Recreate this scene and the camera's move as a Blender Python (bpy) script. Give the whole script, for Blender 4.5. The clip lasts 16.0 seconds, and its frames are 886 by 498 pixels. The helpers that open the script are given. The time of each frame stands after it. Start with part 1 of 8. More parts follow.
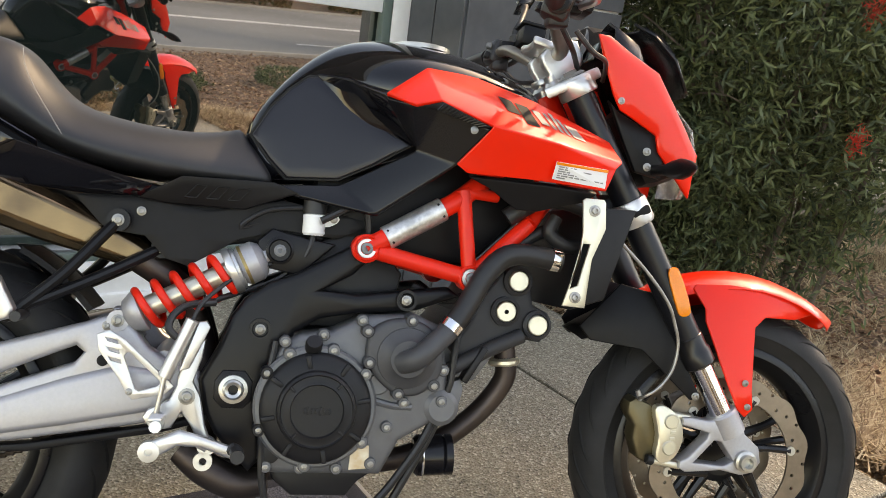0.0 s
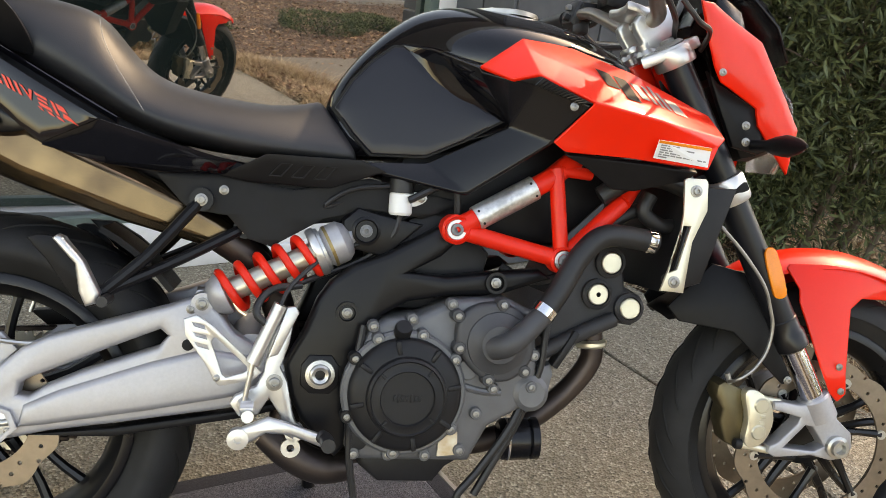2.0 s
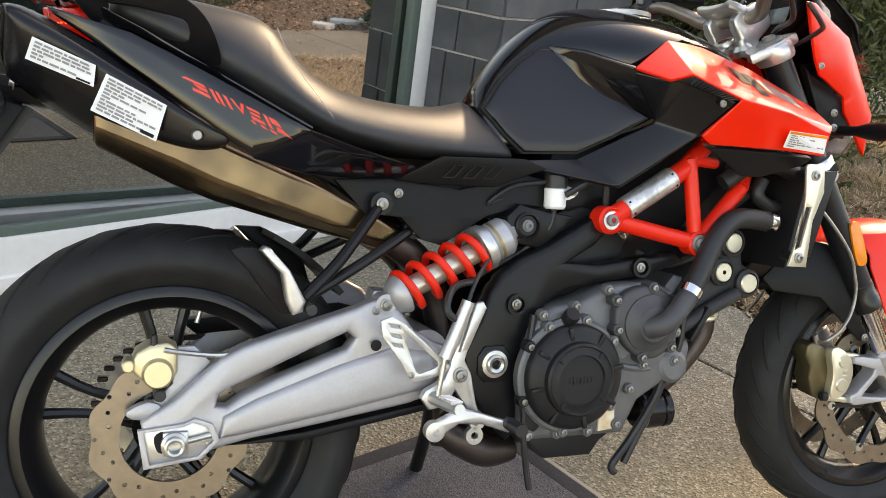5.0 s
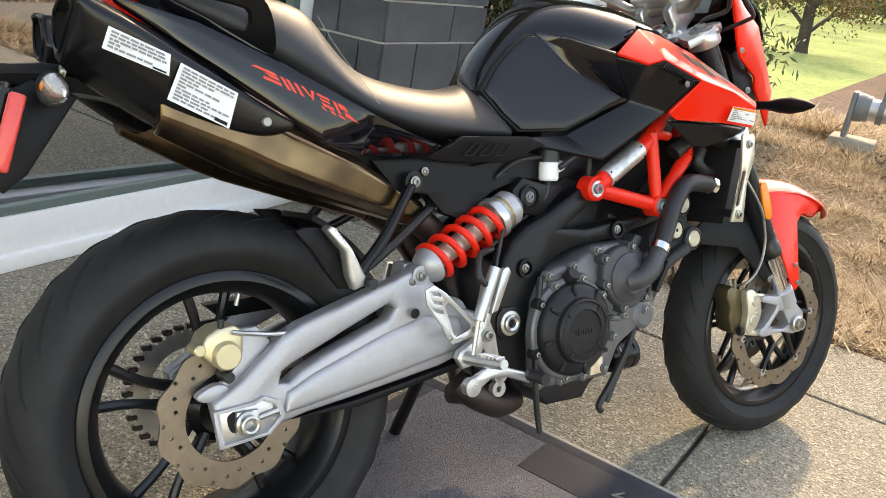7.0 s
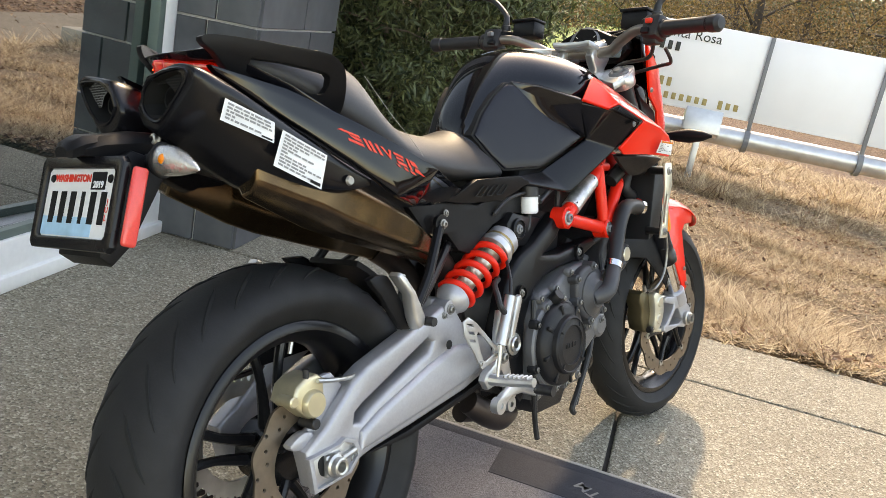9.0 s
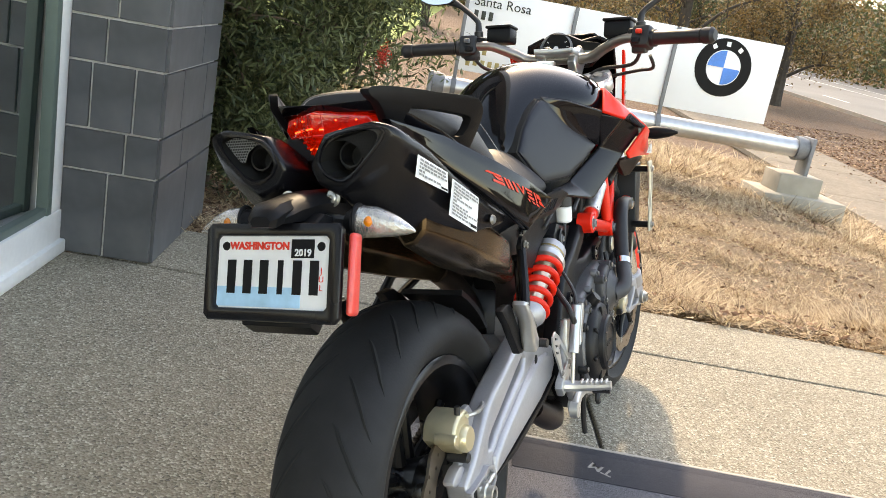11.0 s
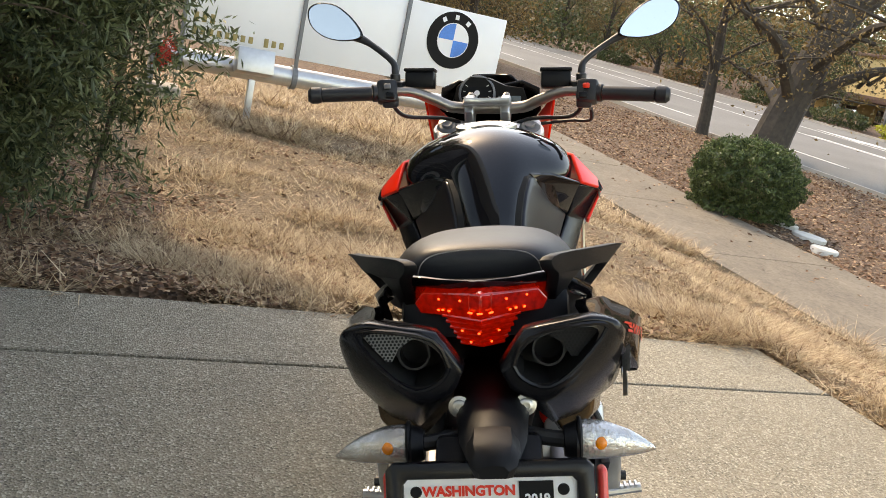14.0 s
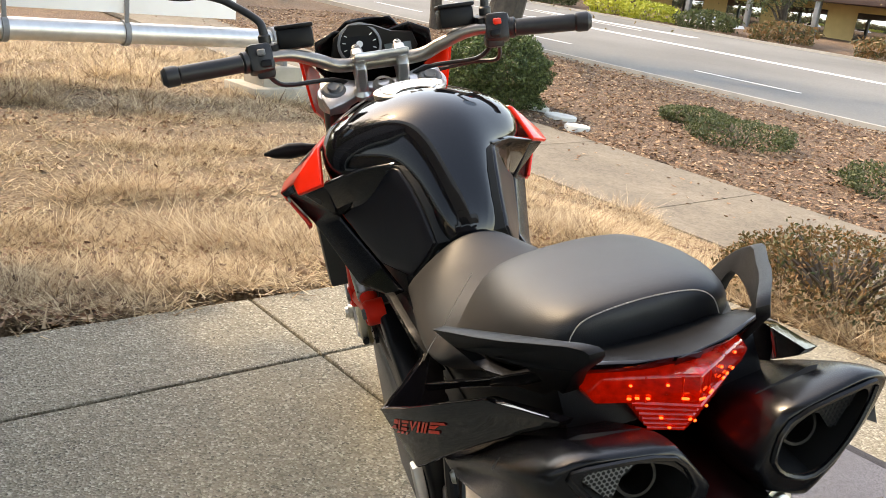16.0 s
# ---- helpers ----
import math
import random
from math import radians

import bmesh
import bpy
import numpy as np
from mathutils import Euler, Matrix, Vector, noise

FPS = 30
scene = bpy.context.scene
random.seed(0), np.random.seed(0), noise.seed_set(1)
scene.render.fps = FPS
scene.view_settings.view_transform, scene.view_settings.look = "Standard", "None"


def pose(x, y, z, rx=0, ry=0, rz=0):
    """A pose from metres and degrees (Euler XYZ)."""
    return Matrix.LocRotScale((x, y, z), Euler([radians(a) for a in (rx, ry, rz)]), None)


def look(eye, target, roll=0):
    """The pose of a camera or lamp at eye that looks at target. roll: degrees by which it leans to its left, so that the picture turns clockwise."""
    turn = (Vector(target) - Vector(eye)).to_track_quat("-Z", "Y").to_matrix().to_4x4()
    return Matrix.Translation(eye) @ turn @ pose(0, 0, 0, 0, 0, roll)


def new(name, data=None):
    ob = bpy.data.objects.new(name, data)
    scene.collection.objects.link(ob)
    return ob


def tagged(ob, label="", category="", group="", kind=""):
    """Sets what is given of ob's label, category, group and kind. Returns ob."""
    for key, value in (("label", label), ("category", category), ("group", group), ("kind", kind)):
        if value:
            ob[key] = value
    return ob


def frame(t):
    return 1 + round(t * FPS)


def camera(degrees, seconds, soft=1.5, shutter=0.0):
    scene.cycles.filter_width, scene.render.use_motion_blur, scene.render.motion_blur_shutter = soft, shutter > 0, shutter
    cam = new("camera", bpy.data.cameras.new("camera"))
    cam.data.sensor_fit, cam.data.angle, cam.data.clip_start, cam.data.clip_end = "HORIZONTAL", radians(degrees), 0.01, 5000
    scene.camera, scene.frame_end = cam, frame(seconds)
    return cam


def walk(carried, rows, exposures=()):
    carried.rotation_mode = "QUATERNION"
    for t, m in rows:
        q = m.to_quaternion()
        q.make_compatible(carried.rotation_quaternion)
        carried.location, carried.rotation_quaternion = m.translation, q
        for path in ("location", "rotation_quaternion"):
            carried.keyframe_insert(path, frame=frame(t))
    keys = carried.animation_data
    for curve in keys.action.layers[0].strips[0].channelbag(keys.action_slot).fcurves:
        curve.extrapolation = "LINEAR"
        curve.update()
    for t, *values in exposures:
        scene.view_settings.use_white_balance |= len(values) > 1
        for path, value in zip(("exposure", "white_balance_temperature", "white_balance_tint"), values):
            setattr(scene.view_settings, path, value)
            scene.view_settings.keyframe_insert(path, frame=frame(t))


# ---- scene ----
cam = camera(54.9, 16.0, 0.8)
PATH = [
    (0, (0.548, -1.326, 1.054), (0.946, 0.566, 0.545), 7.6),
    (0.5, (0.579, -1.262, 1.06), (0.835, 0.64, 0.497), 7.8),
    (1, (0.535, -1.228, 1.076), (0.743, 0.662, 0.454), 7.5),
    (1.5, (0.482, -1.232, 1.082), (0.754, 0.641, 0.435), 7.6),
    (2, (0.441, -1.234, 1.08), (0.804, 0.626, 0.441), 7.7),
    (2.5, (0.388, -1.236, 1.094), (0.806, 0.609, 0.446), 7.7),
    (3, (0.294, -1.249, 1.09), (0.733, 0.592, 0.443), 7.8),
    (3.5, (0.212, -1.237, 1.083), (0.657, 0.594, 0.413), 8.4),
    (4, (0.145, -1.182, 1.078), (0.624, 0.634, 0.391), 8.7),
    (4.2, (0.115, -1.159, 1.082), (0.626, 0.644, 0.384), 8.6),
    (6.3, (-0.324, -1.206, 1.071), (0.613, 0.455, 0.469), 8.5),
    (6.5, (-0.354, -1.182, 1.062), (0.619, 0.452, 0.444), 9.0),
    (7, (-0.455, -1.107, 1.055), (0.656, 0.424, 0.407), 9.8),
    (7.5, (-0.543, -1.04, 1.079), (0.709, 0.391, 0.46), 10.8),
    (8, (-0.678, -0.958, 1.087), (0.733, 0.338, 0.511), 10.9),
    (8.5, (-0.81, -0.916, 1.078), (0.703, 0.272, 0.531), 10.4),
    (9, (-0.896, -0.867, 1.067), (0.638, 0.297, 0.527), 11.0),
    (9.2, (-0.919, -0.823, 1.068), (0.631, 0.316, 0.521), 11.4),
    (11.3, (-1.233, -0.326, 1.083), (0.575, 0.356, 0.567), 10.6),
    (11.5, (-1.24, -0.277, 1.078), (0.579, 0.381, 0.571), 10.8),
    (12, (-1.218, -0.126, 1.094), (0.64, 0.429, 0.605), 10.6),
    (12.5, (-1.186, -0.014, 1.107), (0.705, 0.457, 0.657), 11.5),
    (13, (-1.135, 0.059, 1.122), (0.778, 0.442, 0.683), 12.5),
    (13.2, (-1.12, 0.1, 1.13), (0.804, 0.41, 0.677), 12.9),
    (13.5, (-1.095, 0.167, 1.142), (0.84, 0.363, 0.679), 12.8),
    (14, (-1.079, 0.287, 1.184), (0.859, 0.323, 0.687), 12.4),
    (14.5, (-1.059, 0.379, 1.205), (0.879, 0.295, 0.717), 11.1),
    (15, (-0.97, 0.469, 1.206), (0.955, 0.249, 0.709), 9.3),
    (15.5, (-0.821, 0.571, 1.217), (1.062, 0.187, 0.665), 7.7),
    (15.8, (-0.761, 0.618, 1.202), (1.091, 0.14, 0.616), 7.3),
    (16, (-0.725, 0.639, 1.191), (1.103, 0.096, 0.589), 6.5),
]
walk(cam, [(t, look(eye, target, roll)) for t, eye, target, roll in PATH], [(0, 2.36, 10700, 16), (4, 2.42, 10700, 16), (7, 2.54, 10100, 14), (8, 2.5, 9900, 14), (11.5, 2.7, 9900, 13), (12.5, 2.58, 9900, 13), (14, 2.26, 9900, 13), (15, 2.38, 9900, 13), (16, 2.62, 9900, 13)])

# ---- world, sun ----
SUN_AZ, SUN_EL = 37.0, 42.0
world = bpy.data.worlds.new("world")
scene.world = world
world.use_nodes = True
wn = world.node_tree
sky = wn.nodes.new("ShaderNodeTexSky")
sky.sky_type, sky.sun_disc = "NISHITA", False
sky.sun_elevation, sky.sun_rotation = radians(SUN_EL), radians(90 - SUN_AZ)
sky.dust_density, sky.air_density = 1.0, 1.0
wn.links.new(sky.outputs[0], wn.nodes["Background"].inputs[0])
wn.nodes["Background"].inputs[1].default_value = 0.15
sun = new("sun", bpy.data.lights.new("sun", "SUN"))
sun.data.energy, sun.data.angle, sun.data.color = 0.8, radians(2.0), (1.0, 0.92, 0.8)
sun.matrix_world = look((30 * math.cos(radians(SUN_AZ)), 30 * math.sin(radians(SUN_AZ)), 30 * math.tan(radians(SUN_EL))), (0, 0, 0))


# ---- materials ----
def material(name, color, rough=0.5, metal=0.0, coat=0.0, vary=0.15, scale=40.0, bump=0.0, bump_scale=300.0, fine=0.0, second=None, trans=0.0, ior=1.45, glow=None, spec=0.5):
    """Principled surface with two scales of noise in its colour and roughness, and fine relief."""
    m = bpy.data.materials.new(name)
    m.use_nodes = True
    nt = m.node_tree
    b = nt.nodes["Principled BSDF"]
    b.inputs["Roughness"].default_value, b.inputs["Metallic"].default_value = rough, metal
    b.inputs["Coat Weight"].default_value, b.inputs["Coat Roughness"].default_value = coat, 0.03
    b.inputs["Transmission Weight"].default_value, b.inputs["IOR"].default_value = trans, ior
    b.inputs["Specular IOR Level"].default_value = spec
    co = nt.nodes.new("ShaderNodeTexCoord")
    n1, n2 = nt.nodes.new("ShaderNodeTexNoise"), nt.nodes.new("ShaderNodeTexNoise")
    n1.inputs["Scale"].default_value, n1.inputs["Detail"].default_value = scale, 6.0
    n2.inputs["Scale"].default_value, n2.inputs["Detail"].default_value = scale * 0.12, 3.0
    mix = nt.nodes.new("ShaderNodeMath")
    mix.operation = "ADD"
    for n in (n1, n2):
        nt.links.new(co.outputs["Object"], n.inputs["Vector"])
    nt.links.new(n1.outputs["Fac"], mix.inputs[0])
    nt.links.new(n2.outputs["Fac"], mix.inputs[1])
    ramp = nt.nodes.new("ShaderNodeMapRange")
    ramp.inputs["From Min"].default_value, ramp.inputs["From Max"].default_value = 0.7, 1.3
    nt.links.new(mix.outputs[0], ramp.inputs["Value"])
    cm = nt.nodes.new("ShaderNodeMix")
    cm.data_type = "RGBA"
    dark = second or tuple(c * (1 - vary) for c in color)
    lite = color if second else tuple(min(1, c * (1 + vary)) for c in color)
    cm.inputs[6].default_value, cm.inputs[7].default_value = (*dark, 1), (*lite, 1)
    nt.links.new(ramp.outputs[0], cm.inputs[0])
    nt.links.new(cm.outputs[2], b.inputs["Base Color"])
    rr = nt.nodes.new("ShaderNodeMapRange")
    rr.inputs["To Min"].default_value, rr.inputs["To Max"].default_value = max(0.0, rough * 0.85), min(1, rough * 1.15)
    nt.links.new(n2.outputs["Fac"], rr.inputs["Value"])
    nt.links.new(rr.outputs[0], b.inputs["Roughness"])
    if bump:
        nb, bn = nt.nodes.new("ShaderNodeTexNoise"), nt.nodes.new("ShaderNodeBump")
        nb.inputs["Scale"].default_value, nb.inputs["Detail"].default_value = bump_scale, 4.0
        nt.links.new(co.outputs["Object"], nb.inputs["Vector"])
        bn.inputs["Strength"].default_value, bn.inputs["Distance"].default_value = bump, 0.002
        nt.links.new(nb.outputs["Fac"], bn.inputs["Height"])
        nt.links.new(bn.outputs[0], b.inputs["Normal"])
    if glow:
        b.inputs["Emission Color"].default_value, b.inputs["Emission Strength"].default_value = (*glow[0], 1), glow[1]
    return m


M_PLASTIC = material("black_plastic", (0.0062, 0.0062, 0.0072), 0.42, spec=0.22, bump=0.12, bump_scale=900, vary=0.25)
M_FRAME = material("black_frame_paint", (0.0065, 0.0065, 0.0075), 0.33, spec=0.28, bump=0.05, bump_scale=700)
M_GLOSS = material("gloss_black_paint", (0.004, 0.004, 0.0055), 0.045, spec=0.5, vary=0.1)
M_SATIN = material("satin_black_paint", (0.0052, 0.0052, 0.0066), 0.26, spec=0.38, vary=0.1)
M_RED = material("red_paint", (0.84, 0.016, 0.004), 0.4, spec=0.2, coat=0.5, vary=0.04, scale=8)
M_RED_MATTE = material("red_powder_coat", (0.78, 0.022, 0.01), 0.35, spec=0.3, coat=0.1, vary=0.06)
M_KNEE = material("black_knee_panel", (0.009, 0.009, 0.0135), 0.3, spec=0.4, vary=0.1)
M_THREAD = material("grey_thread", (0.4, 0.38, 0.36), 0.8)
M_BOLT = material("dull_zinc_screw", (0.3, 0.29, 0.27), 0.38, metal=0.85, vary=0.25)
M_FACET = material("faceted_clear_lens", (0.66, 0.66, 0.65), 0.12, metal=0.75, coat=1.0, vary=0.3, second=(0.4, 0.33, 0.27), scale=60, bump=1.0, bump_scale=230)
M_SEAT = material("black_vinyl", (0.016, 0.016, 0.018), 0.48, spec=0.55, bump=0.12, bump_scale=700, vary=0.15)
M_RUBBER = material("tyre_rubber", (0.016, 0.016, 0.0165), 0.62, spec=0.3, bump=0.15, bump_scale=250, vary=0.3, scale=25)
M_HOSE = material("hose_rubber", (0.016, 0.016, 0.017), 0.45, vary=0.2)
M_SILVER = material("silver_paint", (0.4, 0.395, 0.41), 0.42, metal=0.55, vary=0.06, scale=200)
M_ALU = material("cast_aluminium", (0.56, 0.56, 0.555), 0.34, metal=0.85, bump=0.08, bump_scale=500, vary=0.12)
M_SLEEVE = material("brushed_aluminium", (0.62, 0.61, 0.59), 0.36, metal=0.8, vary=0.3, scale=120, bump=0.25, bump_scale=260)
M_CHROME = material("polished_chrome", (0.75, 0.75, 0.76), 0.12, metal=1.0, vary=0.05)
M_STEEL = material("zinc_steel", (0.5, 0.49, 0.46), 0.32, metal=0.9, vary=0.2)
M_DISC = material("brake_disc_steel", (0.25, 0.2, 0.155), 0.36, metal=0.85, vary=0.15, scale=60)
M_GOLD = material("gold_anodised", (0.62, 0.54, 0.36), 0.34, metal=0.7, vary=0.1)
# Gold darkened in colour for the shade the front calipers sit in.
M_CALIPER = material("shaded_gold_anodised", (0.13, 0.105, 0.06), 0.36, metal=0.75, vary=0.15)
M_NICKEL = material("pale_nickel", (0.66, 0.62, 0.5), 0.32, metal=0.75, vary=0.08)
M_TITAN = material("heat_tinted_steel", (0.26, 0.18, 0.1), 0.24, metal=0.95, second=(0.085, 0.06, 0.042), scale=16)
M_PIPE = material("burnt_exhaust", (0.09, 0.07, 0.062), 0.42, metal=0.8, second=(0.035, 0.028, 0.028), scale=14, bump=0.1)
M_PUMP = material("dark_grey_casting", (0.06, 0.061, 0.065), 0.5, metal=0.3, bump=0.15, bump_scale=700, vary=0.12)
M_HEAD = material("charcoal_casting", (0.03, 0.03, 0.032), 0.5, spec=0.35, bump=0.2, bump_scale=600, vary=0.15)
M_ENGINE = material("grey_engine_casting", (0.135, 0.137, 0.142), 0.45, metal=0.4, bump=0.18, bump_scale=700, vary=0.12)
M_ENGINE_D = material("dark_engine_cover", (0.012, 0.012, 0.013), 0.42, spec=0.3, bump=0.12, bump_scale=800, vary=0.15)
M_RIM = material("black_rim_paint", (0.006, 0.006, 0.007), 0.28, spec=0.45, vary=0.1)
M_FORK = material("black_fork_tube", (0.008, 0.009, 0.012), 0.3, spec=0.4, vary=0.1)
# Near-black: stands in for shade in holes and grooves; colours small fittings too.
M_DARK = material("dark_hollow", (0.006, 0.006, 0.006), 0.8, vary=0.2)
M_STICKER = material("white_sticker", (0.72, 0.72, 0.71), 0.5, vary=0.04)
M_RUSTY = material("rust_stained_cream", (0.72, 0.66, 0.52), 0.6, second=(0.5, 0.3, 0.12), scale=55)
M_PALE = material("pale_silver_decal", (0.2, 0.19, 0.175), 0.45)
M_PRINT = material("dark_print", (0.22, 0.22, 0.22), 0.6)
M_DECAL_RED = material("red_decal", (0.75, 0.035, 0.015), 0.35, vary=0.05)
M_DECAL_BLK = material("black_decal", (0.01, 0.01, 0.01), 0.6, spec=0.15)
M_ORANGE = material("orange_reflector", (0.85, 0.22, 0.01), 0.25, coat=0.6, vary=0.08, scale=400, bump=0.4, bump_scale=600)
M_REDREF = material("red_reflector", (0.75, 0.06, 0.05), 0.3, coat=0.5, vary=0.08, scale=400, bump=0.3, bump_scale=600)
M_CLEAR = material("clear_lens", (0.95, 0.95, 0.95), 0.08, trans=0.92, vary=0.02, bump=0.3, bump_scale=200)
M_MIRROR = material("mirror_glass", (0.85, 0.9, 0.9), 0.02, metal=1.0, vary=0.01)
M_WHITE = material("white_frame_paint", (0.74, 0.75, 0.74), 0.45, vary=0.05, bump=0.05)
M_SIGN = material("white_sign_panel", (0.78, 0.78, 0.78), 0.35, vary=0.03, scale=3)
M_GALV = material("galvanised_pipe", (0.5, 0.5, 0.5), 0.4, metal=0.7, vary=0.12, scale=12)
M_GREYBAND = material("grey_band", (0.16, 0.165, 0.17), 0.5)


# ---- mesh helpers ----
def part(name, bm, mat, parent=None, label="", smooth=35.0, xf=None):
    """Links a bmesh as one mesh object, under a thing or a part."""
    if xf is not None:
        bmesh.ops.transform(bm, matrix=xf, verts=bm.verts)
    bmesh.ops.recalc_face_normals(bm, faces=bm.faces)
    me = bpy.data.meshes.new(name)
    for f in bm.faces:
        f.smooth = smooth > 0
    if smooth > 0:
        for e in bm.edges:
            if len(e.link_faces) == 2 and e.calc_face_angle(0) > radians(smooth):
                e.smooth = False
    bm.to_mesh(me)
    bm.free()
    me.materials.append(mat)
    ob = new(name, me)
    if parent is not None:
        ob.parent = parent
    if label:
        tagged(ob, label)
    return ob


def subsurf(ob, n=2):
    mod = ob.modifiers.new("smooth", "SUBSURF")
    mod.levels = mod.render_levels = n
    return ob


def solid(ob, t, offset=-1.0):
    mod = ob.modifiers.new("thick", "SOLIDIFY")
    mod.thickness, mod.offset = t, offset
    return ob


def join(*bms):
    out = bms[0]
    for b in bms[1:]:
        me = bpy.data.meshes.new("tmp")
        b.to_mesh(me)
        b.free()
        out.from_mesh(me)
        bpy.data.meshes.remove(me)
    return out


def rounded(pts, closed=True, n=4):
    """A Catmull-Rom curve through the points."""
    p = [Vector(q) for q in pts]
    out, m = [], len(p)
    for i in range(m if closed else m - 1):
        a, b, c, d = ((p[(i - 1) % m], p[i], p[(i + 1) % m], p[(i + 2) % m]) if closed else (p[max(i - 1, 0)], p[i], p[i + 1], p[min(i + 2, m - 1)]))
        for k in range(n):
            t = k / n
            out.append(0.5 * (2 * b + (c - a) * t + (2 * a - 5 * b + 4 * c - d) * t * t + (3 * b - a - 3 * c + d) * t ** 3))
    if not closed:
        out.append(p[-1])
    return out


def plate(outline, a, b, holes=(), bevel=0.003, axis="v", segs=2):
    """A flat piece with holes from a (u, w) outline, from v = a to v = b, its rims bevelled."""
    bm = bmesh.new()
    edges = []
    for loop in (outline, *holes):
        vs = [bm.verts.new((q[0], a, q[1])) for q in loop]
        edges += [bm.edges.new((vs[i], vs[(i + 1) % len(vs)])) for i in range(len(vs))]
    bmesh.ops.triangle_fill(bm, use_beauty=True, use_dissolve=True, edges=edges)
    got = bmesh.ops.extrude_face_region(bm, geom=list(bm.faces))
    bmesh.ops.translate(bm, vec=(0, b - a, 0), verts=[g for g in got["geom"] if isinstance(g, bmesh.types.BMVert)])
    bmesh.ops.recalc_face_normals(bm, faces=bm.faces)
    if bevel:
        rim = [e for e in bm.edges if len(e.link_faces) == 2 and e.calc_face_angle(0) > radians(50) and abs(e.verts[0].co.y - e.verts[1].co.y) < 1e-6]
        bmesh.ops.bevel(bm, geom=rim, offset=bevel, segments=segs, affect="EDGES", clamp_overlap=True, profile=0.5)
    return bm


def tube(pts, r, n=10, smooth=True, caps=True, res=5):
    """A round tube along a curve; r is one radius or one for each point."""
    p = rounded(pts, False, res) if smooth and len(pts) > 2 else [Vector(q) for q in pts]
    rs = [r] * len(p) if not isinstance(r, (list, tuple)) else [float(q) for q in np.interp(np.linspace(0, len(r) - 1, len(p)), range(len(r)), r)]
    bm = bmesh.new()
    rings = []
    side = None
    for i, q in enumerate(p):
        d = (p[min(i + 1, len(p) - 1)] - p[max(i - 1, 0)]).normalized()
        if side is None:
            side = d.orthogonal().normalized()
        side = (side - d * side.dot(d)).normalized()
        up = d.cross(side)
        rings.append([bm.verts.new(q + rs[i] * (math.cos(2 * math.pi * k / n) * side + math.sin(2 * math.pi * k / n) * up)) for k in range(n)])
    for a, b in zip(rings, rings[1:]):
        for k in range(n):
            bm.faces.new((a[k], a[(k + 1) % n], b[(k + 1) % n], b[k]))
    if caps:
        bm.faces.new(rings[0])
        bm.faces.new(rings[-1])
    return bm


def loft(rings, caps=True, closed=True):
    bm = bmesh.new()
    vs = [[bm.verts.new(q) for q in ring] for ring in rings]
    m = len(vs[0])
    for a, b in zip(vs, vs[1:]):
        for k in range(m if closed else m - 1):
            bm.faces.new((a[k], a[(k + 1) % m], b[(k + 1) % m], b[k]))
    if caps and closed:
        bm.faces.new(vs[0])
        bm.faces.new(vs[-1])
    return bm


def spin(profile, n=32, centre=(0, 0, 0), axis=(0, 1, 0), closed=False):
    """A turned body: profile of (radius, height along the axis)."""
    ax = Vector(axis).normalized()
    s = ax.orthogonal().normalized()
    t = ax.cross(s)
    c = Vector(centre)
    bm = bmesh.new()
    rings = []
    for r, h in profile:
        if r < 1e-5:
            rings.append([bm.verts.new(c + ax * h)] * n)
        else:
            rings.append([bm.verts.new(c + ax * h + r * (math.cos(2 * math.pi * k / n) * s + math.sin(2 * math.pi * k / n) * t)) for k in range(n)])
    pairs = list(zip(rings, rings[1:])) + ([(rings[-1], rings[0])] if closed else [])
    for a, b in pairs:
        for k in range(n):
            q = [a[k], a[(k + 1) % n], b[(k + 1) % n], b[k]]
            q = [v for i, v in enumerate(q) if v not in q[:i]]
            if len(q) > 2:
                bm.faces.new(q)
    return bm


def box(c, s, bevel=0.004, m=None, segs=2):
    bm = bmesh.new()
    bmesh.ops.create_cube(bm, size=1.0)
    bmesh.ops.scale(bm, vec=s, verts=bm.verts)
    if bevel:
        bmesh.ops.bevel(bm, geom=list(bm.edges), offset=bevel, segments=segs, affect="EDGES", clamp_overlap=True, profile=0.5)
    if m is not None:
        bmesh.ops.transform(bm, matrix=m, verts=bm.verts)
    bmesh.ops.translate(bm, vec=c, verts=bm.verts)
    return bm


def rod(a, b, r, n=12, r2=None, bevel=0.0):
    a, b = Vector(a), Vector(b)
    h = (b - a).length
    r2 = r if r2 is None else r2
    e = min(bevel, r * 0.5, h * 0.3)
    prof = [(0, 0), (r - e, 0), (r, e), (r2, h - e), (r2 - e, h), (0, h)] if e else [(0, 0), (r, 0), (r2, h), (0, h)]
    return spin(prof, n, a, b - a)


def ring_pts(c, r, n=20, a0=0.0, a1=360.0, full=True):
    k = n if full else n - 1
    return [(c[0] + r * math.cos(radians(a0 + (a1 - a0) * i / k)), c[1] + r * math.sin(radians(a0 + (a1 - a0) * i / k))) for i in range(n)]


def bolt(c, parent, r=0.009, axis=(0, -1, 0), mat=None, xf=None, washer=True):
    """A socket-head screw with its washer and recess."""
    r *= 0.72
    prof = [(0, 0.0), (r * 1.5, 0.0), (r * 1.5, 0.002), (r * 1.02, 0.0025), (r, 0.003), (r, r * 0.9), (r * 0.85, r), (r * 0.52, r), (r * 0.5, r * 0.45), (0, r * 0.4)]
    return part("bolt", spin(prof if washer else [(0, 0)] + prof[4:], 14, c, axis), mat or M_BOLT, parent, xf=xf)


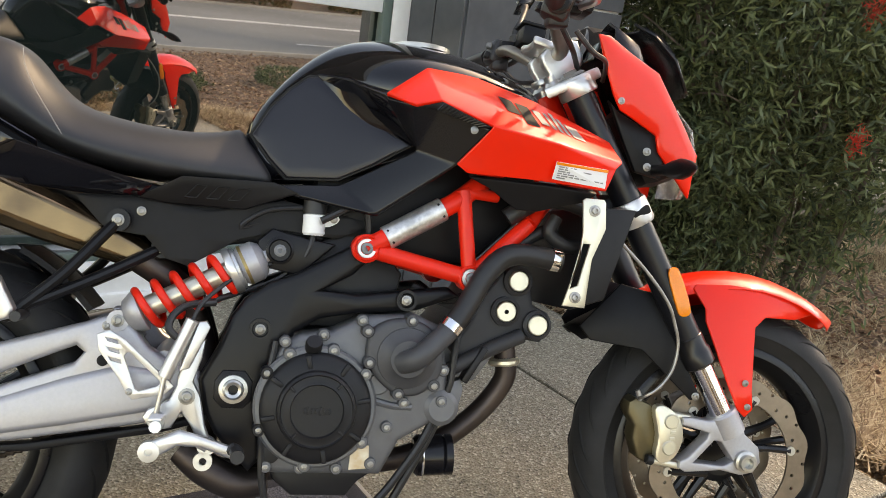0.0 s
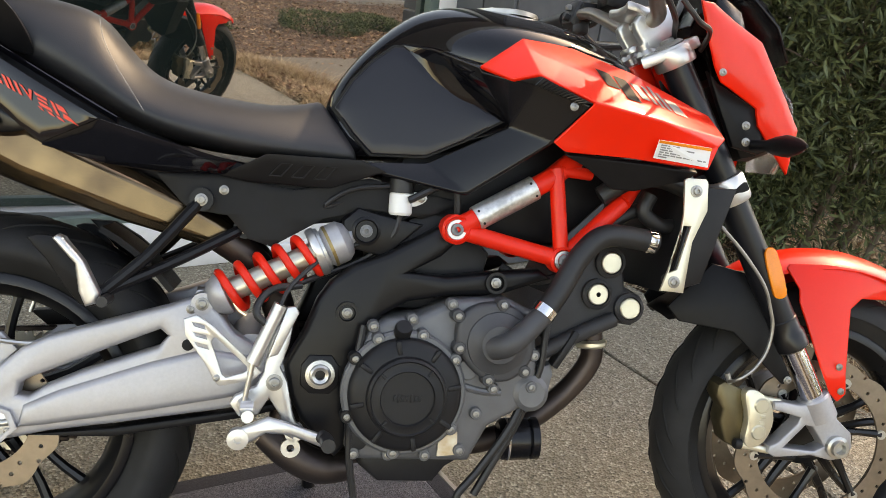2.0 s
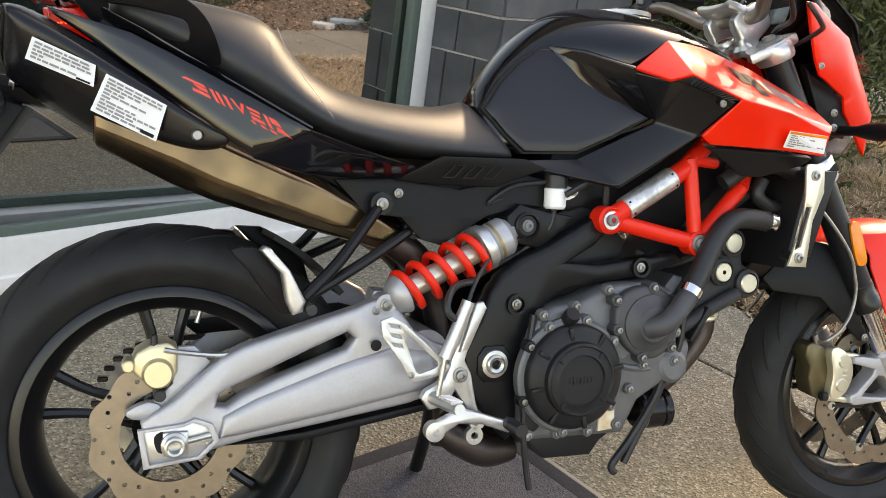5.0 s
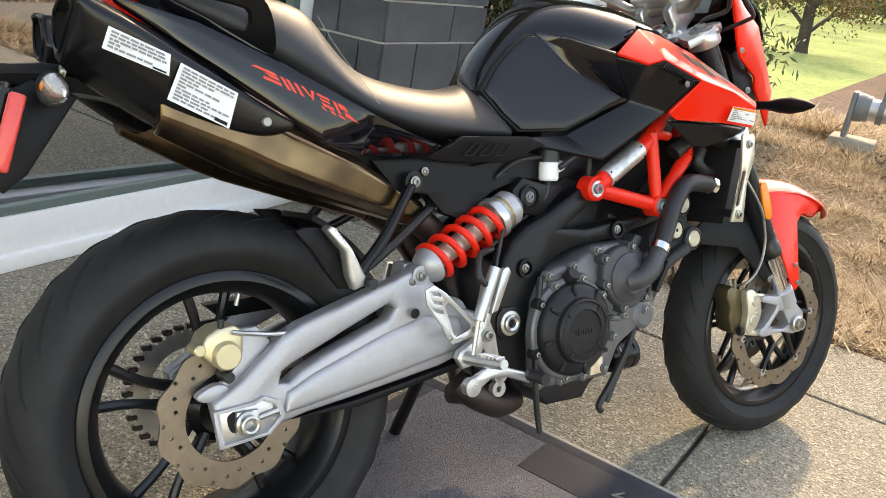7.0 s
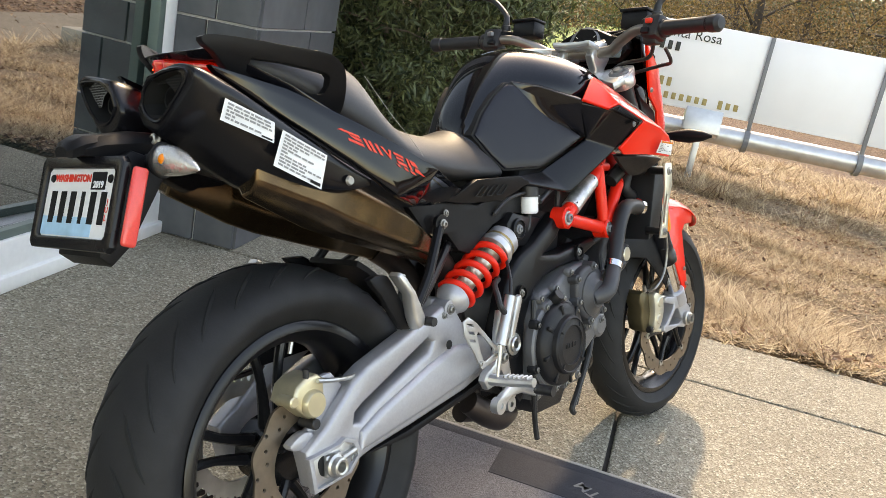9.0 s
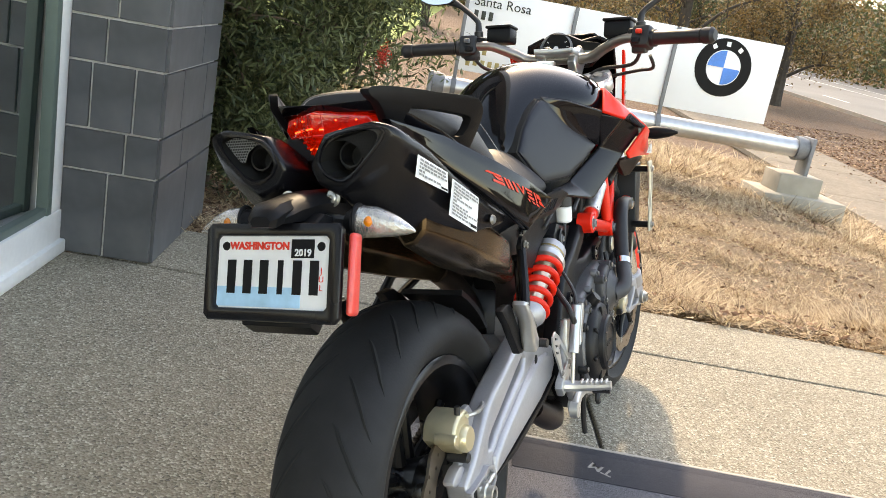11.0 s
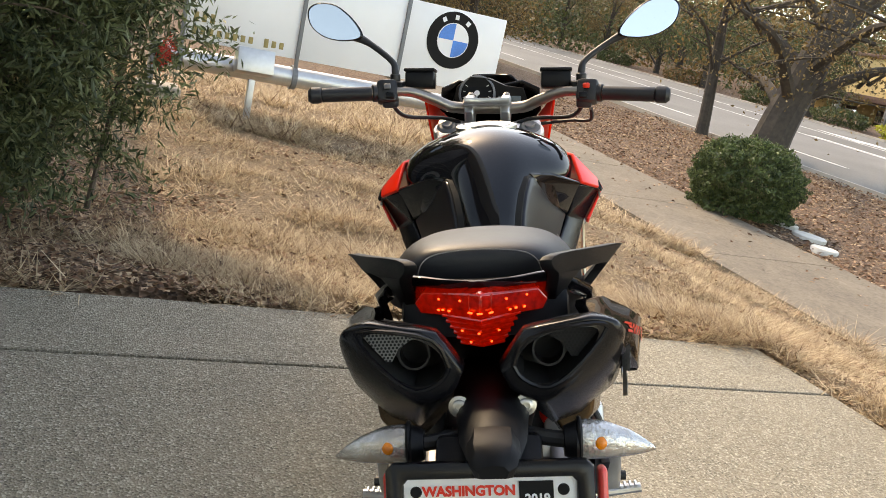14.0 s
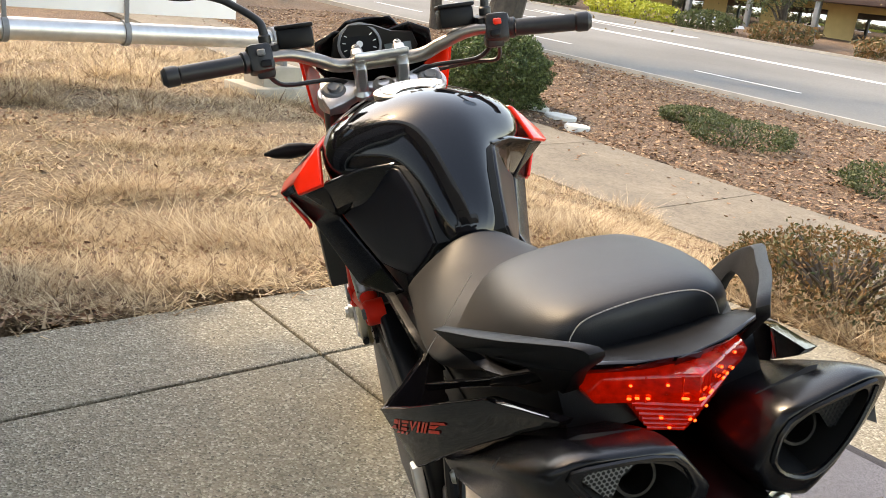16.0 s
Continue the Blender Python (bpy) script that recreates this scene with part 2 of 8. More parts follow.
def lettering(name, text, size, m, mat, parent, depth=0.0006, xf=None, align="CENTER", shear=0.0, spacing=1.0, bold=0.0):
    """Letters of the built-in font as a mesh, in the plane of the pose m."""
    cu = bpy.data.curves.new(name, "FONT")
    cu.body, cu.size, cu.extrude, cu.align_x, cu.align_y, cu.shear, cu.space_character, cu.offset = text, size, depth, align, "CENTER", shear, spacing, bold
    cu.resolution_u = 3
    tmp = bpy.data.objects.new("tmp", cu)
    scene.collection.objects.link(tmp)
    me = bpy.data.meshes.new_from_object(tmp.evaluated_get(bpy.context.evaluated_depsgraph_get()))
    bpy.data.objects.remove(tmp)
    bm = bmesh.new()
    bm.from_mesh(me)
    bmesh.ops.transform(bm, matrix=(xf @ m) if xf is not None else m, verts=bm.verts)
    return part(name, bm, mat, parent, smooth=0)


def frame_m(origin, right, up):
    """The pose of a flat thing: its x along right, its y along up."""
    r = Vector(right).normalized()
    u = Vector(up)
    u = (u - r * u.dot(r)).normalized()
    n = r.cross(u)
    return Matrix.Translation(origin) @ Matrix((r, u, n)).transposed().to_4x4()


# ---- ground materials ----
def ground_material(name, colors, scale, rough=0.9, bump=0.6, dist=0.01, speck=None, detail=8.0, big=0.6):
    """Loose ground: grain, patches and lumps from noise at three scales."""
    m = bpy.data.materials.new(name)
    m.use_nodes = True
    nt = m.node_tree
    b = nt.nodes["Principled BSDF"]
    b.inputs["Roughness"].default_value = rough
    co = nt.nodes.new("ShaderNodeTexCoord")
    n1 = nt.nodes.new("ShaderNodeTexNoise")
    n1.inputs["Scale"].default_value, n1.inputs["Detail"].default_value, n1.inputs["Roughness"].default_value = scale, detail, 0.7
    n2 = nt.nodes.new("ShaderNodeTexNoise")
    n2.inputs["Scale"].default_value, n2.inputs["Detail"].default_value = big, 5.0
    for n in (n1, n2):
        nt.links.new(co.outputs["Object"], n.inputs["Vector"])
    r1 = nt.nodes.new("ShaderNodeValToRGB")
    r1.color_ramp.elements[0].position, r1.color_ramp.elements[1].position = 0.32, 0.68
    r1.color_ramp.elements[0].color, r1.color_ramp.elements[1].color = (*colors[0], 1), (*colors[-1], 1)
    for i, c in enumerate(colors[1:-1]):
        r1.color_ramp.elements.new(0.32 + 0.36 * (i + 1) / (len(colors) - 1)).color = (*c, 1)
    nt.links.new(n1.outputs["Fac"], r1.inputs[0])
    mr = nt.nodes.new("ShaderNodeMapRange")
    mr.inputs["From Min"].default_value, mr.inputs["From Max"].default_value = 0.3, 0.7
    mr.inputs["To Min"].default_value, mr.inputs["To Max"].default_value = 0.75, 1.2
    nt.links.new(n2.outputs["Fac"], mr.inputs["Value"])
    mul = nt.nodes.new("ShaderNodeMix")
    mul.data_type, mul.blend_type = "RGBA", "MULTIPLY"
    mul.inputs[0].default_value = 1.0
    nt.links.new(r1.outputs[0], mul.inputs[6])
    nt.links.new(mr.outputs[0], mul.inputs[7])
    last = mul.outputs[2]
    height = n1.outputs["Fac"]
    if speck:
        vo = nt.nodes.new("ShaderNodeTexVoronoi")
        vo.inputs["Scale"].default_value = speck[0]
        nt.links.new(co.outputs["Object"], vo.inputs["Vector"])
        sr = nt.nodes.new("ShaderNodeValToRGB")
        els = sr.color_ramp.elements
        els[0].position, els[0].color = 0.0, (*speck[1][0], 1)
        els[1].position, els[1].color = 1.0, (*speck[1][-1], 1)
        for i, c in enumerate(speck[1][1:-1]):
            els.new((i + 1) / (len(speck[1]) - 1)).color = (*c, 1)
        sp = nt.nodes.new("ShaderNodeSeparateColor")
        nt.links.new(vo.outputs["Color"], sp.inputs[0])
        nt.links.new(sp.outputs[0], sr.inputs[0])
        mx = nt.nodes.new("ShaderNodeMix")
        mx.data_type = "RGBA"
        mx.inputs[0].default_value = speck[2]
        nt.links.new(last, mx.inputs[6])
        nt.links.new(sr.outputs[0], mx.inputs[7])
        last = mx.outputs[2]
        height = vo.outputs["Distance"]
    nt.links.new(last, b.inputs["Base Color"])
    bn = nt.nodes.new("ShaderNodeBump")
    bn.inputs["Strength"].default_value, bn.inputs["Distance"].default_value = bump, dist
    nt.links.new(height, bn.inputs["Height"])
    nt.links.new(bn.outputs[0], b.inputs["Normal"])
    return m


M_SLAB = ground_material("exposed_aggregate", [(0.185, 0.165, 0.122), (0.265, 0.238, 0.18)], 7, 0.85, 0.9, 0.005, (165, [(0.04, 0.033, 0.024), (0.23, 0.2, 0.145), (0.31, 0.275, 0.205), (0.13, 0.11, 0.08), (0.28, 0.25, 0.19), (0.56, 0.52, 0.42)], 0.62), big=1.1)
M_JOINT = material("joint_filler", (0.05, 0.045, 0.04), 0.9, vary=0.3)
M_DRY = ground_material("dry_lawn", [(0.06, 0.038, 0.022), (0.2, 0.132, 0.076), (0.42, 0.32, 0.2)], 34, 0.95, 1.0, 0.03, (60, [(0.05, 0.032, 0.018), (0.22, 0.15, 0.085), (0.12, 0.078, 0.045), (0.42, 0.33, 0.21)], 0.5), big=1.3)
M_MULCH = ground_material("leaf_mulch", [(0.035, 0.021, 0.014), (0.11, 0.066, 0.04), (0.24, 0.15, 0.092)], 24, 0.95, 1.0, 0.03, (30, [(0.03, 0.02, 0.013), (0.16, 0.09, 0.05), (0.08, 0.048, 0.029), (0.3, 0.19, 0.115)], 0.6))
M_LAWN = ground_material("green_meadow", [(0.1, 0.15, 0.03), (0.2, 0.27, 0.06), (0.27, 0.33, 0.09)], 5, 0.95, 0.6, 0.03, big=0.2)
M_WALKWAY = ground_material("old_concrete_path", [(0.11, 0.09, 0.066), (0.185, 0.155, 0.118)], 7, 0.9, 0.35, 0.004, (30, [(0.09, 0.07, 0.05), (0.16, 0.135, 0.1), (0.2, 0.17, 0.13)], 0.35), big=1.2)
M_ROAD = ground_material("asphalt", [(0.105, 0.105, 0.1), (0.15, 0.148, 0.14)], 12, 0.85, 0.3, 0.006, big=0.15)
M_STONE = material("pale_stone", (0.55, 0.53, 0.48), 0.85, vary=0.12, scale=9, bump=0.3, bump_scale=60)
M_LINE = material("white_road_paint", (0.6, 0.6, 0.58), 0.7, vary=0.15, scale=6)
M_KERB = material("concrete_kerb", (0.34, 0.31, 0.27), 0.85, vary=0.15, scale=4, bump=0.3, bump_scale=60)
M_MAT = ground_material("carpet_mat", [(0.075, 0.077, 0.09), (0.15, 0.152, 0.172)], 320, 0.95, 0.9, 0.004, (420, [(0.045, 0.045, 0.055), (0.24, 0.24, 0.27)], 0.6), big=4)
M_MAT_EDGE = ground_material("mat_border", [(0.02, 0.02, 0.025), (0.045, 0.045, 0.055)], 320, 0.95, 0.8, 0.003)
M_TILE = ground_material("slate_tile", [(0.05, 0.056, 0.064), (0.078, 0.084, 0.092)], 5, 0.45, 0.15, 0.002, detail=3, big=2.5)
M_GROUT = material("pale_grout", (0.6, 0.6, 0.58), 0.85)
M_PLINTH = material("concrete_plinth", (0.3, 0.27, 0.22), 0.85, vary=0.2, scale=5, bump=0.3, bump_scale=60)

# ---- street frame: G runs along the street, H towards it ----
GA = radians(23.5)
G, H, J0 = Vector((math.cos(GA), math.sin(GA), 0)), Vector((math.sin(GA), -math.cos(GA), 0)), Vector((1.779, 0.26, 0))
PAD_G, PAD_H = 0.52, 1.87


def at(g, h, z=0.0):
    p = J0 + float(g) * G + float(h) * H
    return Vector((p.x, p.y, z))


def land(g, h):
    """The height of the land outside the forecourt."""
    p = at(g, h)
    low = -1.08 + 0.03 * (p.x - 10)
    near = float(np.interp(h, [-14, -6, -0.6, 3.4, 6.4], [-0.2, -0.15, -0.2, -0.43, low]))
    far = min(1.0, max(0.0, (g - 9) / 10))
    near = near * (1 - far) + low * far if h < 6.4 else low
    if h < -14:
        near += (h + 14) * -0.02
    d = max(g - PAD_G, h - PAD_H, 0.0)
    s = min(1.0, d / 1.6)
    return near * s * s * (3 - 2 * s)


def lumps(g, h):
    return 0.03 * noise.noise((g * 1.3, h * 1.3, 0)) + 0.02 * noise.noise((g * 3.1, h * 3.1, 3))


def build_ground():
    """One sheet out to the horizon, with its kinds of cover as materials."""
    steps = lambda fine, far: sorted({round(v, 3) for v in fine} | set(far))
    gs = steps(np.arange(-9, 22, 0.28), [-400, -200, -90, -50, -30, -20, -14, 24, 27, 30, 34, 38, 44, 52, 60, 75, 100, 140, 220, 400])
    hs = steps(np.arange(-7, 19, 0.28), [-400, -220, -120, -70, -45, -32, -24, -18, -14, -11, -9, 20, 23, 26, 30, 34, 38, 42, 46, 50, 60, 75, 100, 150, 240, 400])
    bm = bmesh.new()
    vs = []
    for g in gs:
        row = []
        for h in hs:
            inside = g < PAD_G + 0.02 and h < PAD_H + 0.02
            z = -0.12 if inside else land(g, h) + (lumps(g, h) if h < 6 or 9.4 < h < 17.6 else -0.05)
            if 6.2 < h < 9.3 or 17.8 < h < 40.5:
                z -= 0.06
            row.append(bm.verts.new(at(g, h, z)))
        vs.append(row)
    for i in range(len(gs) - 1):
        for j in range(len(hs) - 1):
            f = bm.faces.new((vs[i][j], vs[i + 1][j], vs[i + 1][j + 1], vs[i][j + 1]))
            g, h = (gs[i] + gs[i + 1]) / 2, (hs[j] + hs[j + 1]) / 2
            f.material_index = 1 if 9.0 < h < 18.2 or (h < -0.8 and g < 3.6) else (2 if (h < -3.4 and g > 6) or (h < -12) else (1 if h > 40 or (g > 14 and h < 6.4) else 0))
    ob = part("ground", bm, M_DRY, smooth=60)
    for m in (M_MULCH, M_LAWN):
        ob.data.materials.append(m)
    return tagged(ob, "dry straw lawn with leaf mulch and green meadow", "ground", kind="structure")


build_ground()


def strip(name, h0, h1, g0, g1, mat, lift, thick=0.12, step=2.0):
    """A band of paving along the street that follows the land."""
    n = max(2, int((g1 - g0) / step))
    rings = []
    for i in range(n + 1):
        g = g0 + (g1 - g0) * i / n
        a, b = land(g, h0) + lift, land(g, h1) + lift
        rings.append([at(g, h0, a), at(g, h1, b), at(g, h1, b - thick), at(g, h0, a - thick)])
    return part(name, loft(rings), mat, smooth=0)


tagged(strip("road", 18.1, 40.0, -150, 260, M_ROAD, -0.02), "grey asphalt road with white lane lines", "road", kind="structure")
for name_h, w in ((18.0, 0.16), (40.1, 0.2)):
    tagged(strip("kerb", name_h - w, name_h, -150, 260, M_KERB, 0.09, 0.3), "pale concrete kerb along the road", "kerb", kind="structure")
road_paint = new("road_marking")
tagged(road_paint, "white painted lane lines and turn arrow on the road", "road marking", kind="structure")
for k in range(14):
    part("dash", join(*[loft([[at(g, 21.6, land(g, 21.6) - 0.008), at(g, 21.78, land(g, 21.78) - 0.008), at(g, 21.78, land(g, 21.78) - 0.013), at(g, 21.6, land(g, 21.6) - 0.013)] for g in (a, a + 3.6)]) for a in [1.5 + 9.0 * k]]), M_LINE, road_paint, smooth=0)
for h, w, a, b in ((29.3, 0.16, -100, 250), (29.65, 0.3, -100, 30), (33.4, 0.16, 26, 200)):
    s = strip("lane_line", h, h + w, a, b, M_LINE, -0.008, 0.005)
    s.parent = road_paint
arrow = [(24, 34.8), (31, 34.2), (31, 33.8), (35, 34.6), (31, 35.6), (31, 35.1), (24, 35.6)]
bm = bmesh.new()
bm.faces.new([bm.verts.new(at(g, h, land(g, h) - 0.006)) for g, h in arrow])
part("turn_arrow", bm, M_LINE, road_paint, smooth=0)

path = new("walkway")
tagged(path, "worn concrete walkway with scattered dry leaves", "walkway", kind="structure")
edges_g = [-14, -11, -8, -5, -2, 0.9, 3.83, 6.8, 9.8, 12.8, 16, 19, 23, 27, 31]
for a, b in zip(edges_g, edges_g[1:]):
    s = strip("slab", 6.45, 9.05, a + 0.008, b - 0.008, M_WALKWAY, 0.02, 0.1, 0.5)
    s.parent = path

# ---- forecourt of exposed aggregate slabs ----
forecourt = new("pavement")
tagged(forecourt, "exposed aggregate concrete forecourt with dark joints", "pavement", kind="structure")
gap = 0.006
for a, b in ((-9.4, -6.3), (-6.3, -3.15), (-3.15, 0.0), (0.0, PAD_G)):
    for c, d in ((-6.4, -3.2), (-3.2, 0.0), (0.0, PAD_H)):
        lo_g, hi_g, lo_h, hi_h = a + gap, b - gap, c + gap, d - gap
        if a >= 0:
            hi_g = b
        corners = [at(lo_g, lo_h), at(hi_g, lo_h), at(hi_g, hi_h), at(lo_g, hi_h)]
        bm = bmesh.new()
        low = [bm.verts.new(q + Vector((0, 0, -0.1))) for q in corners]
        top = [bm.verts.new(q) for q in corners]
        bm.faces.new(top)
        bm.faces.new(low[::-1])
        for i in range(4):
            bm.faces.new((low[i], low[(i + 1) % 4], top[(i + 1) % 4], top[i]))
        rim = [e for e in bm.edges if e.verts[0].co.z > -0.01 and e.verts[1].co.z > -0.01]
        bmesh.ops.bevel(bm, geom=rim, offset=0.007, segments=2, affect="EDGES", profile=0.5)
        part("slab", bm, M_SLAB, forecourt, smooth=0)
part("joint_bed", loft([[at(g, -6.4, -0.016), at(g, PAD_H - 0.03, -0.016), at(g, PAD_H - 0.03, -0.09), at(g, -6.4, -0.09)] for g in (-9.4, PAD_G - 0.03)]), M_JOINT, forecourt, smooth=0)

# ---- mat under the motorcycle ----
mat_thing = new("floor_mat")
mat_thing.matrix_world = Matrix.Translation((0.75, 0.505, 0.0)) @ pose(0, 0, 0, 0, 0, 22)
tagged(mat_thing, "grey carpet mat with a dark border, flat on the concrete", "mat")
part("carpet", box((-0.5, -0.87, 0.005), (0.92, 1.66, 0.008), 0.003), M_MAT, mat_thing, "grey speckled carpet pile")
for c, s in (((-0.02, -0.87), (0.04, 1.74)), ((-0.98, -0.87), (0.04, 1.74)), ((-0.5, -0.02), (0.92, 0.04)), ((-0.5, -1.72), (0.92, 0.04))):
    part("border", box((*c, 0.004), (*s, 0.008), 0.002), M_MAT_EDGE, mat_thing, "dark rubber border")
part("printed_band", box((-0.11, -1.02, 0.0075), (0.14, 1.3, 0.007), 0.001), M_MAT_EDGE, mat_thing, "dark printed band along the mat edge")
# Pale strip painted for the light on the mat's front edge.
part("border_trim", box((0.006, -0.87, 0.004), (0.011, 1.74, 0.009), 0.001), M_KERB, mat_thing, "pale strip painted as the mat's lit edge")
lettering("lettering", "TM", 0.05, pose(-0.115, -0.61, 0.0115, 0, 0, 60), M_PALE, mat_thing, 0.0003, bold=0.0006)

# ---- building ----
BA = radians(27.0)
BX, BN, B0 = Vector((math.cos(BA), math.sin(BA), 0)), Vector((-math.sin(BA), math.cos(BA), 0)), Vector((1.157, 1.716, 0))
BM = Matrix.Translation(B0) @ pose(0, 0, 0, 0, 0, 27.0)
COL_W, COL_D, COL_H = 0.8, 0.335, 2.9

column = new("tiled_column")
column.matrix_world = BM
tagged(column, "column clad in dark slate tiles with pale grout", "column", kind="structure")
part("core", box((COL_W / 2, COL_D / 2 + 0.15, COL_H / 2), (COL_W - 0.02, COL_D + 0.28, COL_H), 0.0), M_GROUT, column, "pale grout", smooth=0)
rng = random.Random(4)
tile_cache = {}


def tile(w, h, m):
    """One bevelled slate tile of that size, proud of the grout."""
    key = (round(w, 3), round(h, 3))
    if key not in tile_cache:
        ob = part("tile", box((0, 0, 0), (w - 0.009, 0.014, h - 0.009), 0.0015, segs=1), M_TILE, column, smooth=0)
        tile_cache[key] = ob.data
    else:
        ob = new("tile", tile_cache[key])
        ob.parent = column
    ob.matrix_local = m


def tiles_on(x0, x1, make):
    """Random ashlar: two-course bands of large, small and upright tiles."""
    bands = [0.318, 0.152, 0.234, 0.156]
    z, k = 0.0, 0
    while z < COL_H - 0.05:
        a = bands[k % 4]
        x, flip = x0, k % 2
        widths = ([0.52, 0.48], [0.36, 0.64], [0.3, 0.45, 0.25], [0.62, 0.38])[k % 4]
        for f in widths:
            w = (x1 - x0) * f
            make(x + w / 2, z + a / 2, w, a)
            x += w
        z += a
        k += 1


tiles_on(0.0, COL_W, lambda x, z, w, h: tile(w, h, pose(x, 0.0, z)))
tiles_on(0.0, COL_D, lambda x, z, w, h: tile(w, h, pose(0.0, x, z, 0, 0, 90)))
tiles_on(0.0, COL_D + 0.2, lambda x, z, w, h: tile(w, h, pose(COL_W, x, z, 0, 0, 90)))

M_GLASS = material("dark_window_glass", (0.012, 0.02, 0.018), 0.015, vary=0.05, ior=5.5)
M_GREENFRAME = material("green_gasket", (0.1, 0.14, 0.125), 0.4, vary=0.05)


def shop_window(name, x0, x1, n, z0, z1, rails, posts, sill=0.16):
    """White-framed shop glazing on a low white sill."""
    w = new(name)
    w.matrix_world = BM
    tagged(w, "white-framed shop window with dark reflecting glass", "window", kind="structure")
    bm = box((-(x1 - x0) / 2, 0, 0), (x1 - x0, 0.012, z1 - z0 + 0.2), 0.0)
    lean = Matrix.Translation((x1, n + 0.04, (z0 + z1) / 2)) @ (pose(0, 0, 0, 0.65, 0, -3.2) if x1 < 0 else Matrix())
    part("pane", bm, M_GLASS, w, "dark reflecting glass", 0, lean)
    part("sill", box(((x0 + x1) / 2, n + 0.04, z0 + sill / 2), (x1 - x0, 0.1, sill), 0.006), M_WHITE, w, "white painted sill")
    part("sill_ledge", box(((x0 + x1) / 2, n + 0.02, z0 + 0.025), (x1 - x0, 0.1, 0.05), 0.006), M_WHITE, w, "white bottom ledge")
    part("gasket", box(((x0 + x1) / 2, n + 0.015, z0 + sill + 0.014), (x1 - x0 - 0.1, 0.03, 0.028), 0.002), M_GREENFRAME, w, "grey-green glazing bead")
    for z, h in rails:
        part("rail", box(((x0 + x1) / 2, n + 0.05, z), (x1 - x0, 0.09, h), 0.005), M_WHITE, w, "white horizontal rail")
    for x, wd in posts:
        part("jamb", box((x, n + 0.045, (z0 + z1) / 2), (wd, 0.1, z1 - z0 - 0.002), 0.005), M_WHITE, w, "white upright jamb")
        part("bead", box((x - wd / 2 - 0.02, n + 0.015, (z0 + z1) / 2), (0.04, 0.04, z1 - z0 - 0.004), 0.003), M_GREENFRAME, w, "grey-green glazing bead")
    return w


shop_window("window_1", -7.5, -0.003, COL_D, 0.0, 2.9, ((1.115, 0.11),), ((-0.045, 0.08), (-3.7, 0.08)))
shop_window("window_2", COL_W + 0.02, 9.5, 1.28, 0.42, 2.9, ((1.3, 0.08),), ((COL_W + 0.4, 0.08), (3.0, 0.08), (5.6, 0.08)), 0.07)
b = part("wall_plinth", box((5.2, 1.46, 0.16), (8.8, 0.36, 0.52), 0.012), M_PLINTH)
b.matrix_world = BM
tagged(b, "low raw concrete plinth under the far window", "wall", kind="structure")
b = part("wall_return", box((COL_W - 0.1, 1.1, 1.45), (0.18, 0.9, 2.9), 0.0), M_TILE, smooth=0)
b.matrix_world = BM
tagged(b, "dark wall return behind the tiled column", "wall", kind="structure")
# Never in view: added, and pushed forward so its eave shades the forecourt.
b = part("wall_fascia", box((1.0, 0.7, 3.2), (17.0, 1.7, 0.6), 0.01), M_WHITE)
b.matrix_world = BM
tagged(b, "unseen white fascia, brought forward to shade the pavement", "wall", kind="structure")
b = part("floor", box((1.0, 3.6, -0.05), (17.0, 5.0, 0.08), 0.0), M_WALKWAY, smooth=0)
b.matrix_world = BM
tagged(b, "dim showroom floor behind the glass", "floor", kind="structure")
b = part("wall_back", box((1.0, 6.2, 1.55), (17.0, 0.2, 3.26), 0.0), M_GREYBAND, smooth=0)
b.matrix_world = BM
tagged(b, "dim back wall of the showroom", "wall", kind="structure")
b = part("ceiling", box((1.0, 4.1, 3.26), (17.2, 5.0, 0.12), 0.0), M_GREYBAND, smooth=0)
b.matrix_world = BM
tagged(b, "flat roof slab over the showroom", "ceiling", kind="structure")

# ---- street sign ----
SA = math.degrees(math.atan2(-0.893, 0.45))
SIGN = Matrix.Translation((8.35, 3.75, 0)) @ pose(0, 0, 0, 0, 0, SA)
signboard = new("street_sign")
signboard.matrix_world = SIGN
tagged(signboard, "three white sign panels strapped above a galvanised pipe", "sign")
M_NAVY = material("dark_sign_letters", (0.03, 0.035, 0.03), 0.5)
M_OCHRE = material("ochre_sign_letters", (0.32, 0.24, 0.09), 0.5)
M_BLUE = material("blue_enamel", (0.02, 0.2, 0.62), 0.35)
for a, b in ((0.0, 1.25), (1.29, 2.49), (2.53, 3.83)):
    part("panel", box(((a + b) / 2, 0, 0.93), (b - a, 0.05, 0.95), 0.006), M_SIGN, signboard, "blank white sign panel")
part("pipe", tube([(-0.15, 0.02, 0.24), (4.35, 0.02, 0.24)], 0.115, 28, smooth=False), M_GALV, signboard, "galvanised steel pipe")
for x in (-0.02, 1.27, 2.51):
    part("strap", join(box((x, -0.045, 0.8), (0.045, 0.03, 1.2), 0.004), spin([(0.122, -0.03), (0.14, -0.03), (0.14, 0.03), (0.122, 0.03)], 28, (x, 0.02, 0.24), (1, 0, 0), True)), M_GREYBAND, signboard, "grey strap round the pipe")
for x in (-0.2, 4.38):
    part("end_collar", spin([(0.1, -0.07), (0.15, -0.07), (0.15, 0.0), (0.135, 0.03), (0.135, 0.07), (0.0, 0.07)], 28, (x, 0.02, 0.24), (1, 0, 0)), M_GREYBAND, signboard, "grey pipe collar")
    part("bracket", box((x + (0.1 if x > 0 else -0.1), 0.02, 0.12), (0.05, 0.3, 0.55), 0.008), M_GREYBAND, signboard, "grey steel bracket")
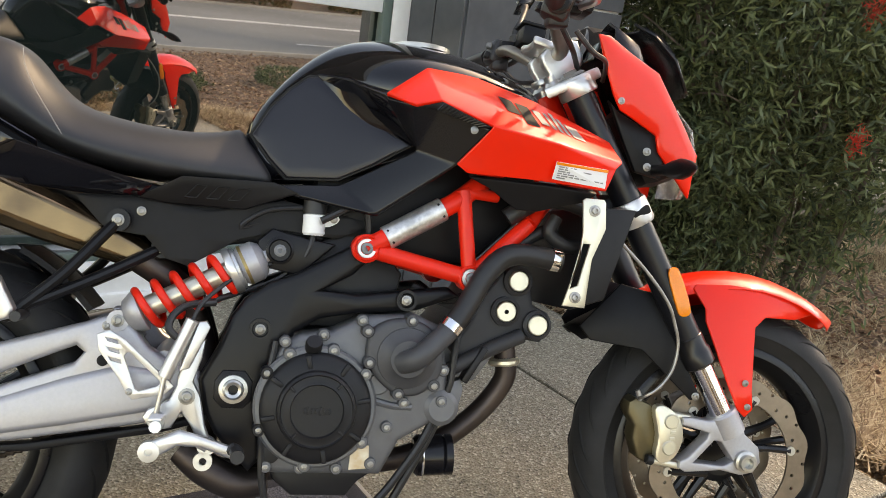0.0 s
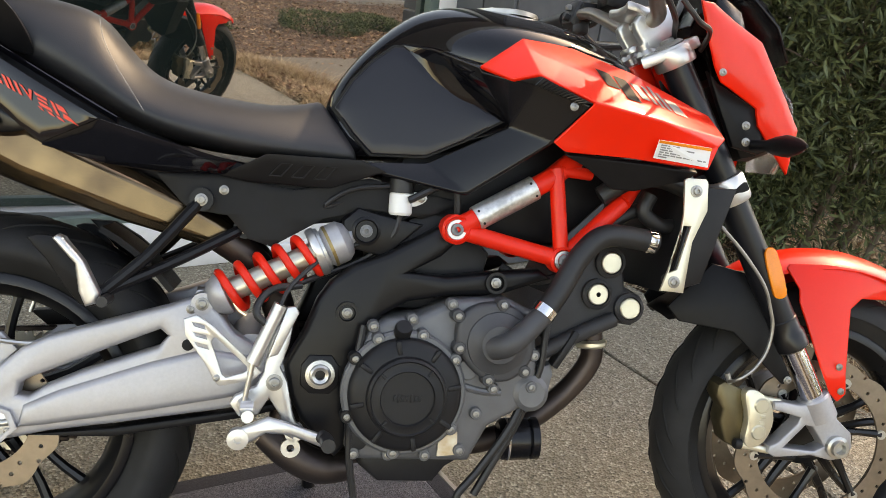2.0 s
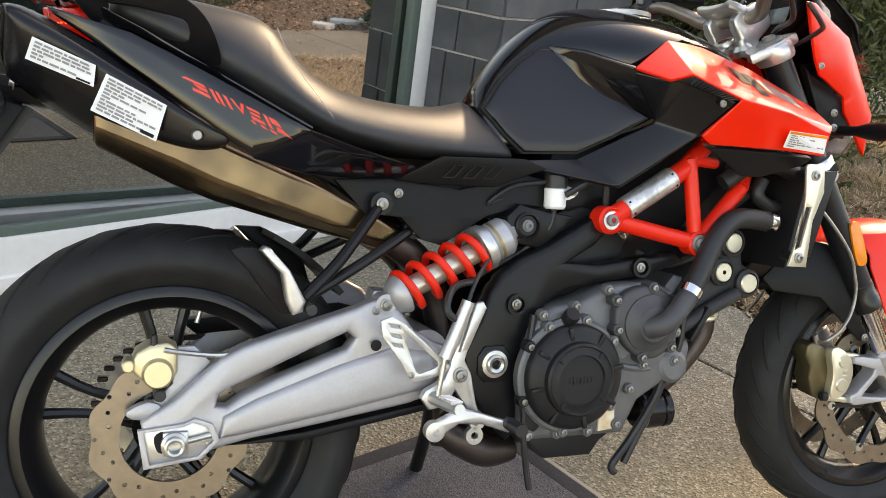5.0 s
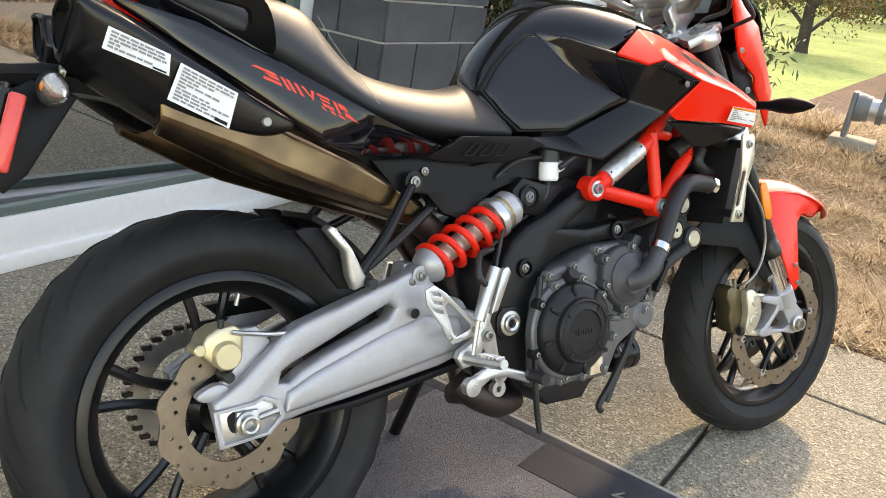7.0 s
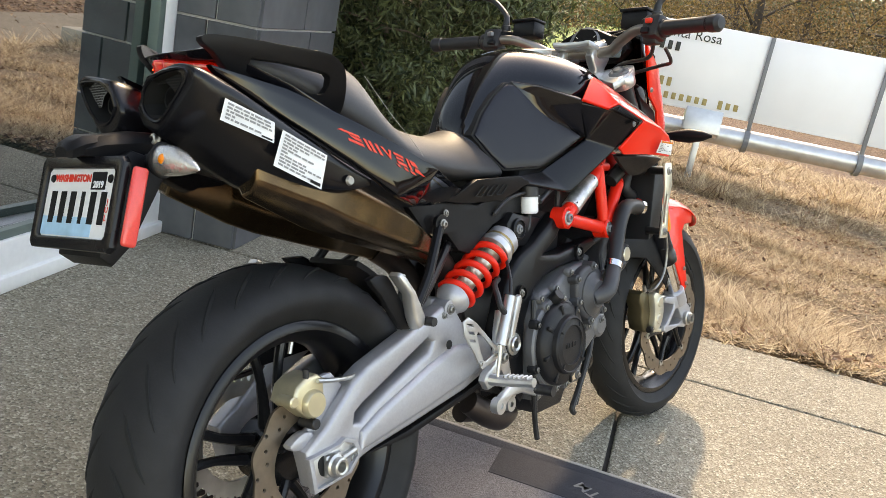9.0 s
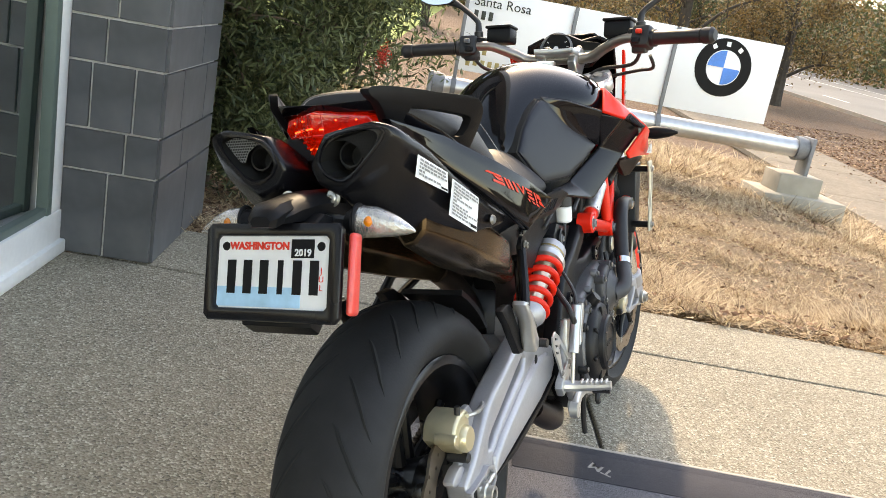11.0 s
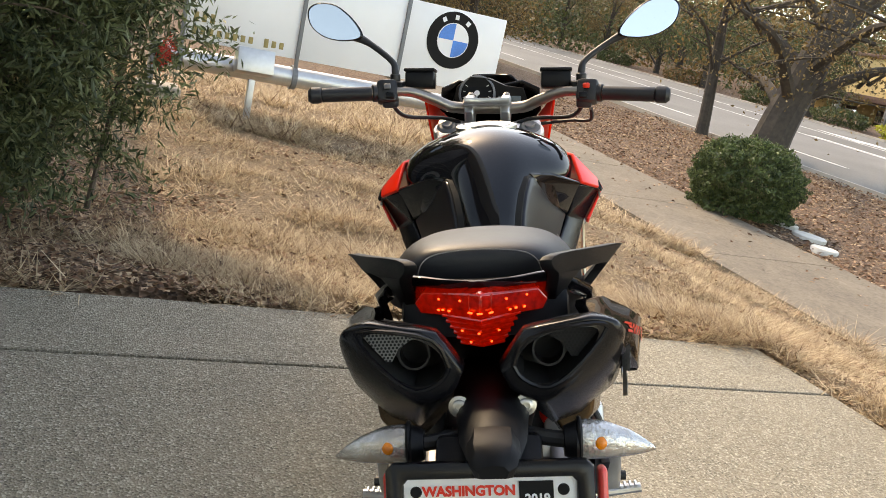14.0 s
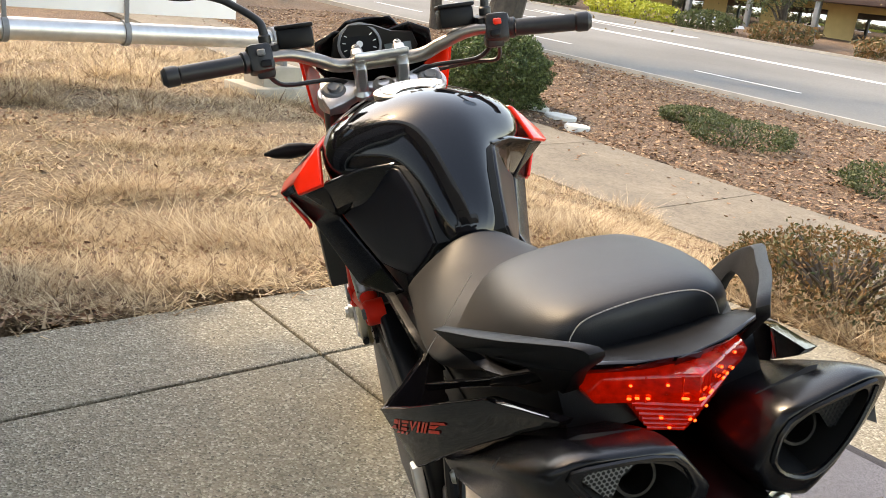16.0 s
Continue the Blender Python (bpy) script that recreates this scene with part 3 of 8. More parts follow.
for x, z, w in ((-0.2, -0.21, 0.45), (4.4, -0.2, 0.55)):
    part("footing", join(box((x, 0.02, z), (w, 0.5, 0.26), 0.015), box((x + 0.05, 0.02, z - 0.28), (w + 0.5, 0.8, 0.34), 0.02)), M_PLINTH, signboard, "concrete footing block")
lettering("lettering", "Santa Rosa", 0.155, Matrix.Translation((0.06, -0.03, 1.27)) @ pose(0, 0, 0, 90), M_NAVY, signboard, 0.004, align="LEFT")
for z, bars, mat in ((1.12, "TTT", M_NAVY), (0.72, "TTT", M_OCHRE), (0.57, "Tsssssss Tss", M_OCHRE)):
    for k, tall in enumerate(bars):
        if tall != " ":
            part("letter_bar", box((0.105 + k * 0.088, -0.03, z), (0.05, 0.012, 0.1 if tall == "T" else 0.075), 0.004), mat, signboard, "plain letter block")
rc = (3.15, -0.028, 1.03)
for r, y, mat, nm in ((0.345, 0.0, M_DECAL_BLK, "roundel_ring"), (0.21, -0.006, M_SIGN, "roundel_field")):
    part(nm, spin([(0, 0.0), (r, 0.0), (r, 0.006), (0, 0.006)], 40, (rc[0], rc[1] + y, rc[2]), (0, -1, 0)), mat, signboard, "plain round emblem")
for a in (90, 270):
    pts = [(rc[0], rc[2])] + [(rc[0] + 0.2 * math.cos(radians(a + 90 * k / 8)), rc[2] + 0.2 * math.sin(radians(a + 90 * k / 8))) for k in range(9)]
    part("roundel_quarter", plate(pts, rc[1] - 0.014, rc[1] - 0.018, bevel=0), M_BLUE, signboard, "blue quarter of the emblem", smooth=0)
for a in (125, 90, 55):
    part("emblem_bar", box((rc[0] + 0.278 * math.cos(radians(a)), rc[1] - 0.008, rc[2] + 0.278 * math.sin(radians(a))), (0.05, 0.006, 0.055), 0.0, pose(0, 0, 0, 0, 90 - a, 0)), M_SIGN, signboard, "plain pale bar")

flood = new("flood_light")
flood.matrix_world = SIGN @ Matrix.Translation((0.72, -0.42, 0))
tagged(flood, "grey box floodlight on a short post before the sign", "lamp")
part("post", box((0, 0, -0.05), (0.07, 0.07, 0.46), 0.006), M_GALV, flood)
part("housing", box((0, 0.0, 0.37), (0.4, 0.24, 0.26), 0.012, pose(0, 0, 0, -14, 0, 0)), M_GALV, flood, "grey metal lamp housing")


# ---- plants ----
def leaf_material(name, a, b, rough=0.55, trans=0.25, mid=None):
    """Leaves that vary from one to the next."""
    m = bpy.data.materials.new(name)
    m.use_nodes = True
    nt = m.node_tree
    bs = nt.nodes["Principled BSDF"]
    geo, ramp = nt.nodes.new("ShaderNodeNewGeometry"), nt.nodes.new("ShaderNodeValToRGB")
    ramp.color_ramp.elements[0].color, ramp.color_ramp.elements[1].color = (*a, 1), (*b, 1)
    if mid:
        ramp.color_ramp.elements.new(0.5).color = (*mid, 1)
    nt.links.new(geo.outputs["Random Per Island"], ramp.inputs[0])
    nt.links.new(ramp.outputs[0], bs.inputs["Base Color"])
    bs.inputs["Roughness"].default_value = rough
    tl, mix = nt.nodes.new("ShaderNodeBsdfTranslucent"), nt.nodes.new("ShaderNodeMixShader")
    nt.links.new(ramp.outputs[0], tl.inputs["Color"])
    mix.inputs[0].default_value = trans
    nt.links.new(bs.outputs[0], mix.inputs[1])
    nt.links.new(tl.outputs[0], mix.inputs[2])
    nt.links.new(mix.outputs[0], nt.nodes["Material Output"].inputs["Surface"])
    return m


M_LEAF_BB = leaf_material("bottlebrush_leaves", (0.02, 0.036, 0.014), (0.15, 0.18, 0.075))
M_LEAF_BUSH = leaf_material("clipped_bush_leaves", (0.02, 0.04, 0.012), (0.11, 0.15, 0.045))
M_LEAF_FAR = leaf_material("evergreen_leaves", (0.03, 0.045, 0.015), (0.09, 0.11, 0.035))
M_LEAF_FALL = leaf_material("autumn_leaves", (0.045, 0.035, 0.014), (0.24, 0.15, 0.05))
M_LEAF_BERRY = leaf_material("reddish_shrub_leaves", (0.045, 0.065, 0.02), (0.24, 0.12, 0.05))
M_LEAF_YEL = leaf_material("yellow_green_leaves", (0.25, 0.28, 0.03), (0.45, 0.45, 0.06))
M_FLOWER = leaf_material("red_flower", (0.5, 0.02, 0.015), (0.75, 0.06, 0.03))
M_STRAW = leaf_material("straw_blades", (0.1, 0.055, 0.03), (0.7, 0.57, 0.37), 0.8, mid=(0.4, 0.28, 0.165))
M_LITTER = leaf_material("fallen_leaves", (0.05, 0.024, 0.013), (0.5, 0.35, 0.22), 0.8, 0.1, mid=(0.21, 0.105, 0.055))
M_BARK = material("grey_brown_bark", (0.16, 0.125, 0.095), 0.9, second=(0.06, 0.045, 0.035), scale=12, bump=0.8, bump_scale=40)
M_BARK_D = material("dark_oak_bark", (0.07, 0.055, 0.042), 0.9, second=(0.03, 0.024, 0.02), scale=8, bump=1.0, bump_scale=25)


def leaves_mesh(name, centres, sizes, ratio, mat, parent, rs, up=0.3, label="", flat=0.0):
    """Many folded leaves, each of two small faces, at the centres."""
    n = len(centres)
    d = rs.normal(size=(n, 3))
    d[:, 2] = d[:, 2] * (1 - flat) + up
    d /= np.linalg.norm(d, axis=1)[:, None]
    s = np.cross(d, rs.normal(size=(n, 3)))
    if flat:
        s[:, 2] *= (1 - flat)
    s /= np.linalg.norm(s, axis=1)[:, None] + 1e-9
    nn = np.cross(d, s)
    L, W = sizes[:, None], (sizes * ratio)[:, None]
    base, tip = centres - d * L * 0.5, centres + d * L * 0.5
    l, r = centres + s * W * 0.5 + nn * W * 0.15, centres - s * W * 0.5 + nn * W * 0.15
    co = np.stack([base, l, tip, r], 1).reshape(-1, 3)
    me = bpy.data.meshes.new(name)
    i = np.arange(n) * 4
    faces = np.concatenate([np.stack([i, i + 1, i + 2], 1), np.stack([i, i + 2, i + 3], 1)])
    me.from_pydata(co.tolist(), [], faces.tolist())
    me.materials.append(mat)
    ob = new(name, me)
    if parent is not None:
        ob.parent = parent
    if label:
        tagged(ob, label)
    return ob


def clumps(rs, seeds, radius, per, squash=0.8):
    """Points in uneven clumps round the seeds."""
    out = []
    for s in seeds:
        k = int(per * rs.uniform(0.6, 1.4))
        p = rs.normal(size=(k, 3)) * radius * rs.uniform(0.6, 1.2)
        p[:, 2] *= squash
        out.append(p + np.asarray(s))
    return np.concatenate(out)


def shrub(name, base, radius, height, count, leaf, mat, label, category, seed, stems=8, ratio=0.4, low=0.05, squash=1.0):
    """A shrub: stems from the ground and a broken crown of leaves on an uneven dome."""
    rs = np.random.RandomState(seed)
    ob = new(name)
    ob.matrix_world = Matrix.Translation(base)
    tagged(ob, label, category)
    bms, tips = [], []
    for k in range(stems):
        a, lean = rs.uniform(0, 2 * math.pi), rs.uniform(0.2, 0.85)
        e = Vector((math.cos(a) * radius * lean, math.sin(a) * radius * lean, height * rs.uniform(0.55, 0.9)))
        bms.append(tube([(0.05 * math.cos(a), 0.05 * math.sin(a), -0.05), e * 0.5 + Vector((0, 0, 0.08 * height)), e], [0.018, 0.012, 0.005], 6))
    tagged(part("woody_base", join(*bms), M_BARK, ob), "thin woody stems", kind="stuff")
    th, ph = rs.uniform(0, 2 * math.pi, count), np.arccos(rs.uniform(-0.95, 1, count))
    rr = (0.72 + 0.28 * rs.uniform(0, 1, count) ** 0.5)
    wob = np.array([1 + 0.2 * noise.noise((math.cos(t) * 2.2 + seed, math.sin(t) * 2.2, p * 1.7)) + 0.16 * noise.noise((math.cos(t) * 7 + seed, math.sin(t) * 7, p * 5)) for t, p in zip(th, ph)])
    wide = np.where(np.cos(ph) < 0, np.maximum(np.sin(ph), 0.86), np.sin(ph)) * radius
    c = np.stack([np.cos(th) * wide, np.sin(th) * wide, (height * 0.5) * (1 + np.cos(ph)) * squash], 1)
    c[:, :2] *= (rr * wob)[:, None]
    c[:, 2] *= 0.55 + 0.45 * rr * wob
    c[:, 2] = np.maximum(c[:, 2], 0.01)
    leaves_mesh("foliage", c, leaf * rs.uniform(0.6, 1.3, count), ratio, mat, ob, rs, label="small crowded leaves")
    return ob


def tree(name, base, height, trunk_r, crown_r, count, leaf, mat, bark, label, seed, lean=(0, 0), limbs=7, start=0.35, bare=0.0):
    """A tapered trunk with limbs and twigs and a crown of leaf clumps with gaps."""
    rs = np.random.RandomState(seed)
    ob = new(name)
    ob.matrix_world = Matrix.Translation(base)
    tagged(ob, label, "tree")
    top = Vector((lean[0], lean[1], height * 0.8))
    mid = Vector((lean[0] * 0.55 + rs.normal() * 0.1, lean[1] * 0.55, height * 0.4))
    spine = rounded([(0, 0, -0.3), (lean[0] * 0.15, lean[1] * 0.15, height * 0.12), mid, top], False, 6)
    bms = [tube([Vector((0, 0, -0.3)), spine[3], spine[6], mid, spine[14], top], [trunk_r * 1.5, trunk_r * 1.1, trunk_r, trunk_r * 0.85, trunk_r * 0.5, trunk_r * 0.15], 10)]
    seeds = []
    for k in range(limbs):
        f = start + (0.95 - start) * (k + rs.uniform(0, 0.8)) / limbs
        o = spine[min(len(spine) - 1, int(f * (len(spine) - 1)))]
        a = k * 2.4 + rs.uniform(-0.5, 0.5)
        reach = crown_r * (1.0 - 0.45 * max(0, f - 0.5)) * rs.uniform(0.7, 1.1)
        e = o + Vector((math.cos(a) * reach, math.sin(a) * reach, height * rs.uniform(0.08, 0.3)))
        m = (o + e) / 2 + Vector((rs.normal() * 0.15, rs.normal() * 0.15, height * 0.05))
        r = trunk_r * (0.5 - 0.28 * f)
        bms.append(tube([o, m, e], [r, r * 0.65, r * 0.2], 7))
        for j in range(5):
            t = rs.uniform(0.4, 1.0)
            s = o.lerp(e, t) + Vector((0, 0, 0.04 * height * t))
            q = s + Vector((rs.normal() * 0.3 * reach, rs.normal() * 0.3 * reach, rs.uniform(0.0, 0.14) * height))
            bms.append(tube([s, (s + q) / 2 + Vector((0, 0, 0.06)), q], [r * 0.35, r * 0.2, r * 0.06], 5))
            seeds.append(q)
            seeds.append((s + q) / 2)
    part("trunk", join(*bms), bark, ob, "rough tapering trunk with limbs")
    if count:
        c = clumps(rs, seeds, crown_r * 0.17, count / len(seeds))
        leaves_mesh("crown", c, leaf * rs.uniform(0.6, 1.4, len(c)), 0.5, mat, ob, rs, 0.0, "open crown of leaf clumps")
    return ob


def bottlebrush(base, seed=3):
    """Tall bottlebrush shrub: several bare stems, narrow leaves and red brush flowers."""
    rs = np.random.RandomState(seed)
    ob = new("bottlebrush_shrub")
    ob.matrix_world = Matrix.Translation(base)
    tagged(ob, "tall bottlebrush shrub with bare stems and red flowers", "shrub")
    seeds, twigs = [], []
    for k in range(13):
        a = k * 2.4
        foot = Vector((0.3 * math.cos(a) * rs.uniform(0.3, 1.5), 0.3 * math.sin(a) * rs.uniform(0.3, 1.5), -0.06))
        e = Vector((math.cos(a) * rs.uniform(0.3, 0.95), math.sin(a) * rs.uniform(0.3, 0.95), rs.uniform(1.9, 2.9)))
        m1 = foot.lerp(e, 0.3) + Vector((rs.normal() * 0.09, rs.normal() * 0.09, 0.1))
        m2 = foot.lerp(e, 0.65) + Vector((rs.normal() * 0.12, rs.normal() * 0.12, 0))
        r = rs.uniform(0.01, 0.026)
        part("stem", tube([foot, m1, m2, e], [r, r * 0.8, r * 0.55, r * 0.2], 7), M_BARK, ob, "bare woody stem")
        for j in range(34):
            t = 0.05 + 0.95 * rs.uniform() ** 0.95
            s = foot.lerp(m2, t * 1.5) if t < 0.65 else m2.lerp(e, (t - 0.65) / 0.35)
            out = rs.uniform(0.05, 0.55) * min(1.0, 0.35 + 0.5 * s.z)
            b = a + rs.normal() * 1.4
            q = s + Vector((math.cos(b) * out, math.sin(b) * out, rs.uniform(-0.1, 0.3)))
            if j % 3 == 0:
                twigs.append(tube([s, (s + q) / 2 + Vector((0, 0, 0.03)), q], [r * 0.3, r * 0.2, r * 0.08], 5, res=2))
            seeds.append(q)
    tagged(part("twig_mass", join(*twigs), M_BARK, ob), "thin grey twigs", kind="stuff")
    c = clumps(rs, seeds, 0.1, 205, 0.9)
    leaves_mesh("foliage", c, 0.062 * rs.uniform(0.6, 1.3, len(c)), 0.22, M_LEAF_BB, ob, rs, 0.35, "narrow grey-green leaves")
    outer = sorted(seeds, key=lambda q: q.x * 0.25 + q.y)
    for k in range(6):
        s = outer[k * 7] + Vector((-0.06, -0.13, 0))
        pts = rs.normal(size=(160, 3)) * np.array([0.02, 0.02, 0.035]) + np.array(s)
        tagged(leaves_mesh("flower", pts, 0.035 * rs.uniform(0.7, 1.2, 160), 0.12, M_FLOWER, ob, rs, 0.0), "red brush flower", kind="stuff")
    return ob


bottlebrush((2.95, 2.62, -0.04))
shrub("round_bush", at(9.77, 9.46, land(9.77, 9.46)), 1.0, 1.35, 30000, 0.075, M_LEAF_BUSH, "round clipped green bush beside the walkway", "bush", 11)
for g, h, r, hh, sd in ((-0.5, 2.38, 0.45, 0.42, 21), (-0.05, 2.72, 0.32, 0.34, 22), (-1.3, 2.45, 0.55, 0.44, 23), (-2.4, 2.5, 0.6, 0.42, 24)):
    shrub("low_shrub", at(g, h, land(g, h) - 0.02), r, hh, 6500, 0.027, M_LEAF_BERRY, "straggling low shrub with reddish leaves by the pavement", "shrub", sd, stems=40, ratio=0.45)
for g, h, r, hh, sd in ((6.2, 12.2, 1.0, 0.4, 31), (3.0, 11.6, 1.0, 0.4, 32), (7.8, 13.0, 0.7, 0.3, 33)):
    shrub("low_shrub", at(g, h, land(g, h)), r, hh, 3000, 0.07, M_LEAF_FAR, "low dark green groundcover shrub in leaf mulch", "shrub", sd, stems=10)
for g, h, mat, sd in ((33, 42.6, M_LEAF_YEL, 41), (36, 42.8, M_LEAF_YEL, 42), (29, 43, M_LEAF_FAR, 43), (24, 43, M_LEAF_BERRY, 44), (42, 43, M_LEAF_FAR, 45), (50, 43.5, M_LEAF_FAR, 46), (60, 43, M_LEAF_BERRY, 47), (72, 43, M_LEAF_FAR, 48), (18, 43.2, M_LEAF_BERRY, 49), (12, 43.2, M_LEAF_FAR, 50)):
    shrub("verge_shrub", at(g, h, land(g, h)), 1.9, 1.1, 1500, 0.26, mat, "shrub on the far verge of the road", "shrub", sd, stems=5)
tree("oak_tree", at(18.7, 17.4, land(18.7, 17.4)), 11, 0.56, 5.5, 16000, 0.12, M_LEAF_FALL, M_BARK_D, "old oak with a thick dark leaning trunk", 61, (0.9, -2.0), 13, 0.34)
tree("oak_tree", at(21.9, 17.4, land(21.9, 17.4)), 8, 0.2, 3.2, 2500, 0.15, M_LEAF_FALL, M_BARK_D, "slim dark oak beside the road", 62, (0.9, 0.3), 7, 0.4)
kinds = ((M_LEAF_FALL, "autumn tree with sparse brown leaves"), (M_LEAF_FAR, "dark evergreen tree beyond the road"), (M_LEAF_BERRY, "reddish autumn tree by the road"))
spots = [(32, 8, 9, 0), (37, 2, 8, 0), (44, 10, 10, 0), (36, -7, 8, 0), (50, -3, 9, 0), (58, 6, 10, 2), (40, 14.5, 7, 1), (54, 15, 9, 1), (66, 12, 9, 1), (47, 12.5, 8, 1), (34, 13, 7, 0), (74, 2, 11, 0), (62, -12, 10, 1), (48, -16, 9, 0), (30, -18, 8, 0), (15, 44, 8, 0), (26, 46, 8, 1), (37, 45, 9, 0), (46, 44, 7, 1), (54, 47, 10, 1), (64, 45, 9, 1), (76, 44, 10, 0), (58, 43.5, 8, 1), (69, 46, 9, 1), (90, 46, 11, 1), (88, 18, 10, 0), (104, 26, 12, 1), (108, 4, 12, 0), (2, 45, 8, 0)]
for k, (g, h, hh, kd) in enumerate(spots):
    tree("roadside_tree", at(g, h, land(g, h)), hh, 0.16 + 0.01 * hh, hh * 0.42, 9500, 0.14, kinds[kd][0], M_BARK_D, kinds[kd][1], 70 + k, ((k % 3 - 1) * 0.5, 0.2), 8, 0.25)

# wooded rise behind everything
M_HILL = ground_material("wooded_rise", [(0.03, 0.034, 0.016), (0.095, 0.08, 0.04), (0.16, 0.12, 0.065)], 0.6, 0.95, 1.0, 0.6, big=0.05)
rings = []
for k in range(81):
    a = radians(-100 + 2.5 * k) + GA
    top = 16.0 + 4.0 * noise.noise((k * 0.23, 0, 0)) + 1.2 * noise.noise((k * 0.9, 5, 0))
    rings.append([(r * math.cos(a), r * math.sin(a), z) for r, z in ((172, -2.0), (176, top * 0.55), (186, top), (215, top * 0.9), (230, -2.0))])
tagged(part("backdrop", loft(rings), M_HILL, None, smooth=60), "brown and green wooded rise in the distance", "hill", kind="structure")

# far woods
rs = np.random.RandomState(9)
far_pts = []
for k in range(1700):
    a, d = radians(rs.uniform(-75, 75)) + GA, rs.uniform(88, 170)
    p = Vector((d * math.cos(a), d * math.sin(a), 0))
    far_pts.append((p.x, p.y, rs.uniform(0.0, 1.0) * 23.0 * d / 150))
half = len(far_pts) // 2
for pts, mat, words in ((far_pts[:half], M_LEAF_FALL, "distant brown autumn woods"), (far_pts[half:], M_LEAF_FAR, "distant dark green woods")):
    c = clumps(rs, pts, 2.6, 210)
    tagged(leaves_mesh("far_woods", c, 0.46 * rs.uniform(0.5, 1.4, len(c)), 0.6, mat, None, rs, 0.0), words, "woods", kind="stuff")

# straw and fallen leaves
rs = np.random.RandomState(5)


def scatter_straw(n):
    """Dry blades in tufts over the verge, denser towards the pavement."""
    v, f = [], []
    k = 0
    while k < n:
        if rs.uniform() < 0.5:
            g, h = PAD_G + 0.02 + abs(rs.normal()) * 1.5, rs.uniform(-3.6, 6.2)
        else:
            g, h = rs.uniform(PAD_G, 8), rs.uniform(-3.6, 6.2)
        far_tuft = rs.uniform() < 0.16
        if far_tuft:
            g, h = rs.uniform(6, 15), rs.uniform(-3.6, 6.2)
        elif rs.uniform() < 0.13:
            g, h = rs.uniform(-3, 2.5), PAD_H + 0.05 + abs(rs.normal()) * 0.55
        dens = 0.45 + 1.1 * noise.noise((g * 1.3, h * 1.3, 7)) + 0.5 * noise.noise((g * 4.3, h * 4.3, 2))
        if rs.uniform() > dens + 0.12 or (h < -1.1 + 0.7 * noise.noise((g * 2, h * 2, 1)) and g < 3.4 and rs.uniform() < 0.75):
            k += 0.2
            continue
        tall = (1.7 if far_tuft else 1.0) * (0.03 + 0.055 * max(0.0, dens)) * (0.75 if h > PAD_H and g < 3 else 1.0)
        tall *= 1.0 + 2.6 * max(0.0, noise.noise((g * 0.9, h * 0.9, 11)) - 0.12)
        base = at(g, h, land(g, h) + lumps(g, h) - 0.005)
        for j in range(int(6 + 8 * max(0, dens))):
            o = Vector((base.x + rs.normal() * (0.07 if far_tuft else 0.035), base.y + rs.normal() * (0.07 if far_tuft else 0.035), base.z))
            a = rs.uniform(0, 6.283)
            lean = rs.uniform(0.6, 2.2)
            L = tall * rs.uniform(0.5, 1.7)
            tip = o + Vector((math.cos(a) * L * lean, math.sin(a) * L * lean, L * rs.uniform(0.1, 0.9)))
            w = (0.002 + 0.0026 * rs.uniform()) * (2.2 if far_tuft else 1.0)
            sx, sy = -math.sin(a) * w, math.cos(a) * w
            i = len(v)
            v += [(o.x - sx, o.y - sy, o.z), (o.x + sx, o.y + sy, o.z), (tip.x, tip.y, tip.z)]
            f.append((i, i + 1, i + 2))
        k += 1
    me = bpy.data.meshes.new("dry_grass")
    me.from_pydata(v, [], f)
    me.materials.append(M_STRAW)
    return tagged(new("dry_grass", me), "dry straw-coloured grass blades in tufts", "grass", kind="stuff")


scatter_straw(40000)


def scatter_leaves(n, area, size, name, mat):
    pts = []
    for k in range(n):
        g, h = area(rs)
        lift = 0.03 if 6.4 < h < 9.1 else (0.012 if not (g < PAD_G and h < PAD_H) else 0.006)
        pts.append(at(g, h, (land(g, h) + lumps(g, h) * (not 6.4 < h < 9.1) if not (g < PAD_G and h < PAD_H) else 0) + lift))
    ob = leaves_mesh(name, np.array(pts), size * rs.uniform(0.6, 1.3, n), 0.6, mat, None, rs, 0.15, flat=0.85)
    return tagged(ob, "curled brown fallen leaves", "leaves", kind="stuff")


scatter_leaves(34000, lambda r: (r.uniform(-4, 26), r.uniform(9.1, 17.8)), 0.085, "leaf_litter", M_LITTER)
scatter_leaves(350, lambda r: (r.uniform(-4, 22), 9.0 - abs(r.normal()) * 0.9), 0.08, "leaf_litter", M_LITTER)
scatter_leaves(12000, lambda r: (PAD_G + 0.03 + abs(r.normal()) * 1.5, r.uniform(-3.4, -0.4)), 0.034, "leaf_litter", M_LITTER)
scatter_leaves(1200, lambda r: (r.uniform(PAD_G + 0.1, 8), r.uniform(-3, 6)), 0.06, "leaf_litter", M_LITTER)

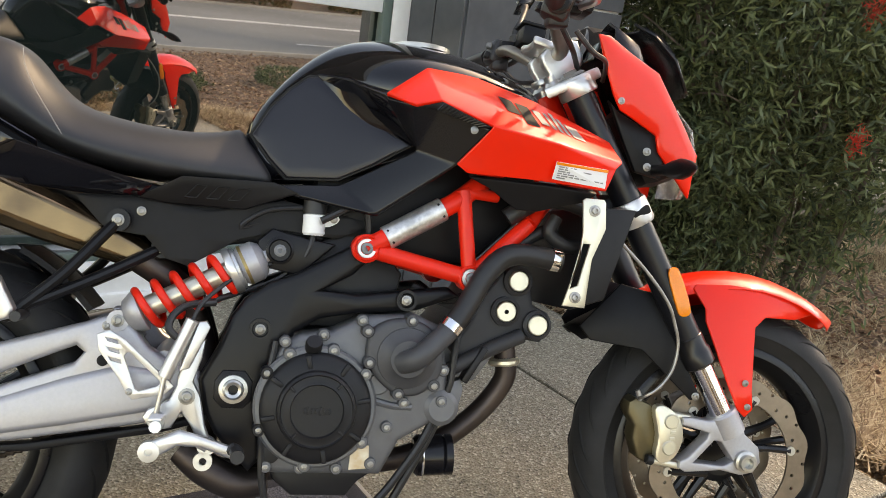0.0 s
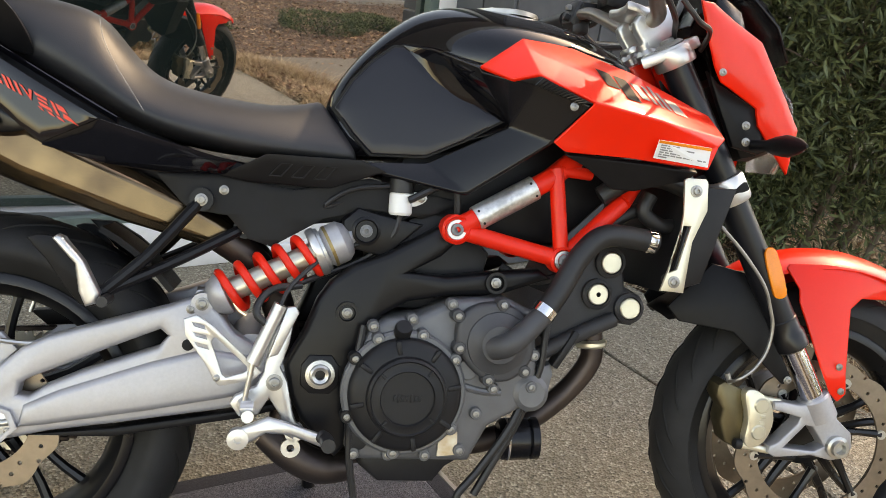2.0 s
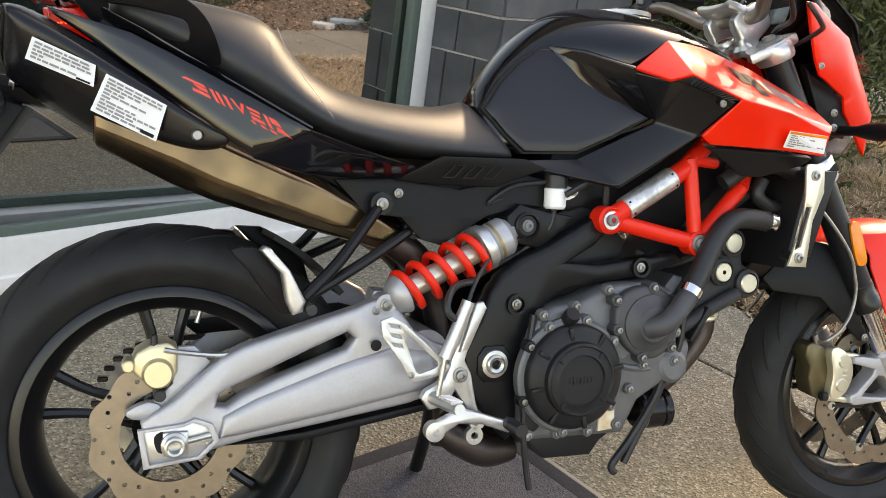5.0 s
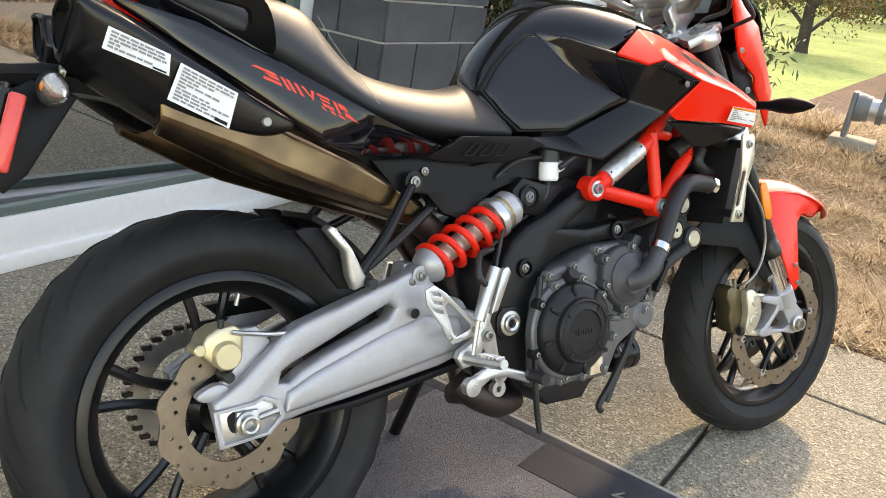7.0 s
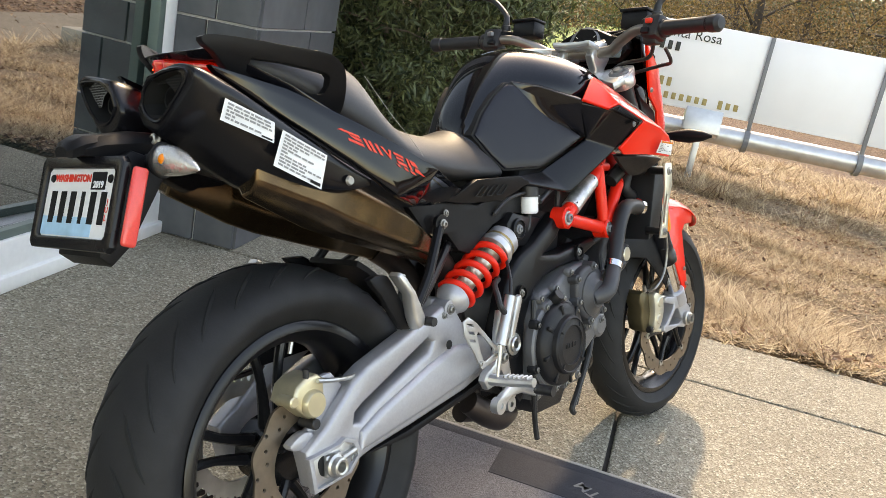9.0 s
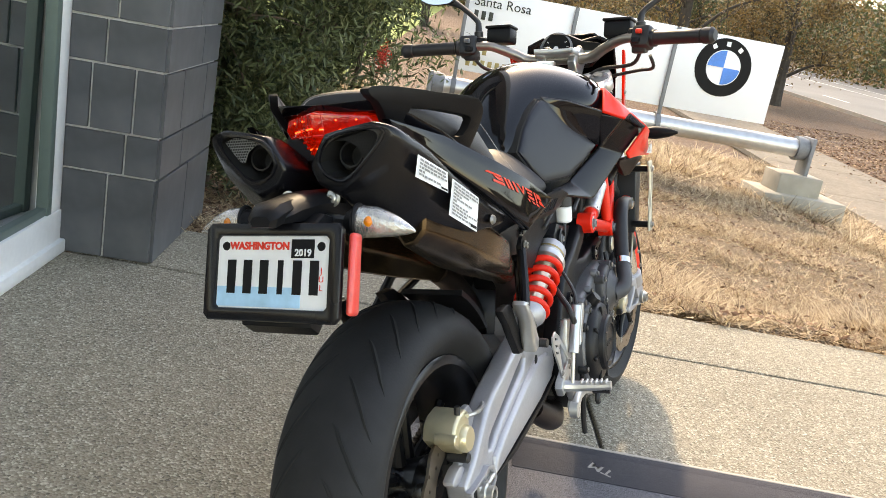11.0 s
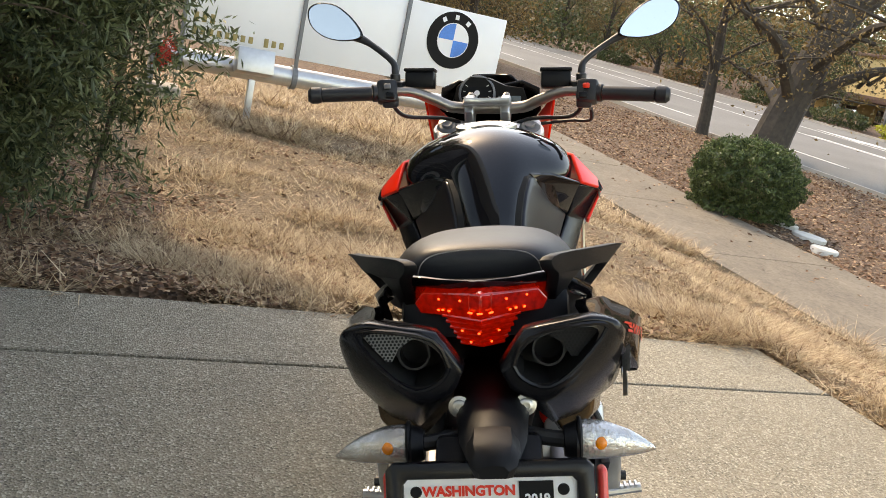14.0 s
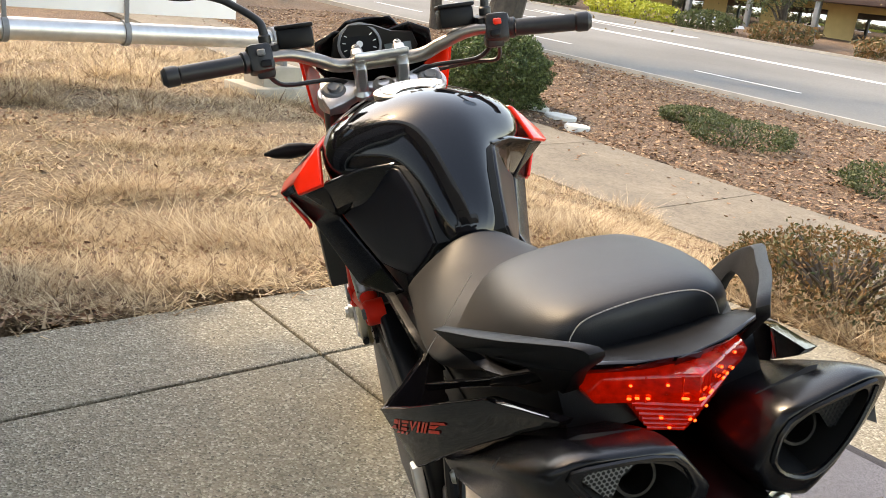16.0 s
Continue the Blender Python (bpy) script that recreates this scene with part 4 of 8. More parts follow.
# pale stepping stones by the clipped bush
for g, h, a, b_ in ((9.3, 10.1, 0.34, 0.24), (8.5, 10.0, 0.36, 0.25), (7.7, 9.6, 0.26, 0.2)):
    rk = random.Random(int(g * 10))
    ring = [(a * math.cos(t) * rk.uniform(0.85, 1.1), b_ * math.sin(t) * rk.uniform(0.85, 1.1)) for t in [k * math.pi / 5 for k in range(10)]]
    st = part("stepping_stone", loft([[(x * f, y * f, z) for x, y in ring] for z, f in ((-0.06, 1.0), (0.035, 1.0), (0.05, 0.94))]), M_STONE, None, smooth=40)
    st.matrix_world = Matrix.Translation(at(g, h, land(g, h) + 0.01)) @ pose(0, 0, 0, 0, 0, 23)
    tagged(st, "pale flat stepping stone in the mulch", "stone", "stepping stones")

# yellow building beyond the road
M_OCHREWALL = material("ochre_stucco", (0.55, 0.4, 0.19), 0.9, vary=0.08, scale=2, bump=0.2, bump_scale=20)
M_AWNING = material("brown_awning", (0.09, 0.05, 0.04), 0.7, vary=0.15)
shop = new("commercial_building")
shop.matrix_world = Matrix.Translation(at(30, 58, -0.6)) @ pose(0, 0, 0, 0, 0, 23.5)
tagged(shop, "ochre stucco building with a brown walkway canopy", "building")
part("wall", box((12, -5, 3.2), (44, 9, 7.4), 0.05), M_OCHREWALL, shop, "ochre stucco wall")
part("roof", box((12, -5, 7.0), (44.6, 9.6, 0.3), 0.05), M_AWNING, shop, "flat roof edge")
part("canopy", box((12, 1.2, 3.3), (40, 3.4, 0.5), 0.03), M_AWNING, shop, "brown canopy fascia")
for k in range(8):
    part("post", box((-6 + 5.2 * k, 2.6, 1.5), (0.35, 0.35, 3.4), 0.03), M_GREYBAND, shop, "grey canopy post")
for k in range(7):
    part("window", box((-3.6 + 5.2 * k, -0.46, 1.6), (3.0, 0.1, 2.0), 0.02), M_GLASS, shop, "dark shop window")
car = new("parked_car")
car.matrix_world = Matrix.Translation(at(34, 50.5, -0.62)) @ pose(0, 0, 0, 0, 0, 23.5)
tagged(car, "white parked car beyond the hedge", "car")
M_CARPAINT = material("white_car_paint", (0.75, 0.75, 0.75), 0.25, coat=0.8, vary=0.02)
part("body", loft([[(x, y * w, z) for y, z in ((-0.9, 0.3), (-0.9, 0.3 + h * 0.9), (-0.75, 0.3 + h), (0.75, 0.3 + h), (0.9, 0.3 + h * 0.9), (0.9, 0.3))] for x, w, h in ((-2.3, 0.85, 0.4), (-2.1, 1, 0.62), (-0.9, 1, 0.68), (1.1, 1, 0.66), (2.1, 1, 0.6), (2.3, 0.85, 0.35))]), M_CARPAINT, car, "white body shell")
part("cabin", loft([[(x * f, y * f2, z) for x, y in ((-1.9, -0.8), (1.0, -0.8), (1.0, 0.8), (-1.9, 0.8))] for z, f, f2 in ((0.95, 1, 1), (1.45, 0.72, 0.85))]), M_GLASS, car, "dark glazed cabin")
for x in (-1.4, 1.4):
    for y in (-0.85, 0.85):
        wheel = part("wheel", spin([(0, -0.1), (0.2, -0.1), (0.32, -0.08), (0.33, 0), (0.32, 0.08), (0.2, 0.1), (0, 0.1)], 24, (x, y, 0.33), (0, 1, 0)), M_RUBBER, car, "black tyre and rim")


def verge_spot(r):
    """A place on the dry lawn, in drifts."""
    while True:
        g, h = r.uniform(PAD_G, 9.0), r.uniform(-1.5, 6.2)
        if r.uniform() < 0.35 + 1.3 * noise.noise((g * 0.9, h * 0.9, 4)):
            return g, h


drift = scatter_leaves(9000, verge_spot, 0.036, "lawn_leaves", M_LITTER)
drift.location.z += 0.025



# ---- motorcycle: u ahead, v to its left, w up from the rear tyre's foot ----
bike = new("motorcycle")
bike.matrix_world = pose(0, 0, 0, -15.2, 0, 1.2)
tagged(bike, "red and black naked motorcycle leaning on its side stand", "motorcycle")
RAKE = Vector((-0.502, 0, 0.865))
STEER = Matrix.Translation((1.03, 0, 1.0)) @ Matrix.Rotation(radians(-5.0), 4, RAKE) @ Matrix.Translation((-1.03, 0, -1.0))


def tyre(c, radius, width, rim_r, parent, xf=None):
    """A tyre with a round tread and swept tread grooves."""
    n, w = 96, width / 2
    prof = [(rim_r - 0.004, -w * 0.62), (rim_r + 0.012, -w * 0.78), (rim_r + 0.03, -w * 0.95), (radius - 0.055, -w), (radius - 0.034, -w * 0.93), (radius - 0.016, -w * 0.72), (radius - 0.005, -w * 0.42), (radius, 0)]
    prof += [(r, -h) for r, h in prof[-2::-1]]
    bm = spin(prof, n, c, (0, 1, 0))
    t = subsurf(part("tyre", bm, M_RUBBER, parent, "worn black tyre with swept grooves", 70, xf), 1)
    grooves = []
    for k in range(26):
        for s in (-1, 1):
            pts = []
            for i in range(6):
                f = i / 5
                v = s * w * (0.12 + 0.72 * f)
                a = 2 * math.pi * (k + (0.5 if s > 0 else 0)) / 26 + 0.34 * f ** 1.3
                fr = abs(v) / w
                rr = float(np.interp(fr, [0, 0.42, 0.72, 0.93], [radius, radius - 0.005, radius - 0.016, radius - 0.034])) - 0.0028
                pts.append((c[0] + rr * math.cos(a), c[1] + v, c[2] + rr * math.sin(a)))
            grooves.append(tube(pts, [0.001, 0.0036, 0.0044, 0.0042, 0.0032, 0.001], 6, res=2))
    part("tread_pattern", join(*grooves), M_DARK, t, "dark swept tread grooves", xf=xf)


def rim(c, rim_r, width, parent, spokes, xf=None):
    w = width / 2
    prof = [(rim_r, -w), (rim_r + 0.004, -w + 0.003), (rim_r - 0.004, -w + 0.012), (rim_r - 0.018, -w + 0.02), (rim_r - 0.03, -w * 0.3), (rim_r - 0.03, w * 0.3), (rim_r - 0.018, w - 0.02), (rim_r - 0.004, w - 0.012), (rim_r + 0.004, w - 0.003), (rim_r, w), (rim_r - 0.012, w), (rim_r - 0.03, w - 0.02), (rim_r - 0.038, w * 0.3), (rim_r - 0.038, -w * 0.3), (rim_r - 0.03, -w + 0.02), (rim_r - 0.012, -w)]
    r = part("rim", spin(prof, 64, c, (0, 1, 0), True), M_RIM, parent, "black painted alloy rim", 40, xf)
    part("hub", spin([(0.0, -w * 0.75), (0.04, -w * 0.75), (0.055, -w * 0.5), (0.045, 0), (0.055, w * 0.5), (0.04, w * 0.75), (0, w * 0.75)], 28, c, (0, 1, 0)), M_RIM, r, xf=xf)
    for k in range(spokes):
        a = 2 * math.pi * k / spokes + 0.35
        d, t = Vector((math.cos(a), 0, math.sin(a))), Vector((-math.sin(a), 0, math.cos(a)))
        cc = Vector(c)
        for s in (-1, 1):
            p0 = cc + d * 0.045 + t * s * 0.016
            p1 = cc + d * (rim_r * 0.55) + t * s * (0.008 + 0.01)
            p2 = cc + d * (rim_r - 0.034) + t * s * 0.034
            part("spoke", tube([p0, p1, p2], [0.012, 0.008, 0.0095], 8, res=3), M_RIM, r, xf=xf)
    part("valve", rod((c[0] + (rim_r - 0.06) * math.cos(1.3), c[1], c[2] + (rim_r - 0.06) * math.sin(1.3)), (c[0] + (rim_r - 0.03) * math.cos(1.3), c[1], c[2] + (rim_r - 0.03) * math.sin(1.3)), 0.004), M_STEEL, r, "steel valve stem", xf=xf)
    return r


def disc(c, v, radius, inner, parent, waves=10, arms=0, xf=None):
    """A drilled wavy brake disc on its carrier."""
    cc = (c[0], c[2])
    out = [(cc[0] + (radius - 0.004 * (1 + math.cos(waves * 2 * math.pi * k / 120))) * math.cos(2 * math.pi * k / 120), cc[1] + (radius - 0.004 * (1 + math.cos(waves * 2 * math.pi * k / 120))) * math.sin(2 * math.pi * k / 120)) for k in range(120)]
    holes = [ring_pts(cc, inner, 60)]
    for k in range(waves * 3):
        a = 360 * k / (waves * 3)
        rr = radius - (0.012, 0.022, 0.03)[k % 3] if radius - inner > 0.035 else radius - (0.01, 0.017, 0.023)[k % 3]
        holes.append(ring_pts((cc[0] + rr * math.cos(radians(a)), cc[1] + rr * math.sin(radians(a))), 0.0035, 8))
    d = part("brake_disc", plate(out, v - 0.0025, v + 0.0025, holes, 0.0006, segs=1), M_DISC, parent, "drilled wavy steel brake disc", 30, xf)
    if arms:
        for k in range(arms):
            a = 2 * math.pi * k / arms + 0.2
            e = (c[0] + (inner + 0.006) * math.cos(a), v, c[2] + (inner + 0.006) * math.sin(a))
            part("carrier_arm", tube([(c[0] + 0.05 * math.cos(a + 0.35), v + 0.004, c[2] + 0.05 * math.sin(a + 0.35)), (c[0] + inner * 0.7 * math.cos(a + 0.12), v + 0.004, c[2] + inner * 0.7 * math.sin(a + 0.12)), e], [0.01, 0.007, 0.008], 8), M_RIM, d, "black carrier arm", xf=xf)
            part("button", spin([(0, -0.006), (0.009, -0.006), (0.009, 0.004), (0, 0.004)], 14, e, (0, 1, 0)), M_STEEL, d, "steel rivet", xf=xf)
    return d


RW, FW = (0.0, 0.0, 0.315), (1.462, 0.0, 0.3)
rear = new("rear_wheel")
rear.parent = bike
tyre(RW, 0.318, 0.182, 0.222, rear)
rim(RW, 0.222, 0.14, rear, 5)
disc(RW, -0.085, 0.12, 0.074, rear, 10)
for k in range(5):
    a = k * 1.2566
    part("carrier_arm", tube([(0.045 * math.cos(a), -0.07, 0.315 + 0.045 * math.sin(a)), (0.084 * math.cos(a + 0.2), -0.074, 0.315 + 0.084 * math.sin(a + 0.2))], 0.008, 8, smooth=False), M_RIM, rear, "black disc carrier arm")
teeth = [((0.112 if k % 4 < 2 else 0.102) * math.cos(2 * math.pi * k / 168), 0.315 + (0.112 if k % 4 < 2 else 0.102) * math.sin(2 * math.pi * k / 168)) for k in range(168)]
part("sprocket", plate(teeth, 0.095, 0.101, [ring_pts((0, 0.315), 0.075, 40)], 0.0005, segs=1), M_STEEL, rear, "steel drive sprocket")

front = new("front_wheel")
front.parent = bike
tyre(FW, 0.302, 0.122, 0.222, front, STEER)
rim(FW, 0.222, 0.09, front, 5, STEER)
for v in (-0.068, 0.068):
    disc(FW, v, 0.166, 0.122, front, 12, 6, STEER)

# chain and guard on the far side
links = []
for k in range(110):
    f = k / 110 * 4
    if f < 1.6:
        p = Vector((0.5 * f / 1.6, 0.1, 0.425 + 0.03 * f / 1.6))
    elif f < 2.0:
        a = math.pi / 2 - (f - 1.6) / 0.4 * math.pi
        p = Vector((0.5 + 0.04 * math.cos(a), 0.1, 0.415 + 0.04 * math.sin(a)))
    elif f < 3.4:
        p = Vector((0.5 - 0.5 * (f - 2) / 1.4, 0.1, 0.375 - 0.172 * (f - 2) / 1.4))
    else:
        a = -math.pi / 2 - (f - 3.4) / 0.6 * math.pi
        p = Vector((0.11 * math.cos(a), 0.1, 0.315 + 0.11 * math.sin(a)))
    links.append(box(p, (0.017, 0.014, 0.009), 0.002, segs=1))
part("chain", join(*links), M_PIPE, bike, "dark oily drive chain")
part("chain_guard", plate([(0.02, 0.46), (0.3, 0.485), (0.34, 0.475), (0.34, 0.455), (0.05, 0.435)], 0.085, 0.115), M_PLASTIC, bike, "black plastic chain guard")

# swingarm
SW_OUT = [(-0.045, 0.348), (0.0, 0.378), (0.066, 0.438), (0.1, 0.456), (0.2, 0.489), (0.272, 0.511), (0.312, 0.527), (0.345, 0.51), (0.372, 0.475), (0.41, 0.452), (0.45, 0.44), (0.47, 0.4), (0.44, 0.372), (0.412, 0.366), (0.365, 0.352), (0.2, 0.325), (0.11, 0.312), (0.06, 0.3), (-0.03, 0.284), (-0.036, 0.31)]
SLOT = [(0.062, 0.366), (0.066, 0.384), (0.082, 0.394), (0.15, 0.424), (0.207, 0.45), (0.262, 0.474), (0.274, 0.464), (0.26, 0.446), (0.228, 0.434), (0.15, 0.404), (0.1, 0.38), (0.078, 0.364)]
swing = part("swingarm", plate(SW_OUT, -0.132, -0.092, [SLOT], 0.008, segs=3), M_SILVER, bike, "silver painted cast swingarm", 50)
ridge = [(0.072, 0.352), (0.12, 0.376), (0.25, 0.424), (0.33, 0.447), (0.4, 0.44), (0.42, 0.405), (0.4, 0.378), (0.25, 0.348), (0.1, 0.322), (0.065, 0.318)]
part("lower_spar", plate(ridge, -0.142, -0.12, (), 0.012, segs=4), M_SILVER, swing)
part("vent_hole", spin([(0.0, 0.001), (0.007, 0.001), (0.009, 0.0)], 18, (0.305, -0.1425, 0.454), (0, -1, 0)), M_DARK, swing, "small round hole")
part("left_arm", plate(SW_OUT, 0.092, 0.128, [SLOT], 0.008, segs=3), M_SILVER, swing)
part("cross_tube", rod((0.4, -0.11, 0.43), (0.4, 0.11, 0.43), 0.04, 20), M_SILVER, swing)
END = [(-0.044, 0.338), (-0.036, 0.285), (0.038, 0.294), (0.062, 0.318), (0.052, 0.341), (0.029, 0.35), (0.016, 0.344)]
part("axle_plate", plate(END, -0.1345, -0.128, (), 0.001), M_ALU, swing, "recessed bare axle slot plate")
EC = Vector((0.008, 0.318))
part("slot_rim", plate([tuple(EC + (Vector(q) - EC) * 1.1) for q in END], -0.141, -0.13, [[tuple(EC + (Vector(q) - EC) * 0.93) for q in END]], 0.003), M_SILVER, swing)
part("slot_hole", plate(rounded([(-0.026, 0.328, 0), (-0.012, 0.335, 0), (-0.004, 0.318, 0), (-0.012, 0.303, 0), (-0.022, 0.307, 0)], n=3), -0.1355, -0.133, (), 0), M_DARK, swing, "dark end of the axle slot")
part("adjuster_block", box((0.004, -0.136, 0.317), (0.036, 0.012, 0.036), 0.002), M_ALU, swing, "bright chain adjuster block")
part("axle_nut", spin([(0.009, 0.0), (0.019, 0.0), (0.019, 0.008), (0.015, 0.01), (0.015, 0.02), (0.012, 0.021), (0.009, 0.02), (0.009, 0.004), (0, 0.003)], 24, (0.002, -0.14, 0.317), (0, -1, 0)), M_STEEL, swing, "hollow zinc axle nut")
part("adjuster_screw", rod((0.02, -0.138, 0.32), (0.055, -0.138, 0.327), 0.005), M_STEEL, swing)
for u, w in ((0.306, 0.508), (0.052, 0.312)):
    bolt((u, -0.131, w), swing, 0.007)
part("rubber_pad", plate([(0.07, 0.305), (0.2, 0.318), (0.4, 0.352), (0.47, 0.372), (0.47, 0.36), (0.4, 0.34), (0.2, 0.305)], -0.13, -0.1, (), 0.002), M_PLASTIC, swing, "black underside guard")

# rear caliper
cal = part("rear_caliper", plate([(-0.051, 0.451), (-0.034, 0.461), (-0.008, 0.465), (0.007, 0.456), (0.007, 0.42), (-0.006, 0.397), (-0.026, 0.395), (-0.043, 0.409), (-0.061, 0.427)], -0.122, -0.065, (), 0.006, segs=3), M_GOLD, bike, "gold anodised rear brake caliper", 50)
part("piston_cap", spin([(0, 0.012), (0.019, 0.012), (0.022, 0.008), (0.023, 0)], 24, (-0.021, -0.121, 0.42), (0, -1, 0)), M_GOLD, cal, "round pale gold piston cap")
part("banjo_line", tube([(-0.012, -0.126, 0.455), (0.02, -0.13, 0.45), (0.07, -0.12, 0.443), (0.12, -0.1, 0.445)], 0.004, 8), M_STEEL, cal, "steel brake line")
part("bleed_nipple", rod((-0.026, -0.115, 0.46), (-0.026, -0.115, 0.475), 0.005, 10), M_HOSE, cal, "black nipple cap")
part("caliper_bracket", plate([(0.008, 0.456), (0.032, 0.457), (0.056, 0.431), (0.026, 0.399), (-0.008, 0.369), (-0.031, 0.347), (-0.056, 0.354), (-0.05, 0.369), (-0.024, 0.377), (0.0, 0.4)], -0.112, -0.1, (), 0.003), M_SILVER, cal, "silver caliper bracket")
part("pad_tab", plate(rounded([(-0.065, 0.362, 0), (-0.035, 0.376, 0), (-0.015, 0.368, 0), (-0.02, 0.35, 0), (-0.055, 0.35, 0)], n=3), -0.118, -0.098, (), 0.004), M_SILVER, cal)
for u, w in ((-0.062, 0.432), (-0.018, 0.386)):
    part("slide_pin", rod((u, -0.128, w), (u, -0.09, w), 0.009, 14, bevel=0.002), M_GOLD if w > 0.4 else M_HOSE, cal)

# main frame beam
BEAM = [(0.515, 0.564), (0.552, 0.592), (0.6, 0.612), (0.665, 0.65), (0.7, 0.672), (0.735, 0.66), (0.69, 0.614), (0.64, 0.585), (0.7, 0.582), (0.782, 0.594), (0.855, 0.603), (0.878, 0.588), (0.8, 0.56), (0.7, 0.55), (0.64, 0.538), (0.6, 0.513), (0.586, 0.49), (0.562, 0.45), (0.556, 0.39), (0.56, 0.304), (0.54, 0.281), (0.482, 0.342), (0.462, 0.381), (0.451, 0.43), (0.479, 0.486), (0.497, 0.536)]
for s in (-1, 1):
    f = part("main_frame", plate(BEAM, s * 0.145, s * 0.105, (), 0.01, segs=3), M_FRAME, bike, "black cast frame side plate", 45)
    part("pivot_plate", plate([(0.478, 0.43), (0.49, 0.447), (0.525, 0.447), (0.538, 0.43), (0.538, 0.4), (0.525, 0.386), (0.492, 0.386), (0.478, 0.4)], s * 0.149, s * 0.143, (), 0.002), M_FRAME, f)
    part("pivot_boss", spin([(0.008, 0.0), (0.008, 0.009), (0.013, 0.011), (0.016, 0.009), (0.017, 0.005), (0.023, 0.004), (0.024, 0.0)], 28, (0.508, s * 0.148, 0.417), (0, s, 0)), M_STEEL, f, "bright hollow swingarm pivot nut")
    for u, w in ((0.544, 0.516), (0.782, 0.577)):
        part("bolt_cup", spin([(0.018, 0), (0.018, 0.008), (0.013, 0.008), (0.012, 0.003)], 20, (u, s * 0.144, w), (0, s, 0)), M_FRAME, f)
        bolt((u, s * 0.147, w), f, 0.008, (0, s, 0))
part("shock_mount", plate([(0.536, 0.618), (0.53, 0.66), (0.553, 0.682), (0.58, 0.675), (0.66, 0.662), (0.6, 0.606)], -0.124, -0.06, (), 0.005), M_FRAME, bike, "black shock mount bracket")

# red trellis
def trellis(s):
    v = s * 0.152
    t = part("trellis_frame", tube([(0.706, v, 0.66), (0.738, v, 0.679), (0.785, s * 0.151, 0.7075), (0.832, s * 0.15, 0.736), (0.87, s * 0.145, 0.762), (0.95, s * 0.12, 0.83)], 0.017, 14), M_RED_MATTE, bike, "red tubular trellis frame", 60)
    for a, b, r in (((0.706, v, 0.66), (0.886, v * 1.03, 0.622), 0.0145), ((0.866, v, 0.77), (0.886, v * 1.03, 0.622), 0.013), ((0.886, v * 1.03, 0.622), (0.99, s * 0.14, 0.722), 0.0145), ((0.99, s * 0.14, 0.722), (1.05, s * 0.09, 0.79), 0.0145), ((0.87, v, 0.768), (0.93, s * 0.14, 0.765), 0.01)):
        part("tube", tube([a, b], r, 14, smooth=False), M_RED_MATTE, t)
    for u, w, r in ((0.706, 0.66, 0.024), (0.886, 0.622, 0.0225)):
        part("node", spin([(0, -0.02), (r, -0.02), (r, 0.012), (r - 0.004, 0.016), (r - 0.006, 0.012), (0, 0.01)], 24, (u, v * (1.03 if u > 0.8 else 1), w), (0, s, 0)), M_RED_MATTE, t)
        part("washer", spin([(0.0105, 0.0), (0.0105, 0.003), (0.0155, 0.003), (0.0165, 0.0015), (0.0165, 0.0)], 24, (u, v * (1.03 if u > 0.8 else 1) + s * 0.0115, w), (0, s, 0)), M_ALU, t, "pale washer ring")
        bolt((u, v * (1.03 if u > 0.8 else 1) + s * 0.011, w), t, 0.0135, (0, s, 0), mat=M_GREYBAND, washer=False)
    sl = part("silver_sleeve", tube([(0.738, v, 0.679), (0.832, s * 0.15, 0.736)], 0.0205, 20, smooth=False), M_SLEEVE, t, "brushed aluminium sleeve on the tube")
    for f in (0.06, 0.94):
        for d in (-0.011, 0.011):
            q = Vector((0.738, v, 0.679)).lerp(Vector((0.832, s * 0.15, 0.736)), f) + Vector((-0.52, 0, 0.86)) * d
            part("rivet", spin([(0.0022, 0), (0.0022, 0.001), (0, 0.0015)], 8, (q.x, q.y + s * 0.0172, q.z), (0, s, 0)), M_DARK, t)


trellis(-1)
trellis(1)

# engine
ENG = [(0.552, 0.4), (0.566, 0.47), (0.578, 0.495), (0.608, 0.512), (0.66, 0.52), (0.713, 0.548), (0.8, 0.555), (0.843, 0.537), (0.86, 0.462), (0.864, 0.392), (0.836, 0.372), (0.785, 0.342), (0.756, 0.284), (0.57, 0.284), (0.553, 0.305)]
engine = part("engine", plate(ENG, -0.162, 0.15, (), 0.012, segs=3), M_ENGINE, bike, "grey cast twin-cylinder engine", 45)
part("sump", plate([(0.57, 0.292), (0.58, 0.27), (0.612, 0.243), (0.703, 0.243), (0.722, 0.268), (0.757, 0.292)], -0.145, 0.12, (), 0.008), M_ENGINE_D, engine, "dark sump pan")
CL = (0.64, -0.168, 0.397)
part("cover_flange", spin([(0.1, -0.012), (0.1, 0.004), (0.096, 0.008), (0.08, 0.009)], 56, CL, (0, -1, 0)), M_ENGINE, engine, "grey mounting flange")
clutch = part("clutch_cover", spin([(0.09, 0.0), (0.09, 0.016), (0.087, 0.022), (0.083, 0.025), (0.077, 0.028), (0.064, 0.031), (0.062, 0.04), (0.058, 0.0435), (0.056, 0.041), (0.052, 0.041), (0.043, 0.044), (0.041, 0.04), (0, 0.04)], 56, CL, (0, -1, 0)), M_ENGINE_D, engine, "round black clutch cover")
for k in range(8):
    a = radians(45 * k + 12)
    part("cover_rib", box((CL[0] + 0.077 * math.cos(a), CL[1] - 0.028, CL[2] + 0.077 * math.sin(a)), (0.022, 0.007, 0.008), 0.002, pose(0, 0, 0, 0, -math.degrees(a), 0)), M_ENGINE_D, clutch)
